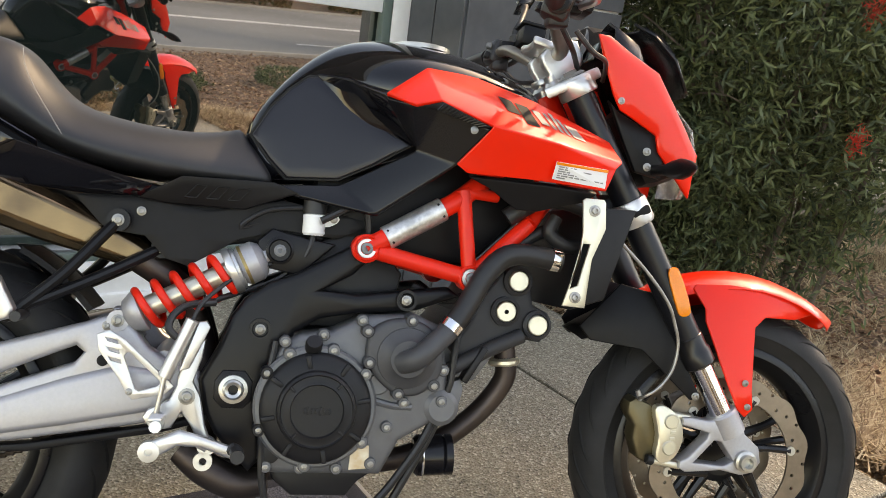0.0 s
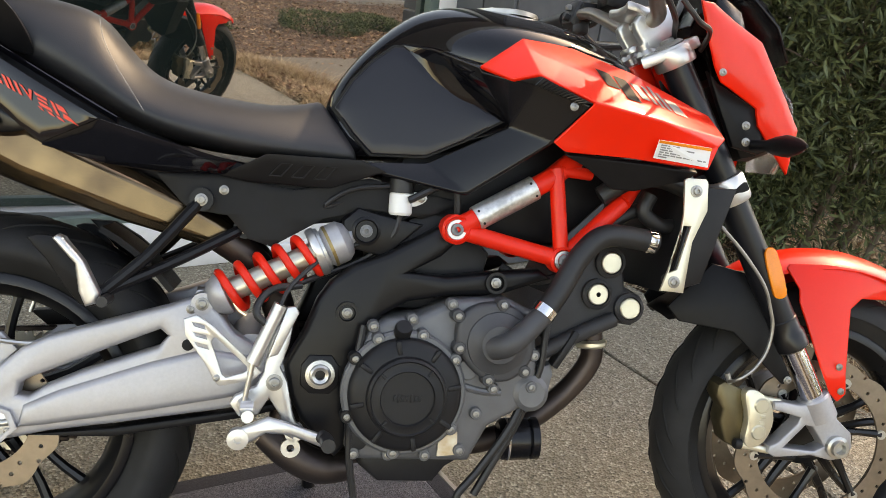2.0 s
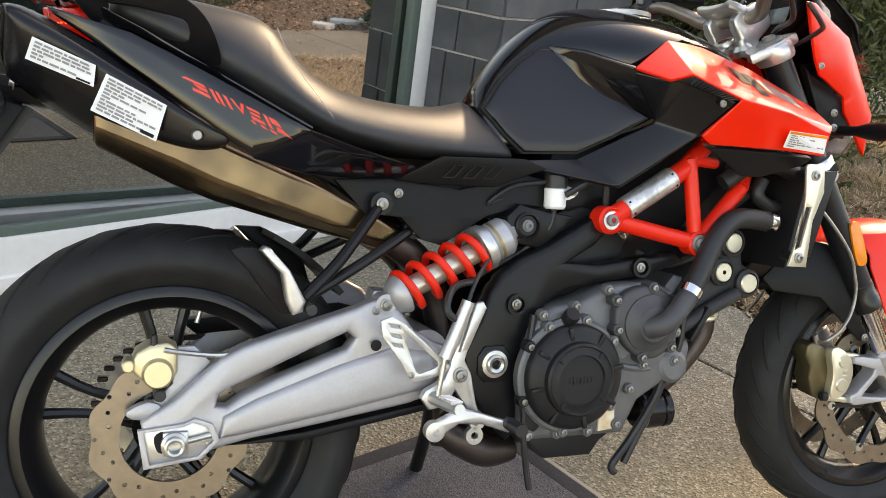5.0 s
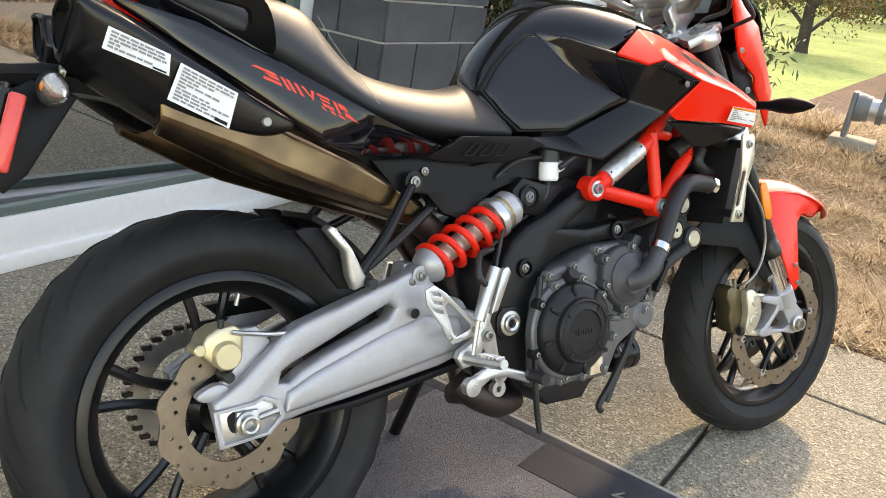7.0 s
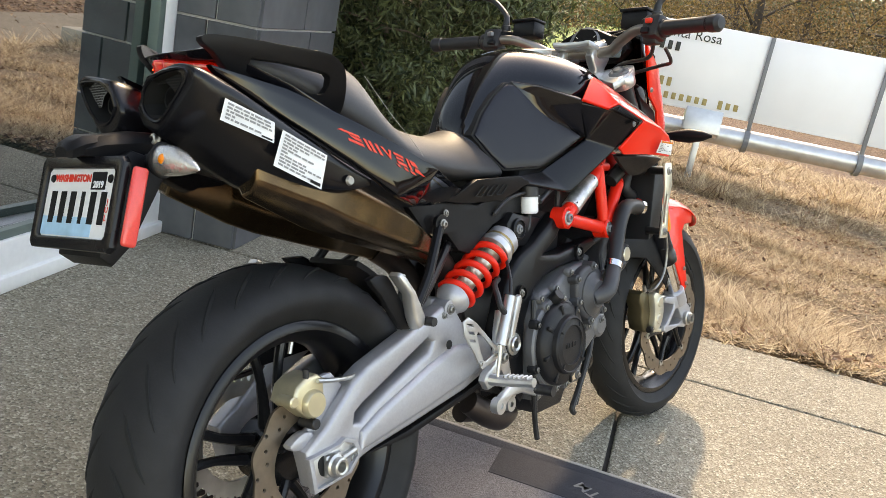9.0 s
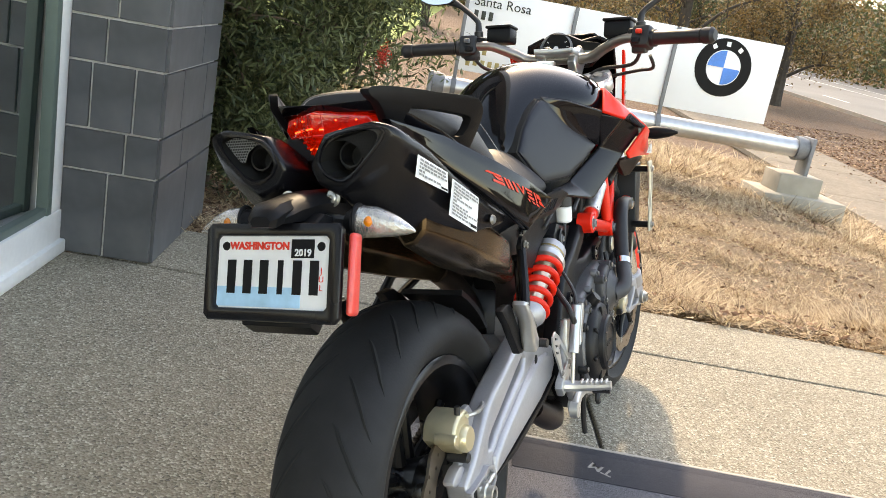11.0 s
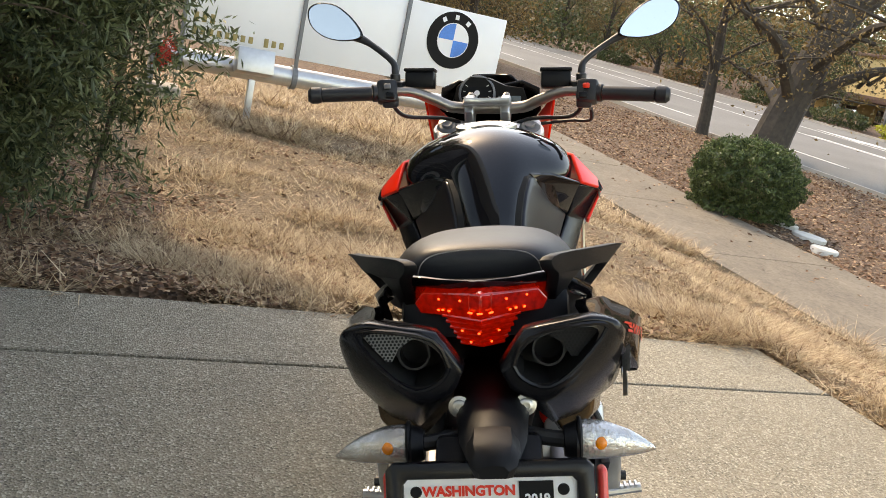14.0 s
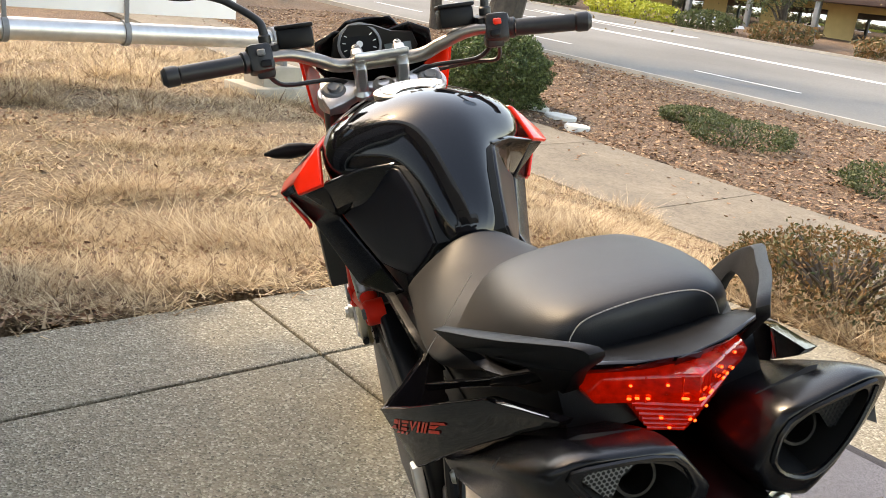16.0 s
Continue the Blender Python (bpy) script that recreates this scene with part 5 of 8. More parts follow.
for k in range(4):
    a = radians(90 * k + 50)
    part("inner_rib", box((CL[0] + 0.052 * math.cos(a), CL[1] - 0.042, CL[2] + 0.052 * math.sin(a)), (0.01, 0.004, 0.005), 0.001, pose(0, 0, 0, 0, -math.degrees(a), 0), 1), M_ENGINE_D, clutch)
for a in (147, 119, 76, 36, 204, 263, 325):
    q = (CL[0] + 0.0965 * math.cos(radians(a)), CL[1] + 0.004, CL[2] + 0.0965 * math.sin(radians(a)))
    part("bolt_boss", spin([(0.011, -0.004), (0.0105, 0.012), (0.009, 0.014), (0, 0.014)], 16, q, (0, -1, 0)), M_ENGINE if a not in (147, 204) else M_ENGINE_D, clutch)
    bolt((q[0], q[1] - 0.013, q[2]), clutch, 0.0075, washer=False)
for k in range(7):
    part("raised_mark", box((CL[0] - 0.02 + 0.0066 * k, CL[1] - 0.0405, CL[2]), (0.004, 0.002, 0.009 + 0.004 * (k in (1, 4))), 0.0005), M_ENGINE_D, clutch, "small raised emblem bar")
part("oil_filler", spin([(0, 0.02), (0.012, 0.02), (0.014, 0.016), (0.014, 0)], 18, (0.63, -0.172, 0.492), (0, -0.75, 0.66)), M_ENGINE_D, engine, "black oil filler cap")
part("sight_glass", spin([(0.016, 0), (0.016, 0.003), (0.012, 0.004), (0, 0.003)], 20, (0.572, -0.165, 0.318), (0, -1, 0)), M_ENGINE_D, engine, "oil sight glass")
part("case_sticker", plate([(0.704, 0.331), (0.733, 0.334), (0.735, 0.297), (0.702, 0.294)], -0.1665, -0.1625, (), 0), M_RUSTY, engine, "scuffed cream sticker stained with rust", smooth=0)
PU = (0.784, -0.165, 0.484)
pump = part("water_pump", plate(rounded([(0.716, 0.484, 0), (0.722, 0.524, 0), (0.752, 0.545, 0), (0.795, 0.547, 0), (0.832, 0.525, 0), (0.846, 0.485, 0), (0.838, 0.448, 0), (0.806, 0.422, 0), (0.768, 0.424, 0), (0.736, 0.448, 0)], n=4), -0.182, -0.155, (), 0.008, segs=3), M_PUMP, engine, "grey water pump cover", 45)
part("pump_dome", spin([(0.052, 0.012), (0.05, 0.02), (0.036, 0.026), (0.03, 0.034), (0, 0.036)], 40, PU, (0, -1, 0)), M_PUMP, pump)
for u, w in ((0.716, 0.525), (0.788, 0.546), (0.722, 0.474), (0.773, 0.424), (0.838, 0.52), (0.832, 0.44)):
    part("bolt_boss", spin([(0.011, -0.004), (0.0105, 0.02), (0.009, 0.022), (0, 0.022)], 16, (u, -0.162, w), (0, -1, 0)), M_PUMP, pump)
    bolt((u, -0.184, w), pump, 0.0075, washer=False)
part("case_disc", spin([(0.018, 0), (0.018, 0.004), (0.016, 0.006), (0, 0.006)], 24, (0.742, -0.161, 0.437), (0, -1, 0)), M_ENGINE, engine)
part("case_web", tube([(0.726, -0.162, 0.412), (0.765, -0.163, 0.402), (0.8, -0.163, 0.4)], 0.006, 8), M_ENGINE, engine)
part("pump_outlet", tube([(0.775, -0.19, 0.478), (0.8, -0.212, 0.492), (0.852, -0.2, 0.54)], [0.02, 0.0185, 0.0175], 16), M_PUMP, pump, "dark cast outlet elbow")
hose = part("coolant_hose", tube([(0.848, -0.2, 0.537), (0.875, -0.192, 0.575), (0.91, -0.185, 0.635), (0.955, -0.18, 0.668), (1.04, -0.175, 0.662)], 0.0185, 16), M_HOSE, bike, "black rubber coolant hose")
for a, b in (((0.846, -0.2, 0.535), (0.855, -0.198, 0.547)), ((1.022, -0.176, 0.6645), (1.036, -0.176, 0.6625))):
    part("clamp", rod(a, b, 0.0205, 20), M_CHROME, hose, "bright hose clamp")
for u, w in ((0.567, 0.297), (0.6216, 0.296), (0.681, 0.296), (0.737, 0.305), (0.76, 0.366), (0.786, 0.407), (0.85, 0.412), (0.85, 0.464), (0.585, 0.5), (0.646, 0.514), (0.708, 0.541)):
    part("bolt_boss", spin([(0.0105, -0.004), (0.01, 0.008), (0.0085, 0.01), (0, 0.01)], 16, (u, -0.16, w), (0, -1, 0)), M_ENGINE, engine)
    bolt((u, -0.169, w), engine, 0.0075, washer=False)
part("starter_cover", spin([(0.03, 0), (0.03, 0.012), (0.022, 0.018), (0, 0.018)], 28, (0.852, -0.15, 0.4), (0, -1, 0)), M_ENGINE, engine)
part("starter_mount", plate([(0.82, 0.4), (0.86, 0.44), (0.885, 0.45), (0.89, 0.43), (0.88, 0.38), (0.85, 0.365)], -0.155, -0.13, (), 0.004), M_ENGINE, engine)
# front cylinder head
HEAD = [(0.865, 0.5), (0.895, 0.545), (0.92, 0.6), (0.945, 0.635), (0.985, 0.642), (1.005, 0.615), (1.01, 0.582), (1.04, 0.568), (1.046, 0.54), (1.028, 0.516), (0.975, 0.522), (0.95, 0.5), (0.9, 0.462)]
head = part("front_cylinder_head", plate(HEAD, -0.14, 0.13, (), 0.009, segs=3), M_HEAD, bike, "charcoal grey front cylinder head", 45)
for u, w in ((0.977, 0.622), (0.958, 0.568), (1.017, 0.547)):
    part("bolt_boss", spin([(0.026, -0.01), (0.026, 0.008), (0.02, 0.012), (0.019, 0.008)], 24, (u, -0.14, w), (0, -1, 0)), M_HEAD, head)
    part("cam_cap", spin([(0.018, 0), (0.018, 0.011), (0.016, 0.013), (0.004 if u < 0.97 else 0.0, 0.013)], 24, (u, -0.14, w), (0, -1, 0)), M_NICKEL, head, "bright round end cap")
part("cylinder", plate([(0.83, 0.5), (0.88, 0.56), (0.985, 0.53), (0.92, 0.44), (0.86, 0.43)], -0.11, 0.11, (), 0.006), M_ENGINE, head, "finned grey cylinder")
part("oil_pipe", tube([(0.86, -0.15, 0.462), (0.93, -0.15, 0.5), (0.99, -0.15, 0.528)], 0.013, 12), M_HEAD, head)
part("pipe_clip", box((0.905, -0.152, 0.475), (0.012, 0.03, 0.07), 0.003, pose(0, 0, 0, 0, 30, 0)), M_ENGINE_D, head)
part("rear_cylinder", plate([(0.6, 0.52), (0.58, 0.64), (0.7, 0.7), (0.78, 0.62), (0.76, 0.52)], -0.1, 0.1, (), 0.01), M_ENGINE_D, bike, "dark rear cylinder behind the frame")
part("airbox", plate([(0.6, 0.68), (0.62, 0.78), (0.9, 0.86), (1.02, 0.82), (0.98, 0.72), (0.9, 0.64), (0.75, 0.64)], -0.1, 0.1, (), 0.02), M_PLASTIC, bike, "black airbox under the tank")

# exhaust
pipe = part("header_pipe", tube([(0.982, -0.06, 0.52), (0.99, -0.06, 0.475), (0.99, -0.058, 0.435), (0.95, -0.05, 0.375), (0.88, -0.05, 0.32), (0.8, -0.05, 0.285), (0.66, -0.05, 0.272), (0.52, -0.06, 0.262), (0.44, -0.06, 0.275)], 0.02, 16), M_PIPE, bike, "heat-blued steel header pipe")
part("flange", spin([(0.019, 0), (0.026, 0), (0.03, 0.004), (0.03, 0.01), (0.022, 0.014)], 24, (0.989, -0.06, 0.464), (-0.1, 0, 1)), M_NICKEL, pipe, "bright flange ring")
part("heel_pipe", tube([(0.43, -0.09, 0.305), (0.47, -0.1, 0.276), (0.52, -0.1, 0.252), (0.57, -0.09, 0.252)], [0.024, 0.028, 0.028, 0.024], 16), M_PIPE, pipe)
filt = part("oil_filter", spin([(0, 0), (0.03, 0), (0.036, 0.006), (0.036, 0.05), (0.033, 0.053), (0.036, 0.056), (0.036, 0.068), (0, 0.068)], 28, (0.825, -0.085, 0.3), (1, -0.05, 0.06)), M_SATIN, bike, "black canister oil filter")
part("filter_band", spin([(0.0365, 0.012), (0.0375, 0.014), (0.0365, 0.016)], 28, (0.825, -0.085, 0.3), (1, -0.05, 0.06)), M_CHROME, filt)


def muffler(s):
    """One high silencer: black shell, tinted collector, end cap with its dark mouth and pipe."""
    def sec(u, pts):
        return [(u + (q[2] if len(q) > 2 else 0), s * q[0], q[1]) for q in pts]
    secs = [
        sec(-0.225, [(0.02, 0.878), (0.046, 0.922), (0.116, 0.934), (0.16, 0.925, 0.012), (0.124, 0.888, 0.006), (0.092, 0.86), (0.066, 0.84), (0.032, 0.854)]),
        sec(-0.2, [(0.014, 0.878), (0.044, 0.924), (0.122, 0.938), (0.168, 0.922), (0.15, 0.87), (0.112, 0.836), (0.068, 0.818), (0.028, 0.845)]),
        sec(-0.09, [(0.035, 0.85), (0.06, 0.876), (0.13, 0.88), (0.164, 0.857), (0.153, 0.8), (0.116, 0.754), (0.084, 0.742), (0.048, 0.79)]),
        sec(0.0, [(0.06, 0.805), (0.08, 0.82), (0.142, 0.826), (0.172, 0.806), (0.162, 0.756), (0.118, 0.736), (0.096, 0.734), (0.07, 0.756)]),
        sec(0.05, [(0.08, 0.785), (0.09, 0.792), (0.15, 0.796), (0.18, 0.778), (0.178, 0.754), (0.14, 0.746), (0.11, 0.748), (0.085, 0.766)]),
        sec(0.07, [(0.1, 0.768), (0.105, 0.773), (0.15, 0.776), (0.182, 0.768), (0.18, 0.76), (0.15, 0.756), (0.12, 0.757), (0.1, 0.762)]),
    ]
    mouth = [(0.034, 0.884), (0.05, 0.915), (0.108, 0.927), (0.134, 0.92), (0.104, 0.882), (0.072, 0.858), (0.044, 0.868)]
    mouth3 = [Vector((-0.2262 + (0.006 if v > 0.13 else 0), s * v, w)) for v, w in mouth]
    ctr = sum(mouth3, Vector()) / len(mouth3)
    bm = loft(secs[::-1], caps=False)
    bm.verts.ensure_lookup_table()
    lip = [bm.verts[40 + k] for k in range(8)]
    base = [bm.verts[k] for k in range(8)]
    ring1 = [bm.verts.new(mouth3[k]) for k in (0, 1, 2, 3, 4, 5, 6)]
    pairs = [(0, 0), (1, 1), (2, 2), (3, 3), (4, 4), (5, 4), (6, 5), (7, 6)]
    for (a, ra), (b, rb) in zip(pairs, pairs[1:] + pairs[:1]):
        bm.faces.new([lip[a], lip[b], ring1[rb]] + ([ring1[ra]] if ra != rb else []))
    bm.faces.new(base)
    lay = bm.edges.layers.float.new("crease_edge")
    lips = set(lip) | set(ring1) | set(base)
    for ed in bm.edges:
        a, b = ed.verts
        if a in ring1 and b in ring1 or a in base and b in base:
            ed[lay] = 0.9
        elif a in lip and b in lip:
            ed[lay] = 0.92
        elif not (a in lips and b in lips) and abs(a.co.x - b.co.x) > 0.015:
            ed[lay] = 0.75
    m = part("muffler", bm, M_SATIN, bike, "black shelled high silencer", 180)
    subsurf(m, 2)
    c = [
        sec(-0.11, [(0.075, 0.83), (0.09, 0.84), (0.125, 0.84), (0.135, 0.815), (0.13, 0.772), (0.115, 0.754), (0.095, 0.748), (0.078, 0.775)]),
        sec(0.0, [(0.066, 0.79), (0.085, 0.806), (0.13, 0.808), (0.15, 0.785), (0.147, 0.73), (0.128, 0.708), (0.094, 0.694), (0.07, 0.735)]),
        sec(0.06, [(0.066, 0.765), (0.085, 0.778), (0.13, 0.776), (0.15, 0.758), (0.148, 0.703), (0.128, 0.68), (0.095, 0.672), (0.068, 0.71)]),
        sec(0.2, [(0.055, 0.715), (0.07, 0.722), (0.118, 0.72), (0.138, 0.702), (0.136, 0.655), (0.118, 0.636), (0.085, 0.632), (0.06, 0.668)]),
        sec(0.3, [(0.05, 0.67), (0.06, 0.675), (0.09, 0.672), (0.106, 0.658), (0.105, 0.622), (0.09, 0.608), (0.066, 0.606), (0.05, 0.63)]),
        sec(0.36, [(0.05, 0.635), (0.058, 0.64), (0.078, 0.638), (0.09, 0.626), (0.089, 0.6), (0.078, 0.588), (0.06, 0.587), (0.05, 0.605)]),
    ]
    k = part("collector", loft(c), M_TITAN, m, "heat-tinted golden steel collector", 30)
    bv = k.modifiers.new("round", "BEVEL")
    bv.width, bv.segments, bv.limit_method = 0.012, 3, "ANGLE"
    part("link_pipe", tube([(0.34, s * 0.07, 0.618), (0.4, s * 0.06, 0.575), (0.44, s * 0.04, 0.5), (0.46, s * 0.05, 0.4), (0.46, s * 0.07, 0.3)], 0.026, 14), M_PIPE, m, "burnt steel link pipe")
    deep = [ctr.lerp(q, 0.9) + Vector((0.05, 0, 0)) for q in mouth3]
    part("mouth", loft([[ctr.lerp(q, 1.0) + Vector((0.0005, 0, 0)) for q in mouth3], deep, [ctr.lerp(q, 0.05) + Vector((0.054, 0, 0)) for q in mouth3]], False), M_DARK, m, "dark recessed mouth")
    part("mouth_rim", tube(rounded(mouth3 + mouth3[:1], False, 3), 0.0026, 6, smooth=False), M_SATIN, m, "black raised rim")
    part("tail_pipe", spin([(0.018, 0), (0.018, -0.02), (0.0155, -0.02), (0.0155, 0.02), (0, 0.02)], 28, (-0.184, s * 0.073, 0.888), (1, 0, -0.2)), M_ENGINE_D, m, "dark round tail pipe")
    mesh_plate = [(0.05, 0.911), (0.108, 0.9235), (0.127, 0.917), (0.103, 0.887), (0.096, 0.887), (0.088, 0.902), (0.074, 0.911)]
    bm = bmesh.new()
    fc = bm.faces.new([bm.verts.new((-0.211, s * v, w)) for v, w in mesh_plate])
    # Right-hand plate takes the darker material for the shade in its mouth.
    pp = part("perforated_plate", bm, M_GREYBAND if s > 0 else M_ENGINE_D, m, "finely perforated plate, darkened as shade on the right", 0)
    solid(pp, 0.001, 0)
    holes = []
    for i in range(20):
        for j in range(11):
            v, w = 0.05 + i * 0.0042 + (j % 2) * 0.0021, 0.921 - j * 0.0037
            inside = False
            for (v1, w1), (v2, w2) in zip(mesh_plate, mesh_plate[1:] + mesh_plate[:1]):
                if (w1 > w) != (w2 > w) and v < (v2 - v1) * (w - w1) / (w2 - w1) + v1:
                    inside = not inside
            if inside:
                holes.append(spin([(0.0015, 0), (0.0015, 0.0008), (0, 0.0008)], 6, (-0.2114, s * v, w), (-1, 0, 0)))
    tagged(part("perforation", join(*holes), M_DARK, pp), "fine dark holes", kind="stuff")
    part("shell_bolt", spin([(0, 0.004), (0.006, 0.004), (0.008, 0)], 14, (0.026, s * 0.178, 0.768), (0, s, 0)), M_BOLT, m)
    return m


muffs = {s: muffler(s) for s in (-1, 1)}


def sticker(corners, parent, lines, name="label_sticker", logo=False, orange=False):
    """A white sticker with lines of print as fine bars."""
    a, b, c, d = (Vector(q) for q in corners)
    bm = bmesh.new()
    bm.faces.new([bm.verts.new(q) for q in (a, b, c, d)])
    nrm = -(b - a).cross(d - a).normalized()
    st = part(name, bm, M_STICKER, parent, "white warning sticker with fine print", 0)
    bars = bmesh.new()
    rr = random.Random(lines)
    for k in range(lines):
        f = (k + 1.0) / (lines + 1.2)
        x = 0.06
        while x < 0.9:
            w = rr.uniform(0.05, 0.16)
            x1 = min(x + w, 0.94)
            g = 0.3 / (lines + 1.2)
            q = [a.lerp(b, x).lerp(d.lerp(c, x), f - g), a.lerp(b, x1).lerp(d.lerp(c, x1), f - g), a.lerp(b, x1).lerp(d.lerp(c, x1), f + g), a.lerp(b, x).lerp(d.lerp(c, x), f + g)]
            bars.faces.new([bars.verts.new(p + nrm * 0.0016) for p in q])
            x = x1 + 0.02
            if rr.random() < 0.12:
                break
    part("print", bars, M_PRINT, st, "unreadable fine print", 0)
    if orange:
        bm = bmesh.new()
        bm.faces.new([bm.verts.new(a.lerp(b, x).lerp(d.lerp(c, x), y) + nrm * 0.0022) for x, y in ((0, 0), (1, 0), (1, 0.15), (0, 0.15))])
        part("warning_band", bm, M_ORANGE, st, "orange warning band", 0)
    if logo:
        bm = bmesh.new()
        q = [a.lerp(b, x).lerp(d.lerp(c, x), y) + nrm * 0.002 for x, y in ((0.74, 0.87), (0.95, 0.87), (0.95, 0.96), (0.74, 0.96))]
        bm.faces.new([bm.verts.new(p) for p in q])
        part("black_box", bm, M_DECAL_BLK, st, "small black emblem box", 0)
    return st


sticker([(-0.183, -0.163, 0.887), (-0.105, -0.1705, 0.855), (-0.108, -0.1705, 0.826), (-0.192, -0.161, 0.858)], muffs[-1], 5, logo=True)
sticker([(-0.092, -0.1718, 0.845), (-0.014, -0.176, 0.807), (-0.028, -0.1755, 0.757), (-0.112, -0.1712, 0.795)], muffs[-1], 10, logo=True)

# ---- tank and covers ----
def sym(u, half):
    """A closed section, the same to both sides, from a half outline of (v, w), top first."""
    left = [(u + (q[2] if len(q) > 2 else 0), q[0], q[1]) for q in half]
    return left + [(a, -b, c) for a, b, c in left[::-1] if b > 1e-6] if half[0][0] > 1e-6 else left + [(a, -b, c) for a, b, c in left[:0:-1]]


def sheet(upper, lower, s=1, thick=0.008, rows=3, bow=0.0, bevel=0.002, vfun=None):
    """A smooth closed panel between an upper and a lower edge, both from rear to front, given as (u, v, w)."""
    def along(line):
        p = [Vector(q) for q in line]
        d = [0.0]
        for a, b in zip(p, p[1:]):
            d.append(d[-1] + (b - a).length)
        return p, [x / d[-1] for x in d]
    pu, du = along(upper)
    pl, dl = along(lower)
    marks = sorted(set(du + dl))
    ts = list(marks)
    for k in range(1, 14):
        if min(abs(k / 14 - m) for m in marks) > 0.02:
            ts.append(k / 14)
    ts.sort()
    pick = lambda p, d, t: Vector([float(np.interp(t, d, [q[i] for q in p])) for i in range(3)])
    bm = bmesh.new()
    front, back = [], []
    for t in ts:
        a, b = pick(pu, du, t), pick(pl, dl, t)
        col = []
        for r in range(rows + 1):
            f = r / rows
            q = a.lerp(b, f)
            if vfun:
                q.y = vfun(q.x, q.z)
            q.y += bow * math.sin(math.pi * f) * min(1.0, (a - b).length / 0.03)
            col.append(q)
        front.append([bm.verts.new((q.x, s * q.y, q.z)) for q in col])
        back.append([bm.verts.new((q.x, s * (q.y - thick), q.z)) for q in col])
    n = len(ts)
    rim = []
    for i in range(n - 1):
        for r in range(rows):
            bm.faces.new((front[i][r], front[i + 1][r], front[i + 1][r + 1], front[i][r + 1]))
            bm.faces.new((back[i][r], back[i][r + 1], back[i + 1][r + 1], back[i + 1][r]))
        for r in (0, rows):
            bm.faces.new((front[i][r], back[i][r], back[i + 1][r], front[i + 1][r]))
    for i in (0, n - 1):
        for r in range(rows):
            bm.faces.new((front[i][r], front[i][r + 1], back[i][r + 1], back[i][r]))
    for i in range(n - 1):
        rim += [e for r in (0, rows) for e in front[i][r].link_edges if front[i + 1][r] in e.verts]
    bmesh.ops.remove_doubles(bm, verts=bm.verts, dist=0.0004)
    bmesh.ops.recalc_face_normals(bm, faces=bm.faces)
    rim = [e for e in rim if e.is_valid and len(e.link_faces) == 2]
    if bevel:
        bmesh.ops.bevel(bm, geom=rim, offset=bevel, segments=2, affect="EDGES", clamp_overlap=True, profile=0.5)
    return bm


TANK = [
    sym(0.492, [(0, 0.86), (0.022, 0.858), (0.034, 0.852), (0.04, 0.845), (0.05, 0.82), (0.06, 0.772), (0.04, 0.76)]),
    sym(0.545, [(0, 0.94), (0.03, 0.936), (0.046, 0.924), (0.056, 0.905), (0.066, 0.86), (0.079, 0.768), (0.05, 0.757)]),
    sym(0.606, [(0, 1.0), (0.04, 0.994), (0.064, 0.977), (0.079, 0.955), (0.083, 0.925), (0.102, 0.772), (0.06, 0.762)]),
    sym(0.65, [(0, 1.027), (0.05, 1.019), (0.092, 0.99), (0.125, 0.945), (0.102, 0.913), (0.119, 0.776), (0.07, 0.766)]),
    sym(0.7, [(0, 1.04), (0.058, 1.03), (0.126, 1.0), (0.188, 0.929), (0.128, 0.878), (0.137, 0.79), (0.08, 0.776)]),
    sym(0.77, [(0, 1.042), (0.064, 1.032), (0.152, 1.0), (0.204, 0.955), (0.16, 0.838), (0.162, 0.815), (0.09, 0.8)]),
    sym(0.87, [(0, 1.03), (0.07, 1.02), (0.13, 0.992), (0.164, 0.968), (0.16, 0.9), (0.15, 0.85), (0.09, 0.82)]),
    sym(0.96, [(0, 1.002), (0.06, 0.996), (0.11, 0.968), (0.135, 0.945), (0.135, 0.9), (0.125, 0.86), (0.08, 0.84)]),
    sym(1.04, [(0, 0.972), (0.04, 0.966), (0.08, 0.945), (0.1, 0.92), (0.1, 0.89), (0.09, 0.86), (0.06, 0.85)]),
]


def creased(rings, lines, amount, sections=()):
    """A loft whose named long edges and cross-sections stay sharp under subdivision."""
    bm = loft(rings)
    lay = bm.edges.layers.float.new("crease_edge")
    bm.verts.ensure_lookup_table()
    m = len(rings[0])
    for e in bm.edges:
        i, j = sorted(v.index for v in e.verts)
        if i // m != j // m and i % m in lines:
            e[lay] = amount
            e.smooth = amount < 0.9
        if i // m == j // m and i // m in sections:
            e[lay] = amount
    return bm


from mathutils.bvhtree import BVHTree
tank = subsurf(part("fuel_tank", creased(TANK, (3, 10), 1.0), M_GLOSS, bike, "gloss black fuel tank", 180), 2)
part("filler_ring", spin([(0.066, -0.004), (0.066, 0.004), (0.06, 0.006), (0.05, 0.003), (0.048, 0.005), (0, 0.006)], 40, (0.79, 0, 1.03), (-0.02, 0, 1)), M_STEEL, tank, "bright aluminium filler cap")
part("cap_lock", box((0.735, 0.0, 1.0345), (0.014, 0.022, 0.005), 0.001), M_DARK, tank, "dark key slot cover")
for a in range(0, 360, 60):
    part("cap_screw", spin([(0.0035, 0), (0.0035, 0.002), (0, 0.002)], 10, (0.79 + 0.057 * math.cos(radians(a)), 0.057 * math.sin(radians(a)), 1.0345), (0, 0, 1)), M_STEEL, tank)

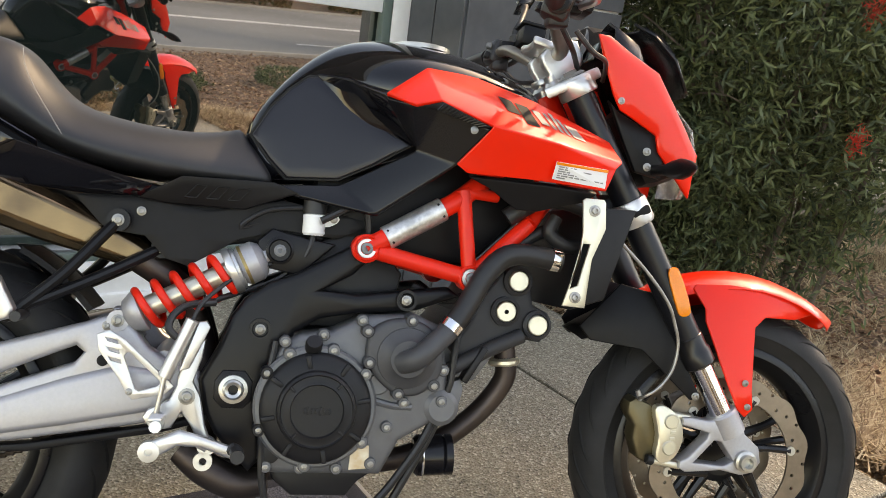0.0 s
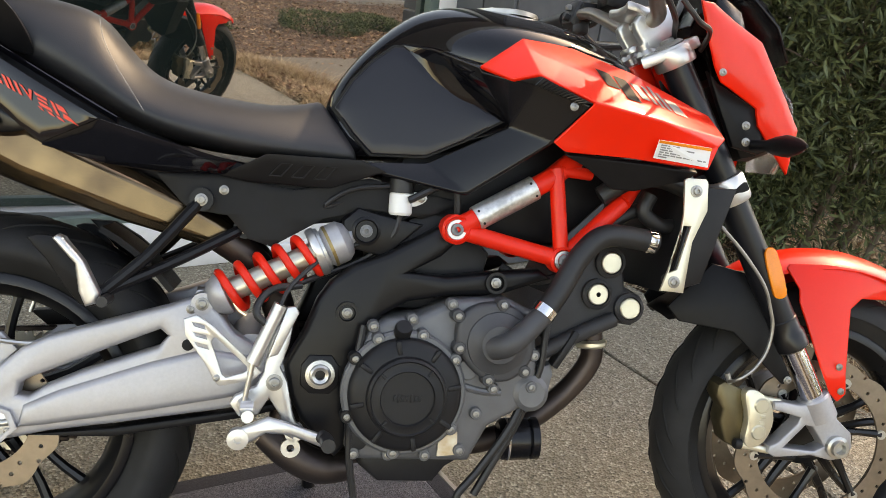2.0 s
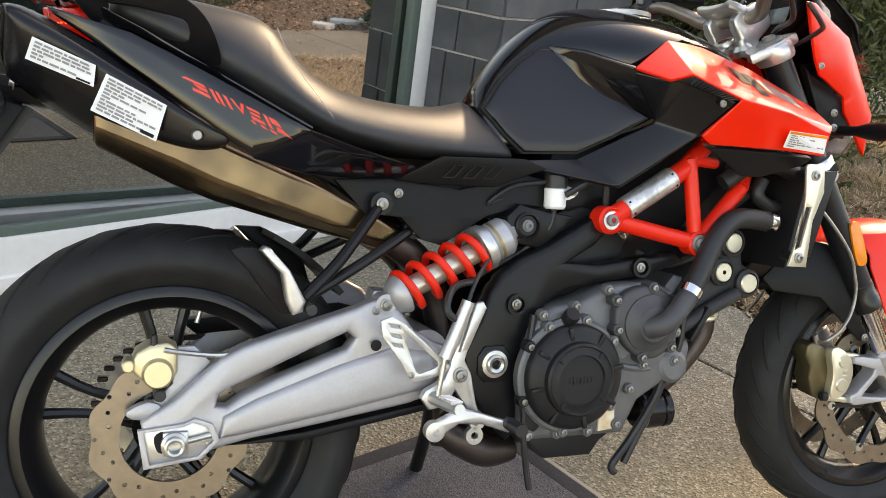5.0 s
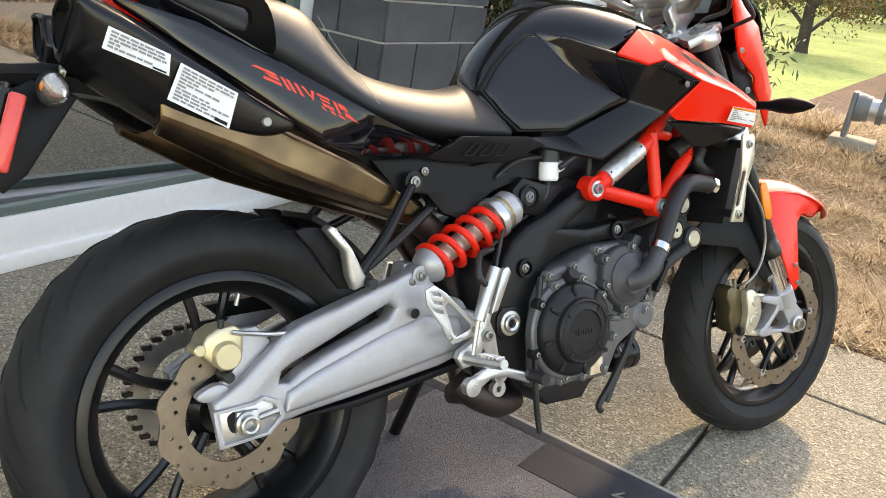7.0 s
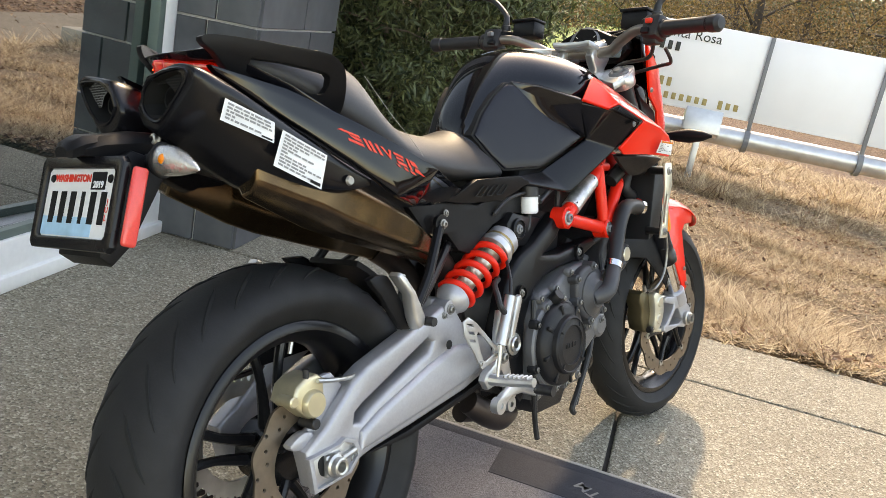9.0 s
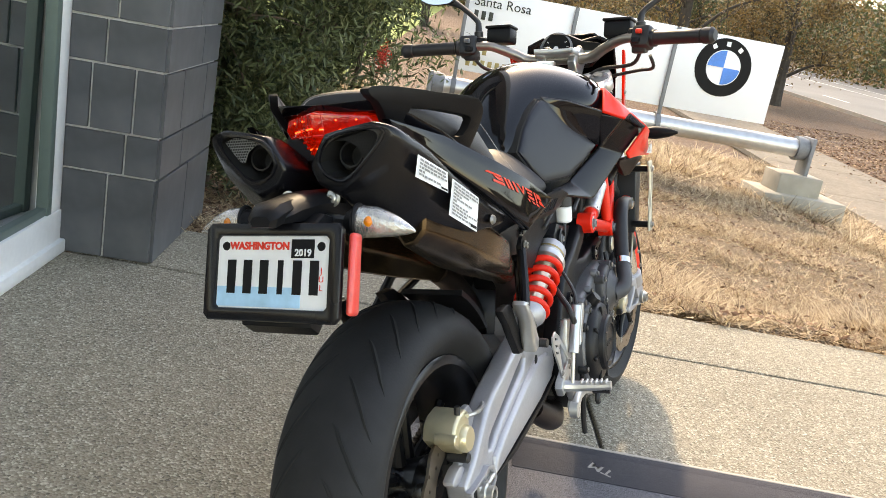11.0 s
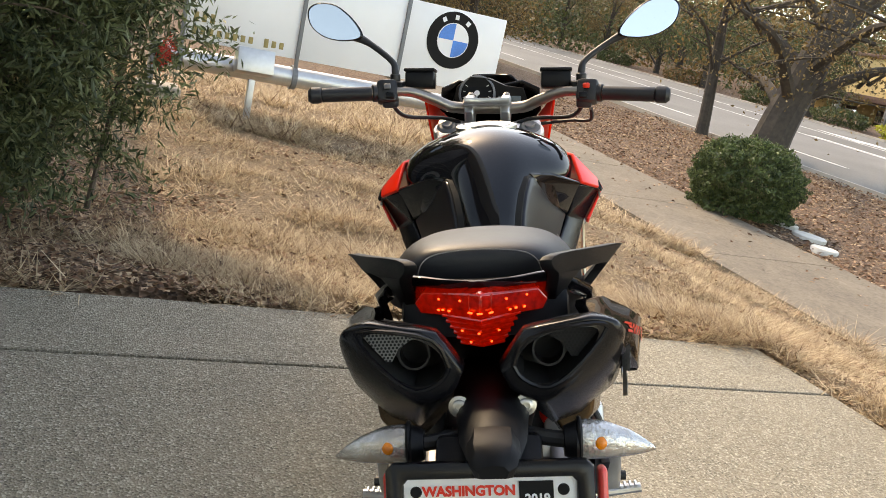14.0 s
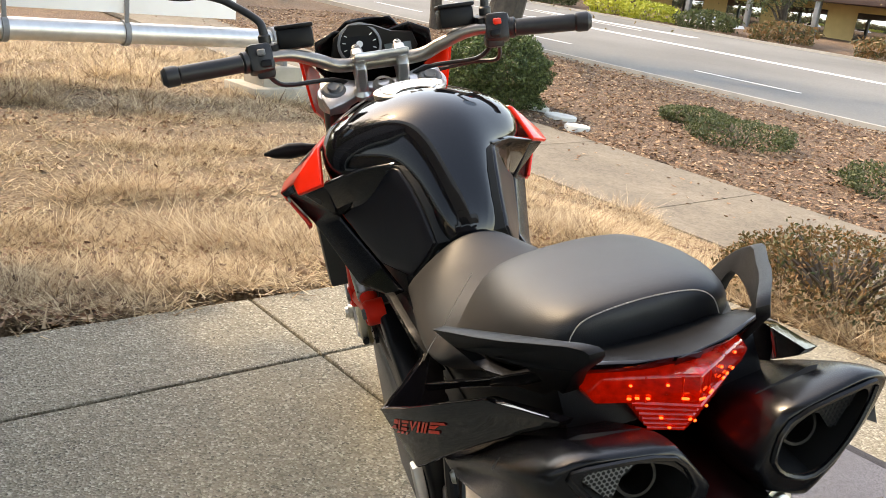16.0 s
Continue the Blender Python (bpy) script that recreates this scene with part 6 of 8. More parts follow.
KNEE_UP = [(0.508, 0.842), (0.535, 0.888), (0.565, 0.922), (0.596, 0.946), (0.612, 0.946), (0.65, 0.914), (0.7, 0.877), (0.762, 0.836)]
KNEE_LOW = [(0.508, 0.842), (0.54, 0.8), (0.57, 0.77), (0.653, 0.773), (0.71, 0.802), (0.762, 0.836)]


def knee_v(u, w):
    """The slanting plane of the knee panels."""
    return 0.102 + 0.398 * (u - 0.62) - 0.125 * (w - 0.85)


def curved(outline, vfun, thick, s, n=10):
    """A panel from a (u, w) outline, bowed to v = vfun(u, w), thickened inwards."""
    bm = plate(outline, 0, 0.001, (), 0)
    faces = [f for f in bm.faces if abs(f.normal.y) > 0.9 and f.calc_center_median().y < 0.0005]
    bmesh.ops.delete(bm, geom=[f for f in bm.faces if f not in faces], context="FACES")
    us = [v.co.x for v in bm.verts]
    ws = [v.co.z for v in bm.verts]
    for k in range(1, n):
        for no, lo, hi in (((1, 0, 0), min(us), max(us)), ((0, 0, 1), min(ws), max(ws))):
            x = lo + (hi - lo) * k / n
            bmesh.ops.bisect_plane(bm, geom=list(bm.verts) + list(bm.edges) + list(bm.faces), plane_co=(x, 0, 0) if no[0] else (0, 0, x), plane_no=no)
    for v in bm.verts:
        v.co.y = s * vfun(v.co.x, v.co.z)
    return bm


def panel(name, outline, vfun, mat, parent, label, s, thick=0.008, bevel=0.003, smooth=60):
    ob = part(name, curved(outline, vfun, thick, s), mat, parent, label, smooth)
    solid(ob, thick, -1.0)
    b = ob.modifiers.new("round", "BEVEL")
    b.width, b.segments, b.limit_method, b.angle_limit = bevel, 2, "ANGLE", radians(60)
    return ob


def facets(name, pts, faces, mat, parent, label, s, thick=0.008, bevel=0.006, segs=3, angle=18):
    """A thick folded panel: named corners (u, v, w), flat faces between them, its folds rounded."""
    bm = bmesh.new()
    vs = {k: bm.verts.new((q[0], s * q[1], q[2])) for k, q in pts.items()}
    for f in faces:
        bm.faces.new([vs[k] for k in f.split()])
    ob = part(name, bm, mat, parent, label, 30)
    nrm = sum((p.normal.y for p in ob.data.polygons), 0.0)
    if nrm * s < 0:
        ob.data.flip_normals()
    solid(ob, thick, -1)
    b = ob.modifiers.new("round", "BEVEL")
    b.width, b.segments, b.limit_method, b.angle_limit = bevel, segs, "ANGLE", radians(angle)
    return ob


for s in (-1, 1):
    ctr = Vector((0.63, 0.855))
    grow = lambda line: [(q.x, knee_v(q.x, q.y), q.y) for q in [ctr + (Vector(p) - ctr) * 1.045 for p in line]]
    flat = lambda line: [(u, knee_v(u, w) + 0.004, w) for u, w in line]
    # Larger near-black sheet behind the panel paints the shade in its gap.
    part("knee_gap", sheet(grow(KNEE_UP), grow(KNEE_LOW), s, 0.02, 8, 0.0, 0.001, lambda u, w: knee_v(u, w)), M_DARK, tank, "near-black sheet painted as the shaded gap round the knee panel", 40)
    part("knee_panel", sheet(flat(KNEE_UP), flat(KNEE_LOW), s, 0.012, 8, 0.002, 0.003, lambda u, w: knee_v(u, w) + 0.004), M_KNEE, tank, "smooth black knee panel", 40)
    cov = facets("side_cover", {"a": (0.556, 0.118, 0.757), "b": (0.655, 0.128, 0.764), "c": (0.775, 0.172, 0.829), "d": (0.836, 0.214, 0.806), "e": (0.716, 0.168, 0.716), "f": (0.584, 0.138, 0.741), "g": (0.712, 0.186, 0.908), "h": (0.757, 0.23, 0.893), "i": (0.8, 0.232, 0.898), "j": (0.882, 0.252, 0.864)}, ("a b e f", "b c d e", "c g h", "c h i", "c i j d"), M_SATIN, bike, "satin black side cover", s, 0.012, 0.005)
    facets("tank_flank", {"m1": (0.608, 0.084, 0.953), "m2": (0.655, 0.132, 0.941), "g": (0.714, 0.194, 0.912), "n1": (0.612, 0.09, 0.945), "n2": (0.652, 0.108, 0.913), "n3": (0.702, 0.132, 0.876), "n4": (0.766, 0.162, 0.835), "c": (0.78, 0.174, 0.832)}, ("m1 n1 n2 m2", "m2 n2 n3 g", "g n3 n4 c"), M_GLOSS, tank, "gloss black underside of the tank shoulder", s, 0.01, 0.002)
    vent = facets("vent_insert", {"a": (0.768, 0.238, 0.8915), "b": (0.8, 0.2405, 0.9015), "c": (0.879, 0.2595, 0.8665), "d": (0.86, 0.2525, 0.8645), "e": (0.79, 0.2365, 0.8885)}, ("a b e", "b c d e"), M_PLASTIC, bike, "ribbed black vent insert", s, 0.01, 0.001)
    for k in range(12):
        f = (k + 0.5) / 12
        a, b_ = Vector((0.8, 0.2405, 0.9005)).lerp(Vector((0.874, 0.2585, 0.868)), f), Vector((0.79, 0.2375, 0.8895)).lerp(Vector((0.86, 0.2535, 0.8655)), f)
        part("vent_rib", tube([(a.x, s * (a.y + 0.0005), a.z), (b_.x, s * (b_.y + 0.0005), b_.z)], 0.0015, 5, smooth=False), M_SATIN, vent)
    bolt((0.853, s * 0.2475, 0.861), bike, 0.006, (0, s, 0))

# red shrouds, with an upper face, a ridge and a lower face
SHROUD = {"A": (0.714, 0.197, 0.914), "B": (0.782, 0.184, 0.966), "t1": (0.868, 0.15, 0.968), "t2": (0.98, 0.15, 0.937), "t3": (1.067, 0.15, 0.903), "t4": (1.123, 0.156, 0.879),
          "C": (0.757, 0.238, 0.894), "D": (0.797, 0.24, 0.905), "E": (0.882, 0.262, 0.869), "r2": (1.0, 0.248, 0.853), "I": (1.128, 0.21, 0.838), "J": (1.112, 0.222, 0.824),
          "F": (0.834, 0.224, 0.806), "G": (0.853, 0.225, 0.793), "l1": (0.957, 0.228, 0.792), "l2": (1.026, 0.228, 0.789), "H": (1.094, 0.227, 0.785)}


def shroud(s):
    ob = facets("shroud", SHROUD, ("A B D C", "B t1 E D", "t1 t2 r2 E", "t2 t3 I r2", "t3 t4 I", "E r2 l1 G F", "r2 J l2 l1", "r2 I J", "J H l2"), M_RED, bike, "glossy red tank shroud", s, 0.008, 0.009, 4, 12)
    # emblem as plain shapes on the upper face
    tree_s = BVHTree.FromObject(ob, bpy.context.evaluated_depsgraph_get())
    top = [SHROUD[k] for k in ("B", "t1", "t2", "t3", "t4")]
    ridge = [SHROUD[k] for k in ("D", "E", "r2", "I")]
    out = Vector((0, s * 0.62, 0.78))
    x = 0.905
    for k, (w, lo, hi) in enumerate(((0.024, 0.42, 0.7), (0.024, 0.26, 0.7), (0.015, 0.38, 0.68), (0.007, 0.36, 0.72), (0.007, 0.34, 0.8), (0.007, 0.34, 0.72), (0.024, 0.32, 0.66))):
        bm = bmesh.new()
        ring4 = []
        lean = -0.012
        for uu, f in ((x - lean, lo), (x + w * 0.5 - lean, lo), (x + w - lean, lo), (x + w, hi), (x + w * 0.5, hi), (x, hi)):
            t_ = Vector([float(np.interp(uu, [q[0] for q in top], [q[i] for q in top])) for i in range(3)])
            r_ = Vector([float(np.interp(uu, [q[0] for q in ridge], [q[i] for q in ridge])) for i in range(3)])
            q = r_.lerp(t_, f)
            q = Vector((q.x, s * q.y, q.z))
            hit = tree_s.ray_cast(q + out * 0.06, -out)[0]
            ring4.append(bm.verts.new((hit if hit is not None else q) + out * 0.0012))
        bm.faces.new(ring4[:2] + ring4[4:])
        bm.faces.new(ring4[1:5])
        part("emblem_shape", bm, M_DECAL_BLK if k < 2 else M_PALE, ob, "plain dark emblem shape" if k < 2 else "plain pale emblem shape", 0)
        x += w + 0.006
    return ob


shrouds = {s: shroud(s) for s in (-1, 1)}
sticker([(0.994, -0.2505, 0.824), (1.09, -0.237, 0.82), (1.088, -0.234, 0.7885), (0.992, -0.2385, 0.796)], shrouds[-1], 7, orange=True)
for s in (-1, 1):
    facets("shroud_lower", {"a": (0.86, 0.2, 0.79), "b": (1.0, 0.214, 0.786), "c": (1.086, 0.212, 0.78), "d": (1.07, 0.2, 0.765), "e": (0.985, 0.196, 0.742), "f": (0.95, 0.19, 0.742), "g": (0.9, 0.19, 0.775)}, ("a b e f g", "b c d e"), M_PLASTIC, bike, "matte black lower shroud", s, 0.015, 0.003)

# seat
SEAT = [
    sym(-0.092, [(0, 0.972), (0.045, 0.971), (0.066, 0.964), (0.074, 0.945), (0.06, 0.936), (0.03, 0.936)]),
    sym(-0.08, [(0, 0.983), (0.05, 0.982), (0.08, 0.974), (0.098, 0.944), (0.08, 0.925), (0.03, 0.92)]),
    sym(-0.03, [(0, 0.982), (0.06, 0.98), (0.103, 0.968), (0.126, 0.925), (0.09, 0.9), (0.03, 0.89)]),
    sym(0.04, [(0, 0.974), (0.068, 0.971), (0.112, 0.957), (0.14, 0.89), (0.1, 0.865), (0.03, 0.85)]),
    sym(0.1, [(0, 0.966), (0.066, 0.962), (0.106, 0.947), (0.146, 0.862), (0.1, 0.83), (0.03, 0.822)]),
    sym(0.138, [(0, 0.956), (0.064, 0.952), (0.098, 0.937), (0.15, 0.844), (0.1, 0.81), (0.03, 0.8)]),
    sym(0.163, [(0, 0.927), (0.064, 0.922), (0.1, 0.903), (0.155, 0.826), (0.1, 0.8), (0.03, 0.79)]),
    sym(0.198, [(0, 0.889), (0.066, 0.883), (0.108, 0.86), (0.16, 0.806), (0.1, 0.78), (0.03, 0.78)]),
    sym(0.235, [(0, 0.864), (0.07, 0.858), (0.116, 0.836), (0.16, 0.786), (0.1, 0.77), (0.03, 0.77)]),
    sym(0.3, [(0, 0.849), (0.074, 0.843), (0.122, 0.82), (0.156, 0.77), (0.1, 0.755), (0.03, 0.755)]),
    sym(0.4, [(0, 0.839), (0.07, 0.833), (0.112, 0.81), (0.143, 0.76), (0.1, 0.75), (0.03, 0.75)]),
    sym(0.455, [(0, 0.847), (0.052, 0.841), (0.088, 0.818), (0.136, 0.76), (0.09, 0.75), (0.03, 0.75)]),
    sym(0.478, [(0, 0.854), (0.036, 0.849), (0.066, 0.826, 0.014), (0.128, 0.761, 0.06), (0.09, 0.752, 0.06), (0.03, 0.752, 0.05)]),
    sym(0.494, [(0, 0.858), (0.034, 0.852), (0.06, 0.826, 0.018), (0.118, 0.761, 0.066), (0.09, 0.752, 0.06), (0.03, 0.752, 0.05)]),
]
seat = subsurf(part("seat", creased(SEAT, (2, 9), 0.85, (0, 5, 13)), M_SEAT, bike, "black vinyl stepped double seat", 180), 2)


def stitch(pts, parent):
    p = rounded(pts, False, 14)
    bms = []
    for a, b in list(zip(p, p[1:]))[::1]:
        d = (b - a)
        bms.append(tube([a + d * 0.1, a + d * 0.75], 0.0006, 5, smooth=False))
    part("stitching", join(*bms), M_THREAD, parent, "pale seam stitching")


for s in (-1, 1):
    stitch([(0.146, s * 0.1, 0.9375), (0.156, s * 0.119, 0.906), (0.178, s * 0.135, 0.867), (0.203, s * 0.15, 0.832), (0.224, s * 0.1585, 0.802)], seat)
stitch([(-0.09, -0.075, 0.944), (-0.089, -0.069, 0.962), (-0.087, -0.05, 0.973), (-0.086, 0, 0.977), (-0.087, 0.05, 0.973), (-0.089, 0.069, 0.962), (-0.09, 0.075, 0.944)], seat)

# tail unit
for s in (-1, 1):
    tp = part("tail_panel", sheet([(-0.17, 0.118, 0.936), (-0.06, 0.15, 0.905), (0.03, 0.19, 0.858), (0.1, 0.214, 0.82), (0.176, 0.229, 0.781)], [(-0.16, 0.118, 0.925), (-0.1, 0.135, 0.886), (-0.036, 0.162, 0.842), (0.024, 0.188, 0.798), (0.07, 0.204, 0.762), (0.099, 0.21, 0.742), (0.176, 0.229, 0.781)], s, 0.012, 3, 0.0), M_GLOSS, bike, "gloss black tail side panel", 40)
    part("tail_fin", sheet([(0.1, 0.21, 0.743), (0.177, 0.229, 0.781), (0.26, 0.186, 0.76), (0.36, 0.136, 0.738)], [(0.1, 0.207, 0.739), (0.18, 0.175, 0.72), (0.26, 0.142, 0.714), (0.345, 0.122, 0.718), (0.36, 0.136, 0.738)], s, 0.01, 3), M_GLOSS, bike, "gloss black pointed side fin", 40)
    sp = part("seat_fairing", sheet([(0.336, 0.122, 0.717), (0.405, 0.142, 0.755), (0.55, 0.142, 0.757), (0.59, 0.142, 0.742)], [(0.336, 0.122, 0.717), (0.378, 0.122, 0.71), (0.505, 0.13, 0.709), (0.59, 0.142, 0.742)], s, 0.012, 3), M_PLASTIC, bike, "matte black panel under the seat", 40)
    for k in range(3):
        u = 0.41 + 0.034 * k
        part("slot_mark", tube([(u, s * 0.1335, 0.722), (u + 0.018, s * 0.1395, 0.742), (u + 0.034, s * 0.14, 0.742), (u + 0.018, s * 0.1345, 0.722), (u, s * 0.1335, 0.722)], 0.0014, 5, smooth=False), M_DARK, sp, "engraved slanted slot")
    SUB = [(0.24, 0.712), (0.34, 0.716), (0.45, 0.702), (0.57, 0.73), (0.68, 0.71), (0.73, 0.7), (0.66, 0.672), (0.57, 0.68), (0.5, 0.66), (0.42, 0.61), (0.385, 0.62), (0.35, 0.655), (0.29, 0.66)]
    part("inner_bracket", plate([(0.4, 0.63), (0.43, 0.715), (0.7, 0.715), (0.71, 0.64), (0.6, 0.6), (0.56, 0.615), (0.52, 0.655), (0.46, 0.645)], s * 0.055, s * 0.085, (), 0.004), M_PLASTIC, bike, "matte black bracket under the seat")
    panel("subframe_plate", SUB, lambda u, w: 0.108, M_PLASTIC, bike, "matte black rear subframe plate", s, 0.03, 0.004)
    # pillion peg hanger
    hg = part("peg_hanger", tube([(0.311, s * 0.122, 0.677), (0.29, s * 0.13, 0.65), (0.24, s * 0.148, 0.588), (0.185, s * 0.16, 0.535)], 0.0095, 10), M_FRAME, bike, "black pillion footrest hanger")
    part("strut", tube([(0.378, s * 0.09, 0.637), (0.3, s * 0.12, 0.592), (0.215, s * 0.15, 0.548), (0.175, s * 0.16, 0.53)], 0.009, 10), M_FRAME, hg)
    for u, w, v in ((0.311, 0.677, 0.13), (0.378, 0.637, 0.098)):
        part("boss", spin([(0, 0), (0.018, 0), (0.018, 0.008), (0, 0.008)], 20, (u, s * (v - 0.01), w), (0, s, 0)), M_FRAME, hg)
        bolt((u, s * v, w), hg, 0.009, (0, s, 0))
    part("heel_guard", plate(rounded([(0.074, 0.607, 0), (0.108, 0.611, 0), (0.125, 0.6, 0), (0.155, 0.555, 0), (0.19, 0.525, 0), (0.181, 0.515, 0), (0.15, 0.512, 0), (0.101, 0.577, 0)], n=2), s * 0.15, s * 0.165, (), 0.003), M_PLASTIC, hg, "black rubber heel guard")
    pg = part("pillion_peg", plate([(0.114, 0.609), (0.121, 0.615), (0.129, 0.612), (0.158, 0.579), (0.182, 0.533), (0.178, 0.518), (0.163, 0.513), (0.153, 0.534), (0.146, 0.574)], s * 0.165, s * 0.192, (), 0.006, segs=3), M_ALU, hg, "folded cast aluminium pillion peg", 40)
    for k in range(8):
        part("peg_tooth", box((0.129 + k * 0.0052, s * 0.179, 0.609 - k * 0.0075), (0.005, 0.026, 0.004), 0.001, pose(0, 0, 0, 0, 52, 0), 1), M_ALU, pg)
    part("peg_bolt", rod((0.188, s * 0.15, 0.523), (0.188, s * 0.204, 0.523), 0.008), M_HOSE, hg)
    bolt((0.343, s * 0.111, 0.694), bike, 0.007, (0, s, 0))
    # grab handle
    gbm = plate(rounded([(0.062, 0.874, 0), (0.054, 0.903, 0), (0.034, 0.934, 0), (0.0, 0.956, 0), (-0.06, 0.968, 0), (-0.14, 0.982, 0), (-0.156, 0.974, 0), (-0.135, 0.95, 0), (-0.09, 0.906, 0), (-0.01, 0.886, 0), (0.045, 0.872, 0)], n=3), -0.007, 0.007, [rounded([(-0.098, 0.949, 0), (-0.01, 0.934, 0), (0.014, 0.924, 0), (0.016, 0.902, 0), (-0.006, 0.902, 0), (-0.078, 0.918, 0)], n=2)], 0.005, segs=3)
    for vx in gbm.verts:
        vx.co.y = s * (vx.co.y + float(np.interp(vx.co.x, [-0.156, -0.1, 0.0, 0.03, 0.068], [0.075, 0.118, 0.174, 0.182, 0.184])) - max(0.0, 0.96 - vx.co.z) * 0.75)
    gh = part("grab_handle", gbm, M_PLASTIC, bike, "black moulded grab handle", 40)
    # slanted model emblem as plain shapes laid on the panel
    tree_t = BVHTree.FromObject(tp, bpy.context.evaluated_depsgraph_get())
    E0, EX, EY = Vector((0.02, 0.1855, 0.826)), Vector((0.125, 0.0345, -0.057)), Vector((-0.012, -0.004, 0.022))
    for poly in ([(-0.06, 0.75), (0.0, 0.95), (0.2, 0.95), (0.2, 0.75)], [(0.05, 0.7), (0.2, 0.7), (0.2, 0.45), (0.1, 0.45)], [(0.02, 0.35), (0.2, 0.35), (0.19, 0.1), (0.0, 0.1)], [(0.24, 0.05), (0.28, 0.05), (0.28, 0.9), (0.24, 0.9)], [(0.3, 0.05), (0.34, 0.05), (0.34, 0.9), (0.3, 0.9)], [(0.38, 0.05), (0.42, 0.05), (0.42, 0.9), (0.38, 0.9)], [(0.45, 0.9), (0.52, 0.05), (0.6, 0.9), (0.56, 0.9), (0.525, 0.4), (0.49, 0.9)], [(0.62, 0.05), (0.76, 0.05), (0.76, 0.3), (0.62, 0.3)], [(0.63, 0.42), (0.74, 0.42), (0.74, 0.6), (0.63, 0.6)], [(0.62, 0.7), (0.76, 0.7), (0.76, 0.9), (0.62, 0.9)], [(0.8, 0.05), (0.84, 0.05), (0.84, 0.9), (0.8, 0.9)], [(0.86, 0.5), (0.97, 0.5), (0.95, 0.9), (0.86, 0.9)], [(0.88, 0.05), (1.05, 0.05), (0.96, 0.4), (0.9, 0.4)], [(0.6, -0.25), (0.64, -0.25), (0.62, -0.05), (0.58, -0.05)], [(0.7, -0.25), (0.76, -0.25), (0.74, -0.05), (0.68, -0.05)], [(0.8, -0.25), (0.87, -0.25), (0.85, -0.05), (0.78, -0.05)]):
        bm = bmesh.new()
        pts = [E0 + EX * x + EY * y for x, y in poly]
        lay = [tree_t.ray_cast(Vector((q.x, s * 0.4, q.z)), Vector((0, -s, 0)))[0] or Vector((q.x, s * q.y, q.z)) for q in pts]
        bm.faces.new([bm.verts.new(q + Vector((0, s * 0.0014, 0.0006))) for q in lay])
        part("emblem_shape", bm, M_DECAL_RED, tp, "plain slanted red emblem shape", 0)
    # bright-edged rim round the seat base, running to a point over the lamp
    rail = part("seat_rim", sheet([(-0.168, 0.0, 0.961), (-0.16, 0.045, 0.962), (-0.142, 0.088, 0.964), (-0.09, 0.118, 0.938), (-0.04, 0.138, 0.912), (0.06, 0.152, 0.858), (0.19, 0.168, 0.79)], [(-0.16, 0.0, 0.948), (-0.148, 0.045, 0.948), (-0.128, 0.086, 0.947), (-0.08, 0.114, 0.92), (-0.03, 0.136, 0.896), (0.065, 0.15, 0.846), (0.19, 0.166, 0.778)], s, 0.012, 2), M_GLOSS, seat, "gloss black rim under the seat", 40)
    part("rim_shelf", sheet([(-0.166, 0.0, 0.961), (-0.158, 0.045, 0.961), (-0.14, 0.086, 0.963), (-0.03, 0.134, 0.906)], [(-0.09, 0.0, 0.942), (-0.08, 0.03, 0.94), (-0.06, 0.06, 0.932), (-0.02, 0.09, 0.9)], s, 0.004, 2), M_PLASTIC, seat)

def offset_rear(ob):
    """The tail sits a little to the left of the wheel's plane."""
    if ob.type == "MESH":
        for vx in ob.data.vertices:
            vx.co.y += 0.01 * min(1.0, max(0.0, (0.08 - vx.co.x) / 0.15))
    for c in ob.children:
        offset_rear(c)


for ob in [seat, muffs[-1], muffs[1]] + [o for o in bike.children if o.name.split(".")[0] in ("grab_handle", "tail_panel")]:
    offset_rear(ob)
# Widened beyond the tail so the gap between the silencers stays dark.
part("tail_tray", plate([(-0.1, 0.93), (0.0, 0.89), (0.1, 0.83), (0.3, 0.75), (0.5, 0.72), (0.5, 0.68), (0.3, 0.68), (0.1, 0.75), (-0.06, 0.83), (-0.12, 0.88)], -0.095, 0.105, (), 0.01), M_PLASTIC, bike, "black undertray below the seat, widened to darken the gap")
# tail lamp
def lamp_red(name, a, b, glow):
    m = material(name, a, 0.08, coat=1.0, second=b, scale=110, bump=0.9, bump_scale=90, glow=((1.0, 0.02, 0.005), glow))
    return m


# Lens with a weak added glow; brighter glowing material for painted glints.
M_LAMP = lamp_red("red_lamp_lens", (0.62, 0.012, 0.008), (0.1, 0.002, 0.002), 0.028)
M_GLINT = material("glowing_red_glint", (1.0, 0.1, 0.05), 0.4, glow=((1.0, 0.07, 0.02), 1.0))
LC = 0.009


def lamp_ring(pts):
    left = [(u, LC + v, w) for u, v, w in pts]
    return left + [(u, 2 * LC - v, w) for u, v, w in left[::-1] if abs(v - LC) > 1e-6]


# the prow in front of the ring of the wide upper lens, then the narrower ribbed lens below
LAMP_UP = [
    lamp_ring([(-0.168, 0, 0.953), (-0.128, 0.06, 0.947), (-0.09, 0.072, 0.94)]),
    lamp_ring([(-0.184, 0, 0.95), (-0.138, 0.066, 0.942), (-0.095, 0.078, 0.936)]),
    lamp_ring([(-0.182, 0, 0.935), (-0.13, 0.077, 0.926), (-0.09, 0.08, 0.924)]),
    lamp_ring([(-0.176, 0, 0.92), (-0.128, 0.071, 0.913), (-0.085, 0.074, 0.912)]),
]
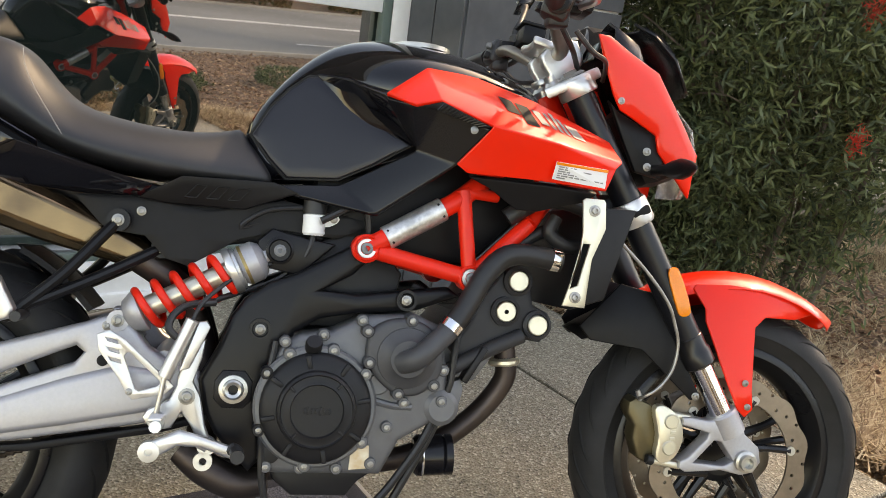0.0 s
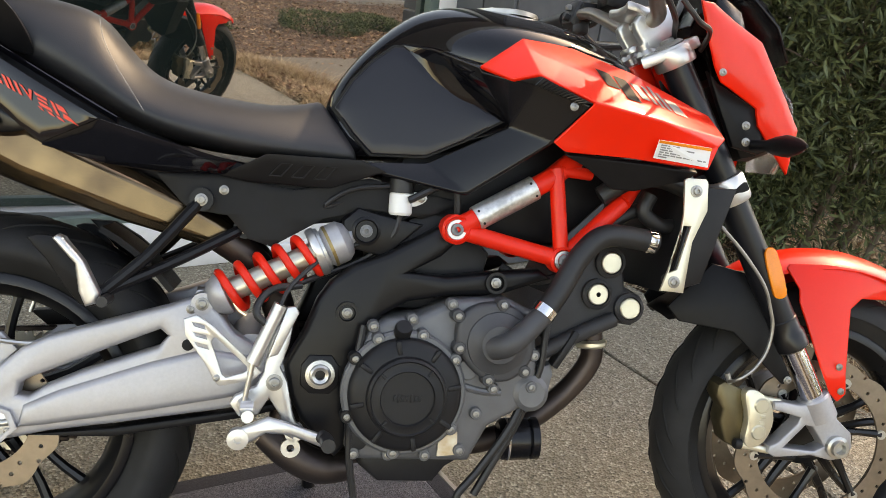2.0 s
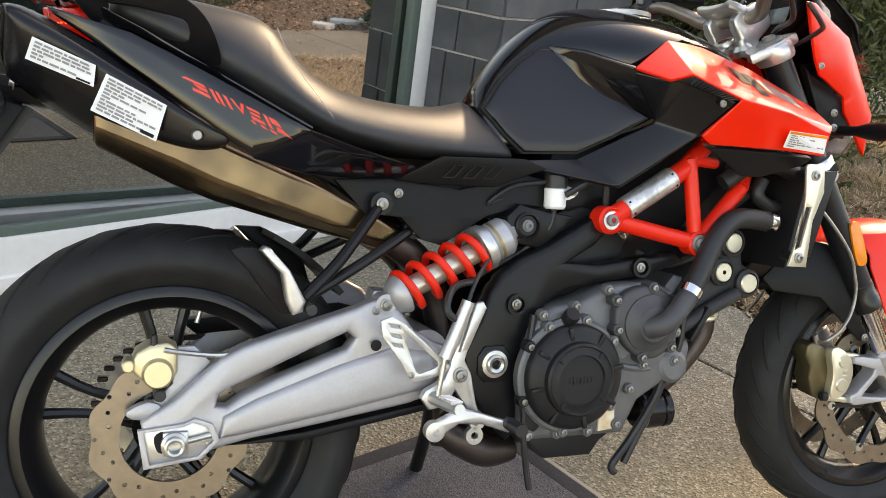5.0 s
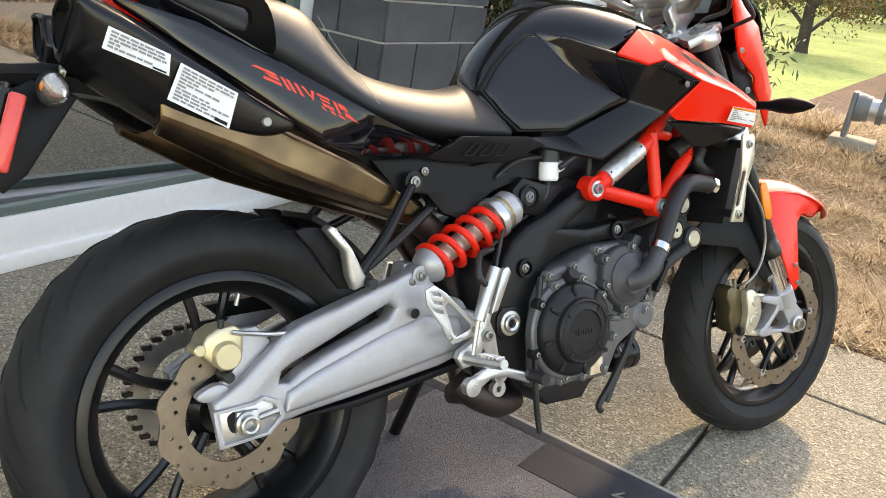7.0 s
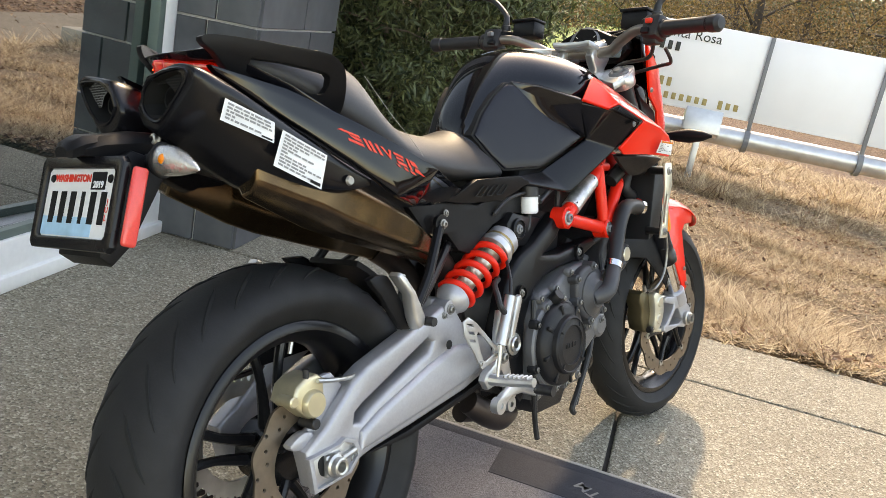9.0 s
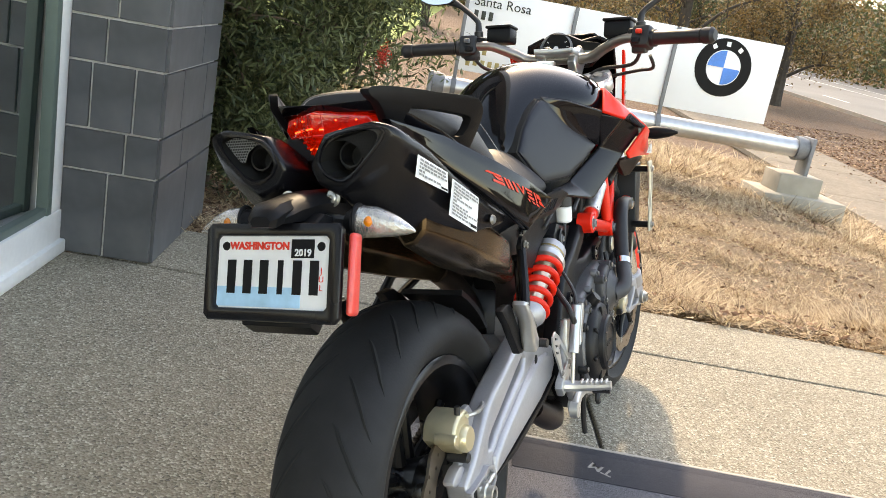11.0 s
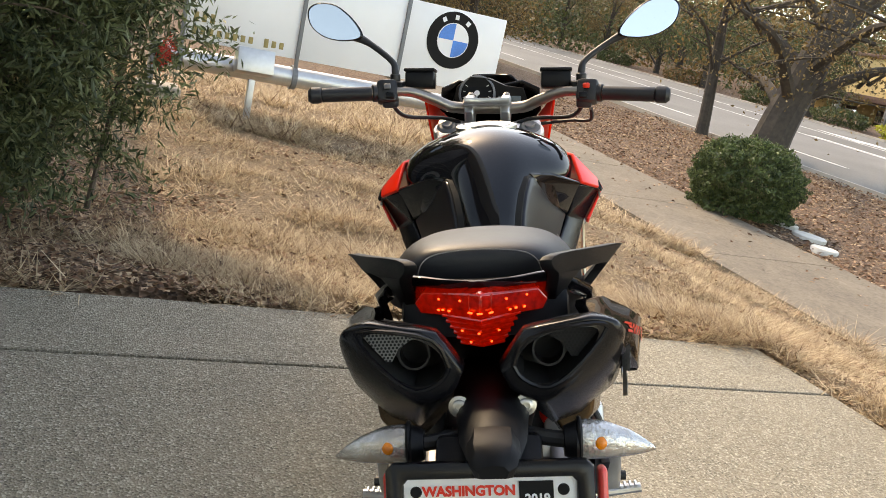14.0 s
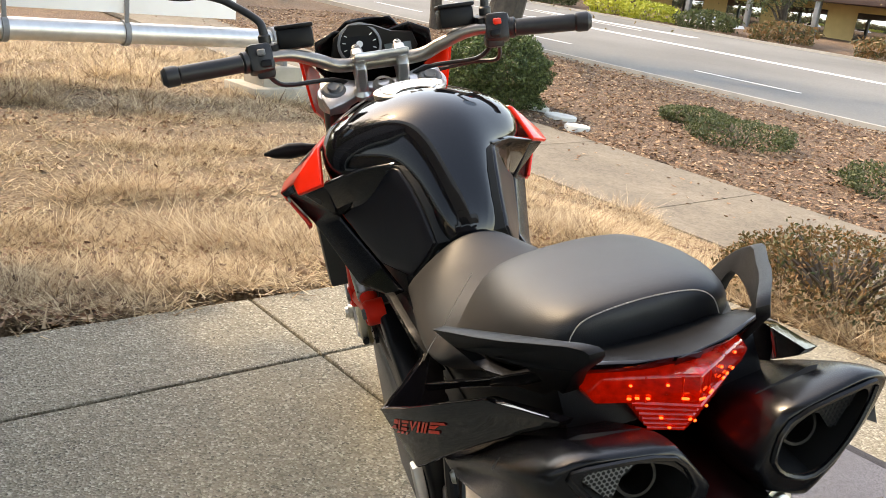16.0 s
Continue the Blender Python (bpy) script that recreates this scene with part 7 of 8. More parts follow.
LAMP_LOW = [
    lamp_ring([(-0.176, 0, 0.922), (-0.146, 0.04, 0.914), (-0.09, 0.046, 0.914)]),
    lamp_ring([(-0.162, 0, 0.9), (-0.138, 0.034, 0.896), (-0.085, 0.038, 0.896)]),
    lamp_ring([(-0.145, 0, 0.876), (-0.128, 0.024, 0.874), (-0.08, 0.026, 0.874)]),
]
lamp = part("tail_lamp", loft(LAMP_UP), M_LAMP, bike, "red faceted tail lamp with a weak added glow", 20)
low_lens = part("lower_lens", loft(LAMP_LOW), M_LAMP, lamp, "ribbed lower red lens", 20)
for ob in (lamp, low_lens):
    b = ob.modifiers.new("round", "BEVEL")
    b.width, b.segments, b.limit_method = 0.002, 2, "ANGLE"
for j, (w, u, half, fall) in enumerate(((0.916, -0.178, 0.044, 0.75), (0.908, -0.171, 0.04, 0.72), (0.9, -0.165, 0.036, 0.7), (0.892, -0.159, 0.032, 0.7), (0.884, -0.153, 0.029, 0.7), (0.877, -0.148, 0.025, 0.7))):
    part("lens_rib", tube([(u + half * fall, LC - half, w), (u, LC, w + 0.0015), (u + half * fall, LC + half, w)], 0.0022, 6, smooth=False), M_LAMP, low_lens)
for v in (-0.06, -0.036, -0.012, 0.012, 0.036, 0.06):
    part("lens_rib", tube([(-0.184 + abs(v) * 0.74, LC + v, 0.949 - abs(v) * 0.1), (-0.179 + abs(v) * 0.74, LC + v, 0.922 - abs(v) * 0.1)], 0.0014, 5, smooth=False), M_LAMP, lamp)
rl = random.Random(5)
# Small glowing blocks stand in for glints and streaks in the lens.
for w, u, vs_, wide in ((0.9275, -0.1835, (-0.012, 0.0, 0.011), 0.0062), (0.9285, -0.183, (-0.048, -0.041, -0.034, 0.036, 0.043, 0.05), 0.0036), (0.942, -0.1845, (-0.052, -0.03, 0.022, 0.047), 0.0026), (0.9, -0.168, (-0.018, 0.004, 0.021), 0.003), (0.884, -0.157, (-0.01, 0.013), 0.003)):
    for v in vs_:
        v += rl.uniform(-0.0015, 0.0015)
        part("diode", box((u + abs(v) * 0.72 - 0.0006, LC + v, w - abs(v) * 0.1 + rl.uniform(-0.0008, 0.0008)), (0.002, wide, 0.0022), 0.0006, pose(0, 0, 0, 0, 0, -36 if v > 0.006 else (36 if v < -0.006 else 0)), 1), M_GLINT, lamp, "small glowing block standing in for a lens glint")

# number plate carrier
carrier = part("plate_carrier", loft([sym(u, [(0, w + h), (a * 0.7, w + h * 0.8), (a, w), (a * 0.8, w - h), (0.004, w - h)]) for u, w, a, h in ((-0.05, 0.8, 0.05, 0.03), (-0.15, 0.82, 0.045, 0.022), (-0.24, 0.83, 0.038, 0.018), (-0.29, 0.828, 0.034, 0.015), (-0.315, 0.822, 0.026, 0.008))]), M_PLASTIC, bike, "black number plate carrier arm", 50)
part("plate_lamp", loft([sym(u, [(0, w + h), (a * 0.7, w + h * 0.8), (a, w), (a * 0.8, w - h), (0.004, w - h)]) for u, w, a, h in ((-0.285, 0.834, 0.026, 0.01), (-0.315, 0.829, 0.027, 0.014), (-0.33, 0.823, 0.023, 0.012), (-0.336, 0.82, 0.015, 0.007))]), M_PLASTIC, carrier, "smoked plate lamp housing")
PL = frame_m((-0.312, 0.005, 0.75), (0, -1, 0), (0.27, 0, 1))
plate_ob = part("number_plate", join(box((0, 0, 0.002), (0.178, 0.102, 0.002), 0.0)), M_STICKER, bike, "white and pale blue number plate", 0, PL)
ring = [(x * 0.104, y * 0.064) for x, y in ((-0.93, -1), (0.93, -1), (1, -0.88), (1, 0.88), (0.93, 1), (-0.93, 1), (-1, 0.88), (-1, -0.88))]
hole = [(x * 0.086, y * 0.047) for x, y in ((-0.95, -1), (0.95, -1), (1, -0.9), (1, 0.9), (0.95, 1), (-0.95, 1), (-1, 0.9), (-1, -0.9))]
bm = plate(ring, -0.006, 0.006, [hole], 0.003)
bmesh.ops.transform(bm, matrix=pose(0, 0, 0.002, -90), verts=bm.verts)
part("plate_frame", bm, M_SATIN, plate_ob, "black plastic plate frame", xf=PL)
part("backing", box((0, 0, -0.006), (0.19, 0.115, 0.008), 0.002), M_PLASTIC, plate_ob, xf=PL)
part("blue_tint", box((-0.02, -0.032, 0.0034), (0.13, 0.026, 0.0006), 0.0), material("pale_blue_print", (0.35, 0.6, 0.78), 0.5, vary=0.25, scale=30), plate_ob, "pale blue printed hills", 0, PL)
for k in range(6):
    part("plate_bar", box((-0.063 + 0.0255 * k, -0.006, 0.0038), (0.013 if k != 3 else 0.008, 0.044, 0.0012), 0.0), M_DECAL_BLK, plate_ob, "plain dark character bar", 0, PL)
lettering("lettering", "WASHINGTON", 0.0135, PL @ Matrix.Translation((-0.021, 0.034, 0.0036)), M_DECAL_RED, plate_ob, 0.0004, bold=0.0006)
part("date_sticker", box((0.046, 0.031, 0.0038), (0.034, 0.024, 0.001), 0.0), M_DECAL_BLK, plate_ob, "black year sticker", 0, PL)
lettering("lettering", "2019", 0.0125, PL @ Matrix.Translation((0.047, 0.0255, 0.0046)), M_STICKER, plate_ob, 0.0003, bold=0.0004)
lettering("lettering", "J\nU\nL", 0.011, PL @ Matrix.Translation((0.075, -0.008, 0.0036)), M_DECAL_RED, plate_ob, 0.0003)
for x in (-0.074, 0.073):
    part("screw", spin([(0, 0.004), (0.005, 0.004), (0.006, 0.002)], 14, PL @ Vector((x, 0.034, 0.001)), PL.to_3x3() @ Vector((0, 0, 1))), M_DECAL_BLK, plate_ob)
for s in (-1, 1):
    part("side_reflector", box((-0.3, s * 0.108, 0.747), (0.022, 0.01, 0.105), 0.009, pose(0, 0, 0, 0, 15, 0), 3), M_REDREF, carrier, "long red side reflector")
    ind = part("rear_indicator", loft([[(-0.243 + a * math.cos(t) * 0.75, s * v, 0.804 + dz + a * math.sin(t) * (1.0 if math.sin(t) > 0 else 0.85)) for t in [k * math.pi / 8 for k in range(16)]] for v, a, dz in ((0.088, 0.022, 0), (0.096, 0.0235, 0), (0.118, 0.022, -0.001), (0.14, 0.0165, -0.004), (0.158, 0.009, -0.008), (0.17, 0.002, -0.011))]), M_FACET, bike, "clear pointed rear indicator with amber bulb", 60)
    part("bulb", spin([(0, 0.003), (0.004, 0.0025), (0.007, 0.0)], 12, (-0.2585, s * 0.112, 0.808), (-1, s * 0.25, 0.2)), M_ORANGE, ind, "amber bulb behind the lens")
    part("lens_rim", tube([(-0.243 + 0.0245 * 0.75 * math.cos(t), s * 0.09, 0.804 + 0.0245 * math.sin(t) * (1.0 if math.sin(t) > 0 else 0.85)) for t in [k * math.pi / 10 for k in range(21)]], 0.0026, 6, smooth=False), M_PLASTIC, ind, "black lens rim")
    part("indicator_back", spin([(0, -0.012), (0.016, -0.012), (0.021, 0.0), (0.02, 0.004), (0, 0.004)], 16, (-0.243, s * 0.086, 0.804), (0, s, 0)), M_PLASTIC, ind)
    part("indicator_stem", tube([(-0.22, s * 0.02, 0.808), (-0.235, s * 0.05, 0.806), (-0.243, s * 0.085, 0.804)], 0.009, 10), M_HOSE, ind)
    bolt((-0.215, s * 0.036, 0.834), carrier, 0.011, (-1, 0, 0.2), mat=M_STEEL)
part("lower_carrier", plate([(-0.3, 0.8), (-0.26, 0.82), (-0.2, 0.8), (-0.27, 0.69), (-0.3, 0.665), (-0.32, 0.68), (-0.31, 0.74)], -0.05, 0.06, (), 0.006), M_PLASTIC, carrier)
part("inner_fender", loft([[(0.335 * math.cos(a) + 0.0, v, 0.315 + 0.335 * math.sin(a)) for v in (-0.06, -0.03, 0.03, 0.06)] + [(0.345 * math.cos(a), v, 0.315 + 0.345 * math.sin(a)) for v in (0.06, 0.03, -0.03, -0.06)] for a in [radians(d) for d in range(38, 66, 5)]]), M_PLASTIC, bike, "black hugger ahead of the rear tyre")
part("hugger_tip", plate([(0.112, 0.624), (0.155, 0.623), (0.195, 0.6), (0.228, 0.573), (0.241, 0.528), (0.191, 0.546), (0.142, 0.593)], 0.075, 0.095, (), 0.004), M_PLASTIC, bike, "black hugger tip")

# ---- shock absorber ----
SA_, SB_ = Vector((0.322, -0.118, 0.517)), Vector((0.567, -0.112, 0.646))
sd = (SB_ - SA_).normalized()
at_s = lambda f: SA_ + (SB_ - SA_) * f
shock = part("shock_absorber", tube([at_s(0.1), at_s(0.74)], 0.0185, 20, smooth=False), M_NICKEL, bike, "rear shock with nickel body and red spring")
part("rod", tube([at_s(0.0), at_s(0.4)], 0.007, 12, smooth=False), M_CHROME, shock)
e1 = sd.orthogonal().normalized()
e2 = sd.cross(e1)
coil = []
for k in range(97):
    f = k / 96
    a = 2 * math.pi * 4.7 * f
    coil.append(at_s(0.13 + 0.55 * f) + 0.033 * (math.cos(a) * e1 + math.sin(a) * e2))
part("spring", tube(coil, 0.0068, 10, smooth=False), M_RED_MATTE, shock, "red coil spring", 80)
part("lower_cup", spin([(0.012, -0.012), (0.026, -0.004), (0.034, 0.012), (0.034, 0.018), (0.03, 0.02), (0, 0.02)], 28, at_s(0.07), sd), M_SILVER, shock, "pale lower spring cup")
part("adjuster_ring", spin([(0.0, 0.0), (0.038, 0.0), (0.04, 0.003), (0.04, 0.012), (0.036, 0.014), (0.036, 0.018), (0.03, 0.02), (0, 0.02)], 24, at_s(0.675), sd), M_ALU, shock, "silver preload ring")
part("upper_body", spin([(0.02, 0), (0.024, 0.0), (0.028, 0.01), (0.034, 0.016), (0.034, 0.04), (0.026, 0.05), (0.016, 0.054), (0, 0.054)], 28, at_s(0.71), sd), M_SILVER, shock, "silver upper body")
part("upper_clevis", tube([at_s(0.87), at_s(0.97)], [0.017, 0.013], 12, smooth=False), M_SILVER, shock)
part("boss", spin([(0.017, -0.004), (0.023, -0.004), (0.023, 0.004), (0.019, 0.006), (0.017, 0.003)], 28, SB_ + Vector((0, -0.014, 0)), (0, -1, 0), True), M_FRAME, shock, "black boss round the upper eye")
part("brass_band", spin([(0.031, 0.0), (0.0345, 0.001), (0.0345, 0.006), (0.031, 0.007)], 28, at_s(0.765), sd), material("aged_brass", (0.32, 0.23, 0.1), 0.4, metal=0.8), shock, "brass coloured band")
for p in (SA_, SB_):
    part("eye", spin([(0.008, -0.016), (0.017, -0.016), (0.017, 0.016), (0.008, 0.016)], 24, p, (0, 1, 0), True), M_FRAME if p is SB_ else M_SILVER, shock, "cast mounting eye")
    bolt(p + Vector((0, -0.016, 0)), shock, 0.0095, mat=M_GREYBAND if p is SB_ else None)
part("lower_clevis", plate([(0.3, 0.5), (0.31, 0.535), (0.335, 0.535), (0.36, 0.49), (0.34, 0.47)], -0.1, -0.06, (), 0.004), M_SILVER, shock)

# ---- footrest, brake pedal, heel shield ----
HG = [(0.434, 0.5), (0.461, 0.496), (0.457, 0.467), (0.446, 0.43), (0.458, 0.408), (0.469, 0.359), (0.48, 0.333), (0.472, 0.318), (0.458, 0.325), (0.45, 0.355), (0.431, 0.382), (0.417, 0.356), (0.388, 0.352), (0.373, 0.372), (0.38, 0.384), (0.411, 0.4), (0.421, 0.423), (0.424, 0.46)]
for s in (-1, 1):
    hg = part("footrest_hanger", plate(HG, s * 0.155, s * 0.172, (), 0.004), M_ALU, bike, "cast aluminium footrest hanger", 45)
    SH = [(0.3, 0.5), (0.318, 0.507), (0.341, 0.493), (0.418, 0.424), (0.405, 0.411), (0.357, 0.401), (0.35, 0.408), (0.334, 0.435), (0.304, 0.475)]
    holes = [[(0.341, 0.468), (0.345, 0.474), (0.35, 0.473), (0.396, 0.432), (0.397, 0.426), (0.391, 0.422), (0.366, 0.414), (0.36, 0.418)]] + [[(a, b), (a + 0.018, b - 0.004), (a + 0.02, b - 0.01), (a + 0.004, b - 0.006)] for a, b in ((0.312, 0.496), (0.315, 0.481), (0.318, 0.466))]
    sh = part("heel_shield", plate(SH, s * 0.176, s * 0.18, holes, 0.0008), M_ALU, hg, "pierced aluminium heel shield", 40)
    for u, w in ((0.352, 0.413), (0.402, 0.422)):
        bolt((u, s * 0.18, w), sh, 0.005, (0, s, 0))
    bolt((0.438, s * 0.172, 0.407), hg, 0.012, (0, s, 0))
    peg = part("footrest", tube([(0.395, s * 0.17, 0.372), (0.4, s * 0.2, 0.372), (0.402, s * 0.265, 0.378)], [0.012, 0.011, 0.009], 10), M_ALU, hg, "serrated aluminium footrest")
    for k in range(6):
        part("peg_tooth", box((0.4, s * (0.205 + 0.01 * k), 0.383 + 0.0008 * k), (0.02, 0.005, 0.005), 0.001, segs=1), M_ALU, peg)
    for u, w in ((0.473, 0.329), (0.469, 0.304)):
        part("spacer", spin([(0.006, 0), (0.015, 0), (0.015, 0.012), (0.006, 0.012)], 20, (u, s * 0.158, w), (0, s, 0)), M_ALU, hg)
ped = part("brake_pedal", plate([(0.374, 0.326), (0.386, 0.339), (0.432, 0.359), (0.465, 0.35), (0.513, 0.334), (0.527, 0.324), (0.517, 0.313), (0.466, 0.332), (0.43, 0.334), (0.409, 0.321), (0.388, 0.313)], -0.198, -0.184, (), 0.005, segs=3), M_ALU, bike, "cast aluminium brake pedal", 45)
part("pedal_pivot", spin([(0.006, 0), (0.016, 0), (0.016, 0.016), (0.006, 0.017), (0.004, 0.008)], 22, (0.389, -0.184, 0.325), (0, -1, 0)), M_ALU, ped)
part("toe_pad", tube([(0.512, -0.19, 0.33), (0.52, -0.2, 0.328), (0.522, -0.235, 0.328)], 0.011, 12), M_HOSE, ped, "black rubber toe pad")
mc = part("brake_cylinder", tube([(0.404, -0.19, 0.44), (0.428, -0.19, 0.5), (0.44, -0.19, 0.53)], 0.011, 14, smooth=False), M_ALU, bike, "rear brake master cylinder")
part("guard_plate", plate([(0.425, 0.45), (0.44, 0.455), (0.468, 0.52), (0.462, 0.53), (0.45, 0.528)], -0.2, -0.188, (), 0.003), M_ALU, mc)
part("inlet", tube([(0.42, -0.19, 0.5), (0.405, -0.19, 0.515), (0.41, -0.18, 0.535), (0.43, -0.16, 0.55), (0.47, -0.14, 0.555)], 0.006, 10), M_HOSE, mc, "black rubber inlet hose")
part("line", tube([(0.44, -0.19, 0.53), (0.455, -0.18, 0.56), (0.5, -0.14, 0.6), (0.53, -0.13, 0.615), (0.56, -0.12, 0.625)], 0.0035, 8), M_HOSE, mc)
part("pushrod", rod((0.404, -0.19, 0.44), (0.395, -0.188, 0.38), 0.004), M_STEEL, mc)
res = part("fluid_reservoir", spin([(0.016, 0), (0.019, 0.004), (0.019, 0.034), (0.017, 0.036)], 20, (0.62, -0.12, 0.675), (0, 0, 1)), M_WHITE, bike, "small white fluid reservoir with black cap")
part("cap", spin([(0.019, 0.0), (0.02, 0.0), (0.02, 0.022), (0.017, 0.026), (0, 0.026)], 20, (0.62, -0.12, 0.711), (0, 0, 1)), M_HOSE, res, "black screw cap")
part("tab", plate(rounded([(0.632, 0.712, 0), (0.655, 0.712, 0), (0.662, 0.705, 0), (0.655, 0.696, 0), (0.636, 0.69, 0)], n=2), -0.125, -0.119, (), 0.001), M_WHITE, res)
bolt((0.652, -0.125, 0.704), res, 0.006)
part("res_hose", tube([(0.62, -0.12, 0.675), (0.61, -0.12, 0.64), (0.57, -0.1, 0.6), (0.5, -0.12, 0.57), (0.45, -0.15, 0.552)], 0.005, 8), M_HOSE, res)

# side stand, drain hoses and looms
stand = part("side_stand", tube([(0.5, 0.12, 0.28), (0.52, 0.2, 0.19), (0.53, 0.29, 0.075)], 0.014, 12), M_FRAME, bike, "black side stand, folded out")
part("foot", box((0.53, 0.295, 0.072), (0.09, 0.05, 0.012), 0.004, pose(0, 0, 0, 15.2)), M_FRAME, stand)
for pts, r in (([(0.57, -0.16, 0.5), (0.558, -0.165, 0.4), (0.56, -0.165, 0.3), (0.57, -0.16, 0.24), (0.578, -0.16, 0.2)], 0.006), ([(0.86, -0.14, 0.43), (0.83, -0.15, 0.35), (0.78, -0.15, 0.27), (0.745, -0.15, 0.225), (0.752, -0.15, 0.21)], 0.007), ([(0.87, -0.13, 0.45), (0.845, -0.14, 0.36), (0.8, -0.14, 0.27), (0.775, -0.14, 0.222)], 0.007), ([(0.88, -0.15, 0.56), (0.87, -0.16, 0.5), (0.865, -0.16, 0.44), (0.85, -0.15, 0.39)], 0.006), ([(0.63, -0.14, 0.7), (0.7, -0.14, 0.73), (0.72, -0.13, 0.66), (0.78, -0.13, 0.65)], 0.006), ([(0.6, -0.12, 0.72), (0.54, -0.12, 0.71), (0.5, -0.11, 0.68), (0.56, -0.1, 0.7)], 0.004), ([(0.8, -0.1, 0.6), (0.85, -0.12, 0.58), (0.92, -0.13, 0.6)], 0.008)):
    part("drain_hose", tube(pts, r, 8), M_HOSE, bike, "thin black hose")

# radiator with its bright bracket
rad = part("radiator", plate([(1.06, 0.58), (1.12, 0.6), (1.17, 0.76), (1.1, 0.76)], -0.19, 0.19, (), 0.004), M_ENGINE_D, bike, "black radiator behind the front wheel")
part("bracket", plate([(1.051, 0.766), (1.056, 0.77), (1.088, 0.77), (1.092, 0.765), (1.095, 0.721), (1.074, 0.669), (1.067, 0.587), (1.027, 0.589), (1.051, 0.667), (1.055, 0.713)], -0.2355, -0.2295, [[(1.057, 0.694), (1.069, 0.694), (1.052, 0.624), (1.039, 0.618)]], 0.0015), M_NICKEL, rad, "bright slotted radiator bracket")
for u, w in ((1.072, 0.75), (1.048, 0.604)):
    part("standoff", rod((u + 0.012, -0.185, w), (u, -0.231, w), 0.009), M_ENGINE_D, rad)
    bolt((u, -0.2355, w), rad, 0.009)
for pts, r in (([(0.95, -0.14, 0.73), (1.0, -0.15, 0.765), (1.05, -0.155, 0.768), (1.1, -0.15, 0.755)], 0.017), ([(1.04, -0.14, 0.74), (1.03, -0.14, 0.71), (1.06, -0.14, 0.69), (1.09, -0.13, 0.69)], 0.013), ([(0.93, -0.12, 0.64), (1.0, -0.12, 0.7), (1.05, -0.12, 0.72)], 0.012)):
    part("radiator_hose", tube(pts, r, 12), M_HOSE, rad, "black rubber radiator hose")

# ---- front end, turned with the steering ----
fu = lambda w: 1.43 + (0.381 - w) * 0.58
for s in (-1, 1):
    v = s * 0.103
    fk = part("fork_leg", tube([(fu(1.0), v, 1.0), (fu(0.52), v, 0.52)], 0.0265, 22, smooth=False), M_FORK, bike, "upside-down fork leg, black outer tube", 60, STEER)
    part("stanchion", tube([(fu(0.54), v, 0.54), (fu(0.38), v, 0.38)], 0.0215, 22, smooth=False), M_CHROME, fk, "chromed stanchion", xf=STEER)
    part("dust_seal", spin([(0.0265, 0), (0.031, 0.004), (0.031, 0.03), (0.028, 0.035), (0.028, 0.06), (0.0265, 0.062)], 24, (fu(0.49), v, 0.49), (-0.502, 0, 0.865)), M_RIM, fk, xf=STEER)
    LEG = [(1.388, 0.388), (1.449, 0.4), (1.462, 0.366), (1.492, 0.342), (1.498, 0.314), (1.485, 0.294), (1.46, 0.288), (1.42, 0.296), (1.388, 0.293), (1.349, 0.29), (1.336, 0.297), (1.338, 0.31), (1.352, 0.317), (1.387, 0.355), (1.39, 0.366), (1.352, 0.375), (1.337, 0.378), (1.337, 0.392), (1.352, 0.393)]
    leg = part("axle_carrier", plate(LEG, s * 0.085, s * 0.122, [[(1.364, 0.308), (1.402, 0.352), (1.416, 0.35), (1.444, 0.314), (1.424, 0.304)]], 0.005, segs=3), M_SILVER, bike, "cast aluminium axle carrier", 45, STEER)
    part("stanchion_collar", spin([(0.0215, -0.03), (0.03, -0.03), (0.03, 0.012), (0.027, 0.016), (0.0215, 0.016)], 24, (fu(0.39), v, 0.39), (-0.502, 0, 0.865), True), M_SILVER, leg, xf=STEER)
    part("axle_nut", spin([(0.01, -0.004), (0.02, 0), (0.021, 0.01), (0.016, 0.012), (0.015, 0.02), (0.01, 0.02), (0.009, 0.008), (0, 0.008)], 24, (1.464, s * 0.122, 0.316), (0, s, 0)), M_STEEL, leg, "hollow front axle nut", xf=STEER)
    CAL = [(1.236, 0.392), (1.238, 0.412), (1.25, 0.42), (1.283, 0.408), (1.3, 0.395), (1.31, 0.35), (1.3, 0.306), (1.283, 0.297), (1.263, 0.306), (1.258, 0.32), (1.249, 0.345), (1.252, 0.368)]
    cp = part("front_caliper", plate(CAL, s * 0.05, s * 0.098, (), 0.005, segs=2), M_CALIPER, bike, "gold radial front brake caliper", 45, STEER)
    part("caliper_face", plate(rounded([(1.282, 0.403, 0), (1.3, 0.412, 0), (1.33, 0.394, 0), (1.341, 0.37, 0), (1.342, 0.345, 0), (1.33, 0.316, 0), (1.308, 0.303, 0), (1.291, 0.314, 0), (1.293, 0.356, 0)], n=3), s * 0.094, s * 0.116, (), 0.004), M_NICKEL, cp, "pale machined caliper face", xf=STEER)
    for k in range(5):
        part("cast_mark", box((1.3225 - 0.0015 * k, s * 0.1165, 0.374 - 0.0115 * k), (0.011, 0.002, 0.006), 0.0008, segs=1), M_NICKEL, cp, "small raised emblem bar", xf=STEER)
    for w in (0.383, 0.333):
        part("piston_lobe", spin([(0.0, 0.005), (0.012, 0.005), (0.016, 0.0)], 20, (1.316, s * 0.114, w), (0, s, 0)), M_NICKEL, cp, xf=STEER)
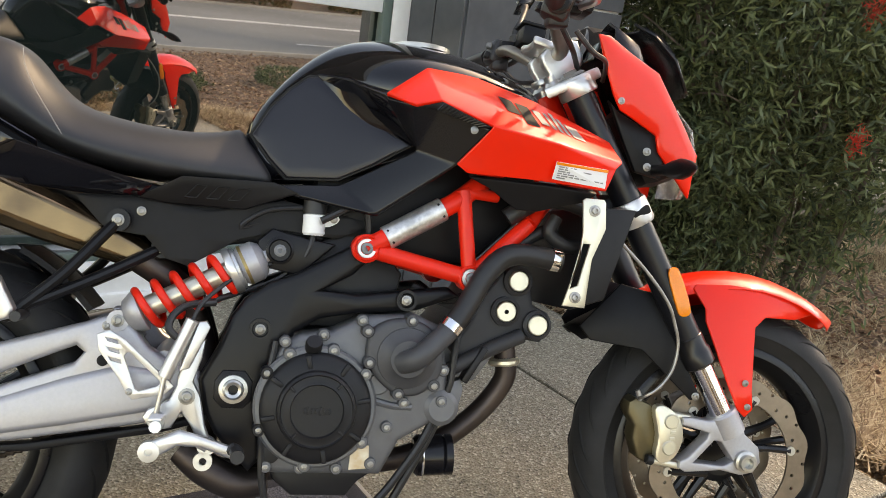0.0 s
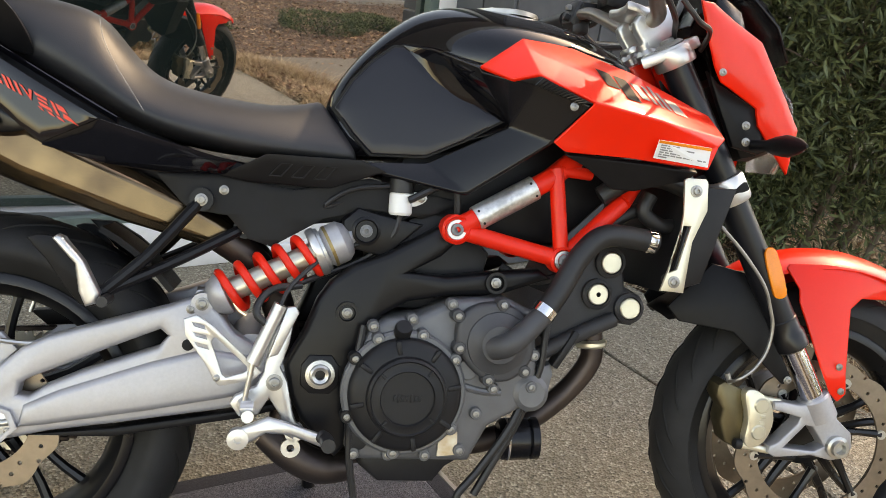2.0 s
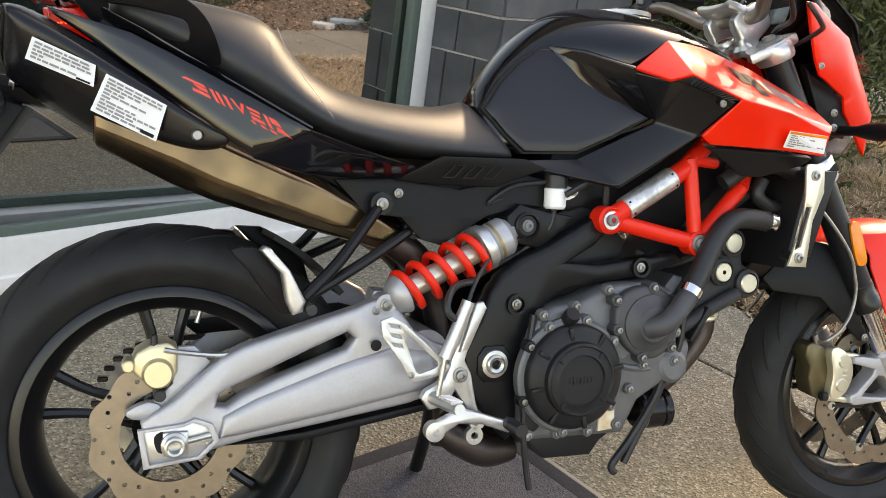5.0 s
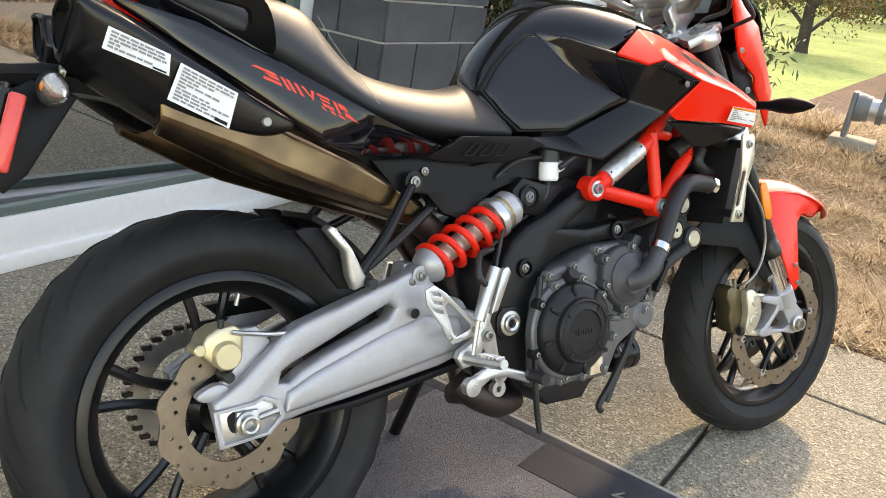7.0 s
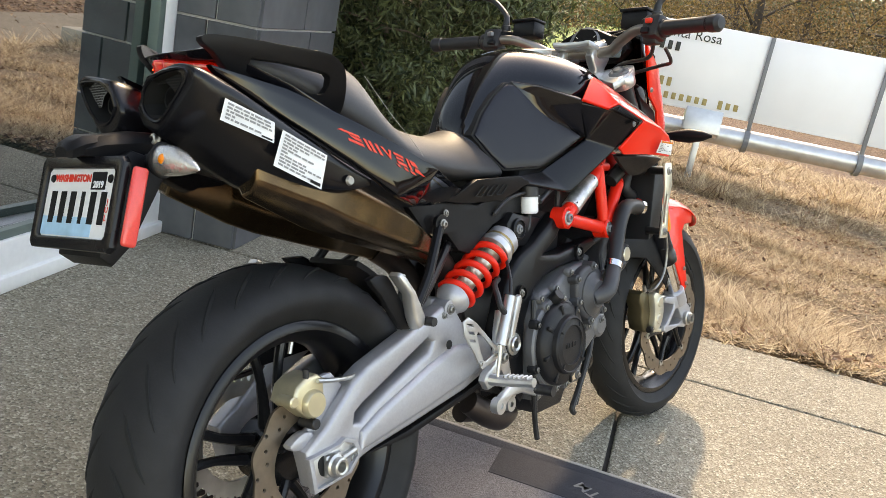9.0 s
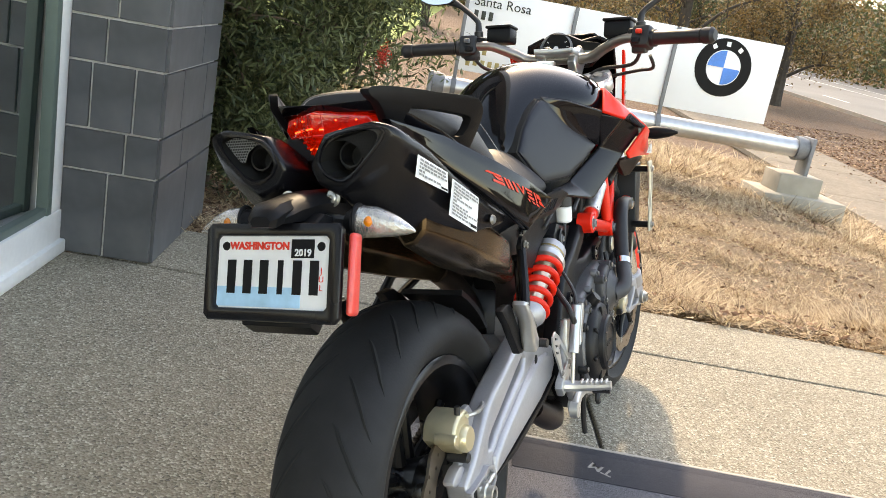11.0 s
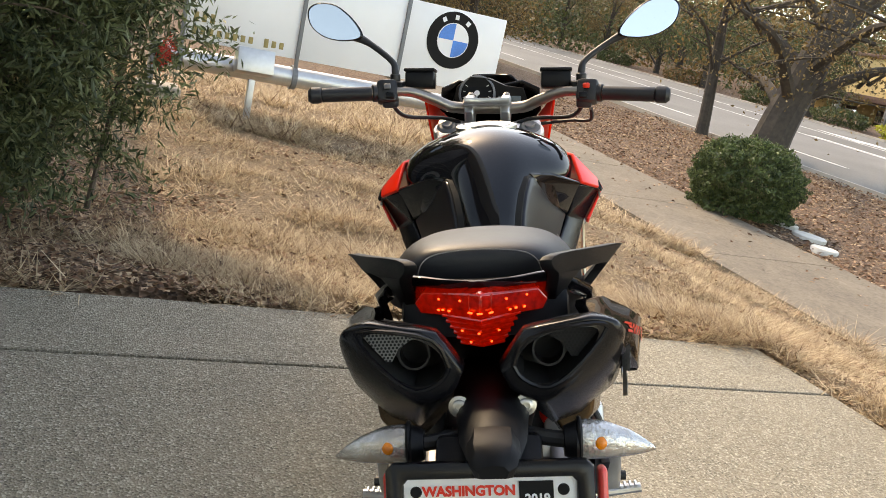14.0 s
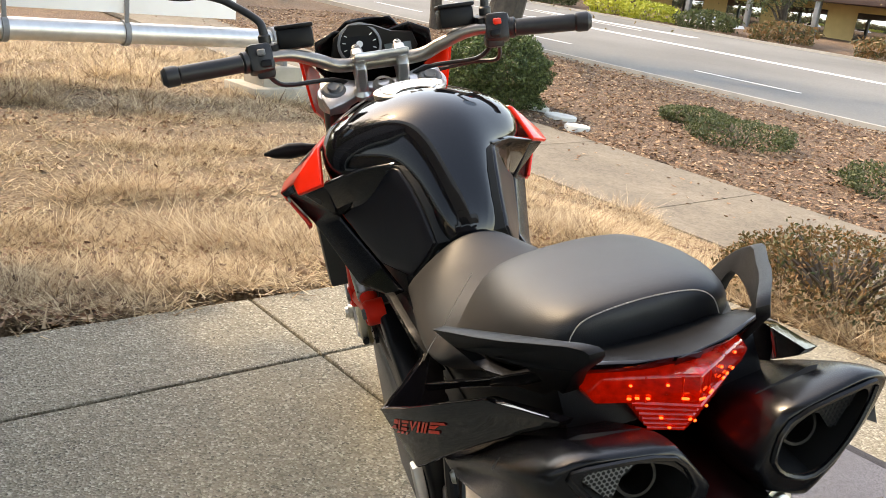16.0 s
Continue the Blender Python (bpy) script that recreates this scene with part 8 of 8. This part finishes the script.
    for u, w, du in ((1.294, 0.398, 0.06), (1.283, 0.307, 0.06)):
        part("radial_bolt", tube([(u - 0.006, s * 0.105, w), (u + du, s * 0.106, w - 0.009)], 0.0072, 12, smooth=False), M_NICKEL, cp, xf=STEER)
        part("bolt_head", rod((u - 0.006, s * 0.105, w + 0.001), (u + 0.008, s * 0.105, w - 0.001), 0.0098, 12, bevel=0.002), M_ENGINE_D, cp, "dark bolt head", xf=STEER)
    part("bleed_nipple", rod((1.258, s * 0.1, 0.418), (1.25, s * 0.1, 0.436), 0.005, 10), M_STEEL, cp, xf=STEER)
    part("brake_hose", tube([(1.25, s * 0.112, 0.424), (1.255, s * 0.13, 0.432), (1.279, s * 0.135, 0.452), (1.3, s * 0.135, 0.486), (1.306, s * 0.135, 0.53), (1.296, s * 0.137, 0.566), (1.277, s * 0.14, 0.607), (1.231, s * 0.14, 0.661), (1.169, s * 0.135, 0.723), (1.12, s * 0.08, 0.82)], 0.0034, 8), M_BOLT, cp, "grey braided brake hose", xf=STEER)
    part("reflector", plate(rounded([(1.276, 0.66, 0), (1.29, 0.672, 0), (1.303, 0.655, 0), (1.325, 0.6, 0), (1.322, 0.585, 0), (1.308, 0.583, 0), (1.298, 0.597, 0)], n=3), s * 0.127, s * 0.134, (), 0.002), M_ORANGE, fk, "long orange fork reflector", xf=STEER)
    part("lower_clamp", spin([(0.027, -0.024), (0.033, -0.024), (0.035, -0.02), (0.035, 0.02), (0.033, 0.024), (0.027, 0.024)], 28, (fu(0.765), v, 0.765), (-0.502, 0, 0.865), True), M_ALU, fk, "polished lower fork clamp", xf=STEER)
    part("clamp_slot", box((fu(0.765) + 0.006, v + s * 0.03, 0.768), (0.035, 0.01, 0.016), 0.004, pose(0, 0, 0, 0, -27, 0)), M_DARK, fk, "dark slot in the clamp", xf=STEER)
    part("upper_clamp", spin([(0.0268, -0.016), (0.034, -0.016), (0.036, -0.012), (0.036, 0.012), (0.034, 0.016), (0.0268, 0.016)], 28, (fu(0.982), v, 0.982), (-0.502, 0, 0.865), True), M_ALU, fk, "cast upper fork clamp", xf=STEER)
    part("fork_cap", spin([(0, 0.012), (0.012, 0.012), (0.013, 0.006), (0.02, 0.006), (0.0255, 0.002), (0.026, -0.01)], 24, (fu(1.0), v, 1.0), (-0.502, 0, 0.865)), M_GREYBAND, fk, "grey fork cap", xf=STEER)
    # red headlamp flank
    hv = lambda u, w: 0.158 - 0.28 * (u - 1.12)
    HU = [(u, hv(u, w), w) for u, w in ((1.096, 1.07), (1.119, 1.07), (1.167, 1.045), (1.226, 1.019), (1.258, 0.975), (1.291, 0.929), (1.313, 0.896), (1.325, 0.88), (1.318, 0.84), (1.312, 0.8))]
    HD = [(u, hv(u, w), w) for u, w in ((1.096, 1.07), (1.113, 1.024), (1.136, 0.968), (1.152, 0.944), (1.171, 0.936), (1.23, 0.908), (1.238, 0.879), (1.26, 0.856), (1.312, 0.8))]
    ob = part("headlamp_flank", sheet(HU, HD, s, 0.006, 4, 0.004), M_RED, bike, "glossy red headlamp flank", 40, STEER)
    bolt((1.151, s * 0.151, 0.96), ob, 0.006, (0, s, 0), xf=STEER)
    part("flank_lower", plate([(1.14, 0.965), (1.16, 0.945), (1.232, 0.91), (1.252, 0.862), (1.25, 0.83), (1.2, 0.84), (1.17, 0.9)], s * 0.1, s * 0.118, (), 0.004), M_PLASTIC, ob, "black inner bracket", xf=STEER)
    for u, w in ((1.219, 0.878), (1.222, 0.85)):
        bolt((u, s * 0.118, w), ob, 0.007, (0, s, 0), xf=STEER)
    fi = part("front_indicator", loft([[(1.235 + off + a * 0.75 * math.cos(t), s * vv, 0.845 + a * math.sin(t)) for t in [k * math.pi / 5 for k in range(10)]] for vv, a, off in ((0.1, 0.01, 0), (0.16, 0.01, 0.005), (0.185, 0.016, 0.01), (0.215, 0.019, 0.012), (0.25, 0.013, 0.012), (0.275, 0.003, 0.012))]), M_PLASTIC, bike, "black pointed front indicator on a stalk", 60, STEER)
    part("lens", loft([[(1.253 + a * 0.6 * math.cos(t), s * vv, 0.845 + a * math.sin(t)) for t in [k * math.pi / 5 for k in range(10)]] for vv, a in ((0.19, 0.013), (0.22, 0.016), (0.25, 0.01))]), M_CLEAR, fi, "clear indicator lens", xf=STEER)

yoke = part("top_yoke", plate(rounded([(1.02, -0.12, 0), (1.06, -0.05, 0), (1.07, 0, 0), (1.06, 0.05, 0), (1.02, 0.12, 0), (1.11, 0.13, 0), (1.13, 0.1, 0), (1.1, 0.04, 0), (1.1, -0.04, 0), (1.13, -0.1, 0), (1.11, -0.13, 0)], n=2), 0, 0.02, (), 0.004), M_ALU, bike, "cast aluminium top yoke")
for vtx in yoke.data.vertices:
    x, y, z = vtx.co
    q = Vector((x - 1.08, z, y)) 
    vtx.co = STEER @ (Vector((1.08, 0, 0.982)) + Matrix.Rotation(radians(-27.6), 3, "Y") @ Vector((q.x, q.y, q.z)))
part("lower_yoke", box((1.15, 0, 0.765), (0.09, 0.2, 0.035), 0.01, pose(0, 0, 0, 0, -27, 0)), M_ENGINE_D, bike, "dark lower yoke", xf=STEER)
part("headstock", tube([(1.04, 0, 0.97), (1.15, 0, 0.77)], 0.035, 20, smooth=False), M_RED_MATTE, bike, "red frame headstock")
part("nut", spin([(0.012, 0.01), (0.02, 0.01), (0.024, 0.004), (0.024, 0)], 20, (1.045, 0, 1.0), (-0.502, 0, 0.865)), M_STEEL, yoke, xf=STEER)
RISER = [(1.022, 1.042), (1.03, 1.056), (1.042, 1.064), (1.067, 1.08), (1.09, 1.077), (1.103, 1.052), (1.104, 1.036), (1.084, 1.012), (1.08, 0.985), (1.04, 0.985), (1.04, 1.01), (1.028, 1.024)]
for v in (-0.044, 0.044):
    part("riser", plate(RISER, v - 0.012, v + 0.012, (), 0.006, segs=3), M_ALU, yoke, "cast bar riser", 45, xf=STEER)
    for du in (-0.02, 0.02):
        bolt((1.066 + du, v, 1.073 + du * 0.3), yoke, 0.008, (-0.3, 0, 1), xf=STEER)
    part("riser_foot", spin([(0.02, 0), (0.02, 0.012), (0.013, 0.02), (0.013, 0.03)], 20, (1.06, v, 0.982), (-0.502, 0, 0.865)), M_ALU, yoke, xf=STEER)
clampb = part("bar_clamp", plate(rounded([(-0.065, 1.05, 0), (-0.045, 1.068, 0), (-0.025, 1.052, 0), (0.025, 1.052, 0), (0.045, 1.068, 0), (0.065, 1.05, 0), (0.06, 1.015, 0), (0.03, 1.02, 0), (-0.03, 1.02, 0), (-0.06, 1.015, 0)], n=2), 0, 0.016, (), 0.004), M_ALU, bike, "cast bar clamp bridge")
for vtx in clampb.data.vertices:
    x, y, z = vtx.co
    vtx.co = STEER @ Vector((1.035 + (z - 1.04) * 1.1, x * 0.9, 1.056 + y - 0.3 * (z - 1.04)))
BAR = [(0.955, -0.4, 1.088), (0.985, -0.27, 1.09), (1.005, -0.19, 1.093), (1.03, -0.13, 1.072), (1.052, -0.085, 1.052), (1.055, 0, 1.05), (1.052, 0.085, 1.052), (1.03, 0.13, 1.072), (1.005, 0.19, 1.093), (0.985, 0.27, 1.09), (0.955, 0.4, 1.088)]
M_BAR = material("bronze_grey_bar", (0.28, 0.25, 0.22), 0.35, metal=0.8)
bar = part("handlebar", tube(BAR, [0.0105, 0.0105, 0.012, 0.0135, 0.0142, 0.0142, 0.0142, 0.0135, 0.012, 0.0105, 0.0105], 16), M_BAR, bike, "tapered bronze-grey handlebar", 60, STEER)
for s in (-1, 1):
    a, b_ = Vector((0.983, s * 0.275, 1.09)), Vector((0.957, s * 0.39, 1.088))
    gr = part("grip", tube([a, b_], 0.017, 16, smooth=False), M_HOSE, bar, "ribbed black rubber grip", xf=STEER)
    part("bar_end", spin([(0, 0), (0.0145, 0), (0.0185, 0.004), (0.0195, 0.01), (0.0195, 0.026), (0.013, 0.034), (0, 0.035)], 18, b_, (b_ - a)), M_HOSE, bar, "black bar end weight", xf=STEER)
    part("switch_cube", box((0.998, s * 0.24, 1.092), (0.046, 0.05, 0.056), 0.01, pose(0, 0, 0, 0, 20, s * 12)), M_HOSE, bar, "black switch housing", xf=STEER)
    part("switch_lower", box((1.0, s * 0.232, 1.068), (0.036, 0.036, 0.026), 0.006), M_HOSE, bar, xf=STEER)
    part("switch_collar", rod((0.994, s * 0.262, 1.09), (0.989, s * 0.276, 1.09), 0.021, 18, bevel=0.003), M_HOSE, bar, xf=STEER)
    part("switch_rocker", box((0.972, s * 0.228, 1.086), (0.014, 0.02, 0.014), 0.003, pose(0, 0, 0, 0, 20, 0)), M_PLASTIC, bar, "black rocker switch", xf=STEER)
    part("switch_button", box((0.975, s * 0.235, 1.108), (0.012, 0.016, 0.012), 0.003), M_DECAL_RED if s < 0 else M_GREYBAND, bar, "small switch button", xf=STEER)
    part("lever_perch", box((1.02, s * 0.215, 1.1), (0.05, 0.03, 0.035), 0.007), M_PLASTIC, bar, xf=STEER)
    part("lever", tube([(1.04, s * 0.235, 1.095), (1.045, s * 0.3, 1.09), (1.02, s * 0.37, 1.085), (1.01, s * 0.395, 1.085)], [0.008, 0.007, 0.006, 0.007], 8), M_ALU if s < 0 else M_HOSE, bar, "control lever", xf=STEER)
    rs_ = part("fluid_box", box((1.05, s * 0.165, 1.118), (0.05, 0.072, 0.042), 0.007, pose(0, 0, 0, 0, 8, 0)), M_PLASTIC, bike, "black control fluid reservoir", 40, STEER)
    part("lid", box((1.05, s * 0.165, 1.141), (0.054, 0.076, 0.008), 0.003, pose(0, 0, 0, 0, 8, 0)), M_PLASTIC, rs_, xf=STEER)
    part("cable", tube([(1.01, s * 0.23, 1.06), (1.04, s * 0.2, 1.03), (1.08, s * 0.1, 1.02), (1.12, s * 0.03, 0.98)], 0.005, 8), M_HOSE, bar, "black control cable", xf=STEER)
    if s < 0:
        part("loom", tube([(1.03, s * 0.25, 1.05), (1.06, s * 0.25, 1.02), (1.1, s * 0.2, 1.015), (1.13, s * 0.1, 1.0)], 0.0045, 8), M_HOSE, bar, xf=STEER)
    mr = part("mirror", tube([(1.03, s * 0.225, 1.095), (1.03, s * 0.225, 1.14), (1.04, s * 0.235, 1.165), (1.06, s * 0.29, 1.205), (1.065, s * 0.33, 1.225)], [0.009, 0.009, 0.0075, 0.0075, 0.013], 10), M_HOSE, bike, "black rear-view mirror on an angled stalk", 60, STEER)
    outl = [(0.315, 1.234), (0.336, 1.275), (0.38, 1.312), (0.425, 1.318), (0.447, 1.3), (0.438, 1.262), (0.405, 1.235), (0.36, 1.225)]
    pts = [Vector((q.x, q.y)) for q in rounded([(a, b2, 0) for a, b2 in outl], n=4)]
    cen = sum(pts, Vector((0, 0))) / len(pts)
    shell = []
    for f, du in ((0.2, 0.034), (0.7, 0.028), (0.95, 0.014), (1.0, 0.0), (0.96, -0.003)):
        shell.append([(1.07 + du + (q.y - cen.y) * f * 0.3 + (q.x - cen.x) * f * 0.1, s * (cen.x + (q.x - cen.x) * f * 1.1), cen.y + (q.y - cen.y) * f - 0.012) for q in pts])
    part("mirror_shell", loft(shell), M_SATIN, mr, "black mirror shell", 60, STEER)
    bm = bmesh.new()
    bm.faces.new([bm.verts.new((1.0655 + (q.y - cen.y) * 0.28 + (q.x - cen.x) * 0.093, s * (cen.x + (q.x - cen.x) * 1.02), cen.y + (q.y - cen.y) * 0.93 - 0.012)) for q in pts])
    part("stalk_boot", rod((1.03, s * 0.225, 1.1), (1.03, s * 0.225, 1.135), 0.0125, 14, bevel=0.003), M_HOSE, mr, "black rubber stalk boot", xf=STEER)
    part("mirror_glass", bm, M_MIRROR, mr, "reflecting mirror glass", 0, STEER)

# instruments, headlamp, screen
LOW = STEER @ Matrix.Translation((0, 0, -0.022))
dash = part("instrument_panel", loft([[(1.13 + du, v * f, 1.095 + (w - 1.095) * f) for v, w in ((-0.095, 1.085), (-0.085, 1.115), (-0.04, 1.122), (0.0, 1.14), (0.05, 1.145), (0.085, 1.12), (0.095, 1.085), (0.06, 1.05), (-0.06, 1.05))] for du, f in ((0.05, 0.7), (0.03, 0.95), (0.0, 1.0), (-0.006, 0.97))]), M_PLASTIC, bike, "instrument cluster with round dial and display", 40, LOW)
part("dial_bezel", spin([(0.047, 0), (0.047, 0.01), (0.042, 0.012), (0.041, 0.004)], 36, (1.122, 0.032, 1.1), (-0.9, 0, 0.35)), M_GREYBAND, dash, "grey dial bezel", xf=LOW)
part("dial_face", spin([(0, 0.005), (0.042, 0.005)], 36, (1.122, 0.032, 1.1), (-0.9, 0, 0.35)), M_DECAL_BLK, dash, "black tachometer face", xf=LOW)
dm = frame_m((1.116, 0.032, 1.103), (0, -1, 0), (0.36, 0, 0.93))
for k in range(10):
    a = radians(225 - 27 * k)
    part("tick", box((0.033 * math.cos(a), 0.033 * math.sin(a), 0.001), (0.007, 0.0016, 0.0006), 0.0, pose(0, 0, 0, 0, 0, math.degrees(a))), M_STICKER, dash, xf=LOW @ dm)
part("needle", join(box((0, -0.012, 0.002), (0.0022, 0.036, 0.001), 0.0), spin([(0.007, 0.001), (0.007, 0.003), (0, 0.003)], 16, (0, 0, 0), (0, 0, 1))), M_STICKER, dash, "pale needle", xf=LOW @ dm)
part("display", box((1.122, -0.05, 1.085), (0.004, 0.058, 0.045), 0.001, pose(0, 0, 0, 0, 21, 0)), material("grey_display", (0.12, 0.15, 0.15), 0.15), dash, "grey liquid-crystal display", xf=LOW)
part("visor", loft([[(1.14 + 0.05 * k, v * (1 - 0.12 * k), w + 0.015 * k - 0.04 * k * k) for v, w in ((-0.13, 1.06), (-0.125, 1.115), (-0.08, 1.135), (0.0, 1.118), (0.08, 1.135), (0.125, 1.115), (0.13, 1.06))] for k in range(3)], False, False), M_SATIN, bike, "black instrument visor", 60, LOW)
solid(bpy.data.objects["visor"], 0.005)
scr = part("fly_screen", loft([[(u + 0.05 * (1 - (v / 0.09) ** 2) * 0.6, v * f, w) for v in (-0.09, -0.065, -0.035, 0, 0.035, 0.065, 0.09)] for u, w, f in ((1.2, 1.124, 0.55), (1.235, 1.1, 0.8), (1.272, 1.056, 1.0), (1.298, 1.0, 0.95))], False, False), M_SATIN, bike, "small black fly screen with bright insert", 60, STEER)
solid(scr, 0.005)
part("bright_insert", loft([[(u + 0.05 * (1 - (v / 0.09) ** 2) * 0.6 + 0.004, v * f, w + 0.002) for v in (-0.06, -0.035, 0, 0.035, 0.06)] for u, w, f in ((1.202, 1.122, 0.6), (1.235, 1.1, 0.9), (1.262, 1.07, 0.9))], False, False), M_CHROME, scr, "bright screen insert", xf=STEER)
hlamp = part("headlamp", loft([[(u + 0.03 * (1 - (v / 0.1) ** 2), v * f, w) for v in (-0.1, -0.07, -0.03, 0.03, 0.07, 0.1)] for u, w, f in ((1.27, 0.99, 0.6), (1.315, 0.93, 0.85), (1.33, 0.87, 0.8), (1.312, 0.8, 0.5))], False, False), M_CLEAR, bike, "clear three-lens headlamp", 60, STEER)
solid(hlamp, 0.004)
part("lamp_bowl", box((1.25, 0, 0.9), (0.1, 0.15, 0.16), 0.03, pose(0, 0, 0, 0, -25, 0)), M_PLASTIC, hlamp, "dark headlamp body", xf=STEER)

# front mudguard
def arc_sec(a, r, w0, w1, k):
    return [(FW[0] + (r - 0.03 * (abs(f) ** 2.2)) * math.cos(a), w0 * f, FW[2] + (r - 0.03 * (abs(f) ** 2.2)) * math.sin(a)) for f in np.linspace(-1, 1, 9)]


mud = part("front_mudguard", loft([arc_sec(radians(a), r, w, 0, 0) for a, r, w in ((122, 0.37, 0.05), (112, 0.372, 0.072), (98, 0.372, 0.08), (84, 0.37, 0.08), (70, 0.365, 0.076), (60, 0.362, 0.066), (53, 0.362, 0.045), (50, 0.362, 0.012))], False, False), M_RED, bike, "glossy red front mudguard", 60, STEER)
solid(mud, 0.005)
subsurf(mud, 1)
back = part("mudguard_rear", loft([arc_sec(radians(a), r, w, 0, 0) for a, r, w in ((114, 0.364, 0.07), (124, 0.37, 0.078), (134, 0.382, 0.078), (141, 0.398, 0.07), (145, 0.41, 0.045))], False, False), M_PLASTIC, mud, "matte black rear mudguard section", 60, STEER)
solid(back, 0.005)
for s in (-1, 1):
    bl = facets("mudguard_blade", {"a": (1.355, 0.072, 0.632), "b": (1.361, 0.07, 0.642), "c": (1.43, 0.074, 0.645), "d": (1.495, 0.074, 0.64), "e": (1.575, 0.066, 0.622), "f": (1.65, 0.034, 0.6), "g": (1.571, 0.072, 0.584), "h": (1.502, 0.085, 0.586), "i": (1.48, 0.09, 0.566), "j": (1.473, 0.112, 0.45), "k": (1.475, 0.117, 0.413), "l": (1.46, 0.117, 0.397), "m": (1.444, 0.117, 0.412), "n": (1.422, 0.112, 0.459), "o": (1.378, 0.09, 0.573), "p": (1.378, 0.085, 0.596)}, ("a b c p", "c d h p", "p h i o", "d e g h", "e f g", "o i j n", "n j k m", "m k l"), M_RED, mud, "red mudguard blade", s, 0.006, 0.003)
    bl.data.transform(STEER)
    for u, w in ((1.456, 0.462), (1.462, 0.418)):
        bolt((u, s * (0.113 if w > 0.45 else 0.118), w), bl, 0.006, (0, s, 0), xf=STEER)
    kb = facets("mudguard_stay", {"a": (1.138, 0.062, 0.545), "b": (1.205, 0.082, 0.632), "c": (1.3, 0.092, 0.612), "d": (1.292, 0.1, 0.576), "e": (1.368, 0.116, 0.432), "f": (1.35, 0.116, 0.424), "g": (1.25, 0.104, 0.513), "h": (1.156, 0.078, 0.522)}, ("a b d h", "b c d", "d g h", "d e f g"), M_PLASTIC, mud, "matte black mudguard stay", s, 0.006, 0.003)
    kb.data.transform(STEER)
    bolt((1.357, s * 0.117, 0.433), kb, 0.007, (0, s, 0), xf=STEER)
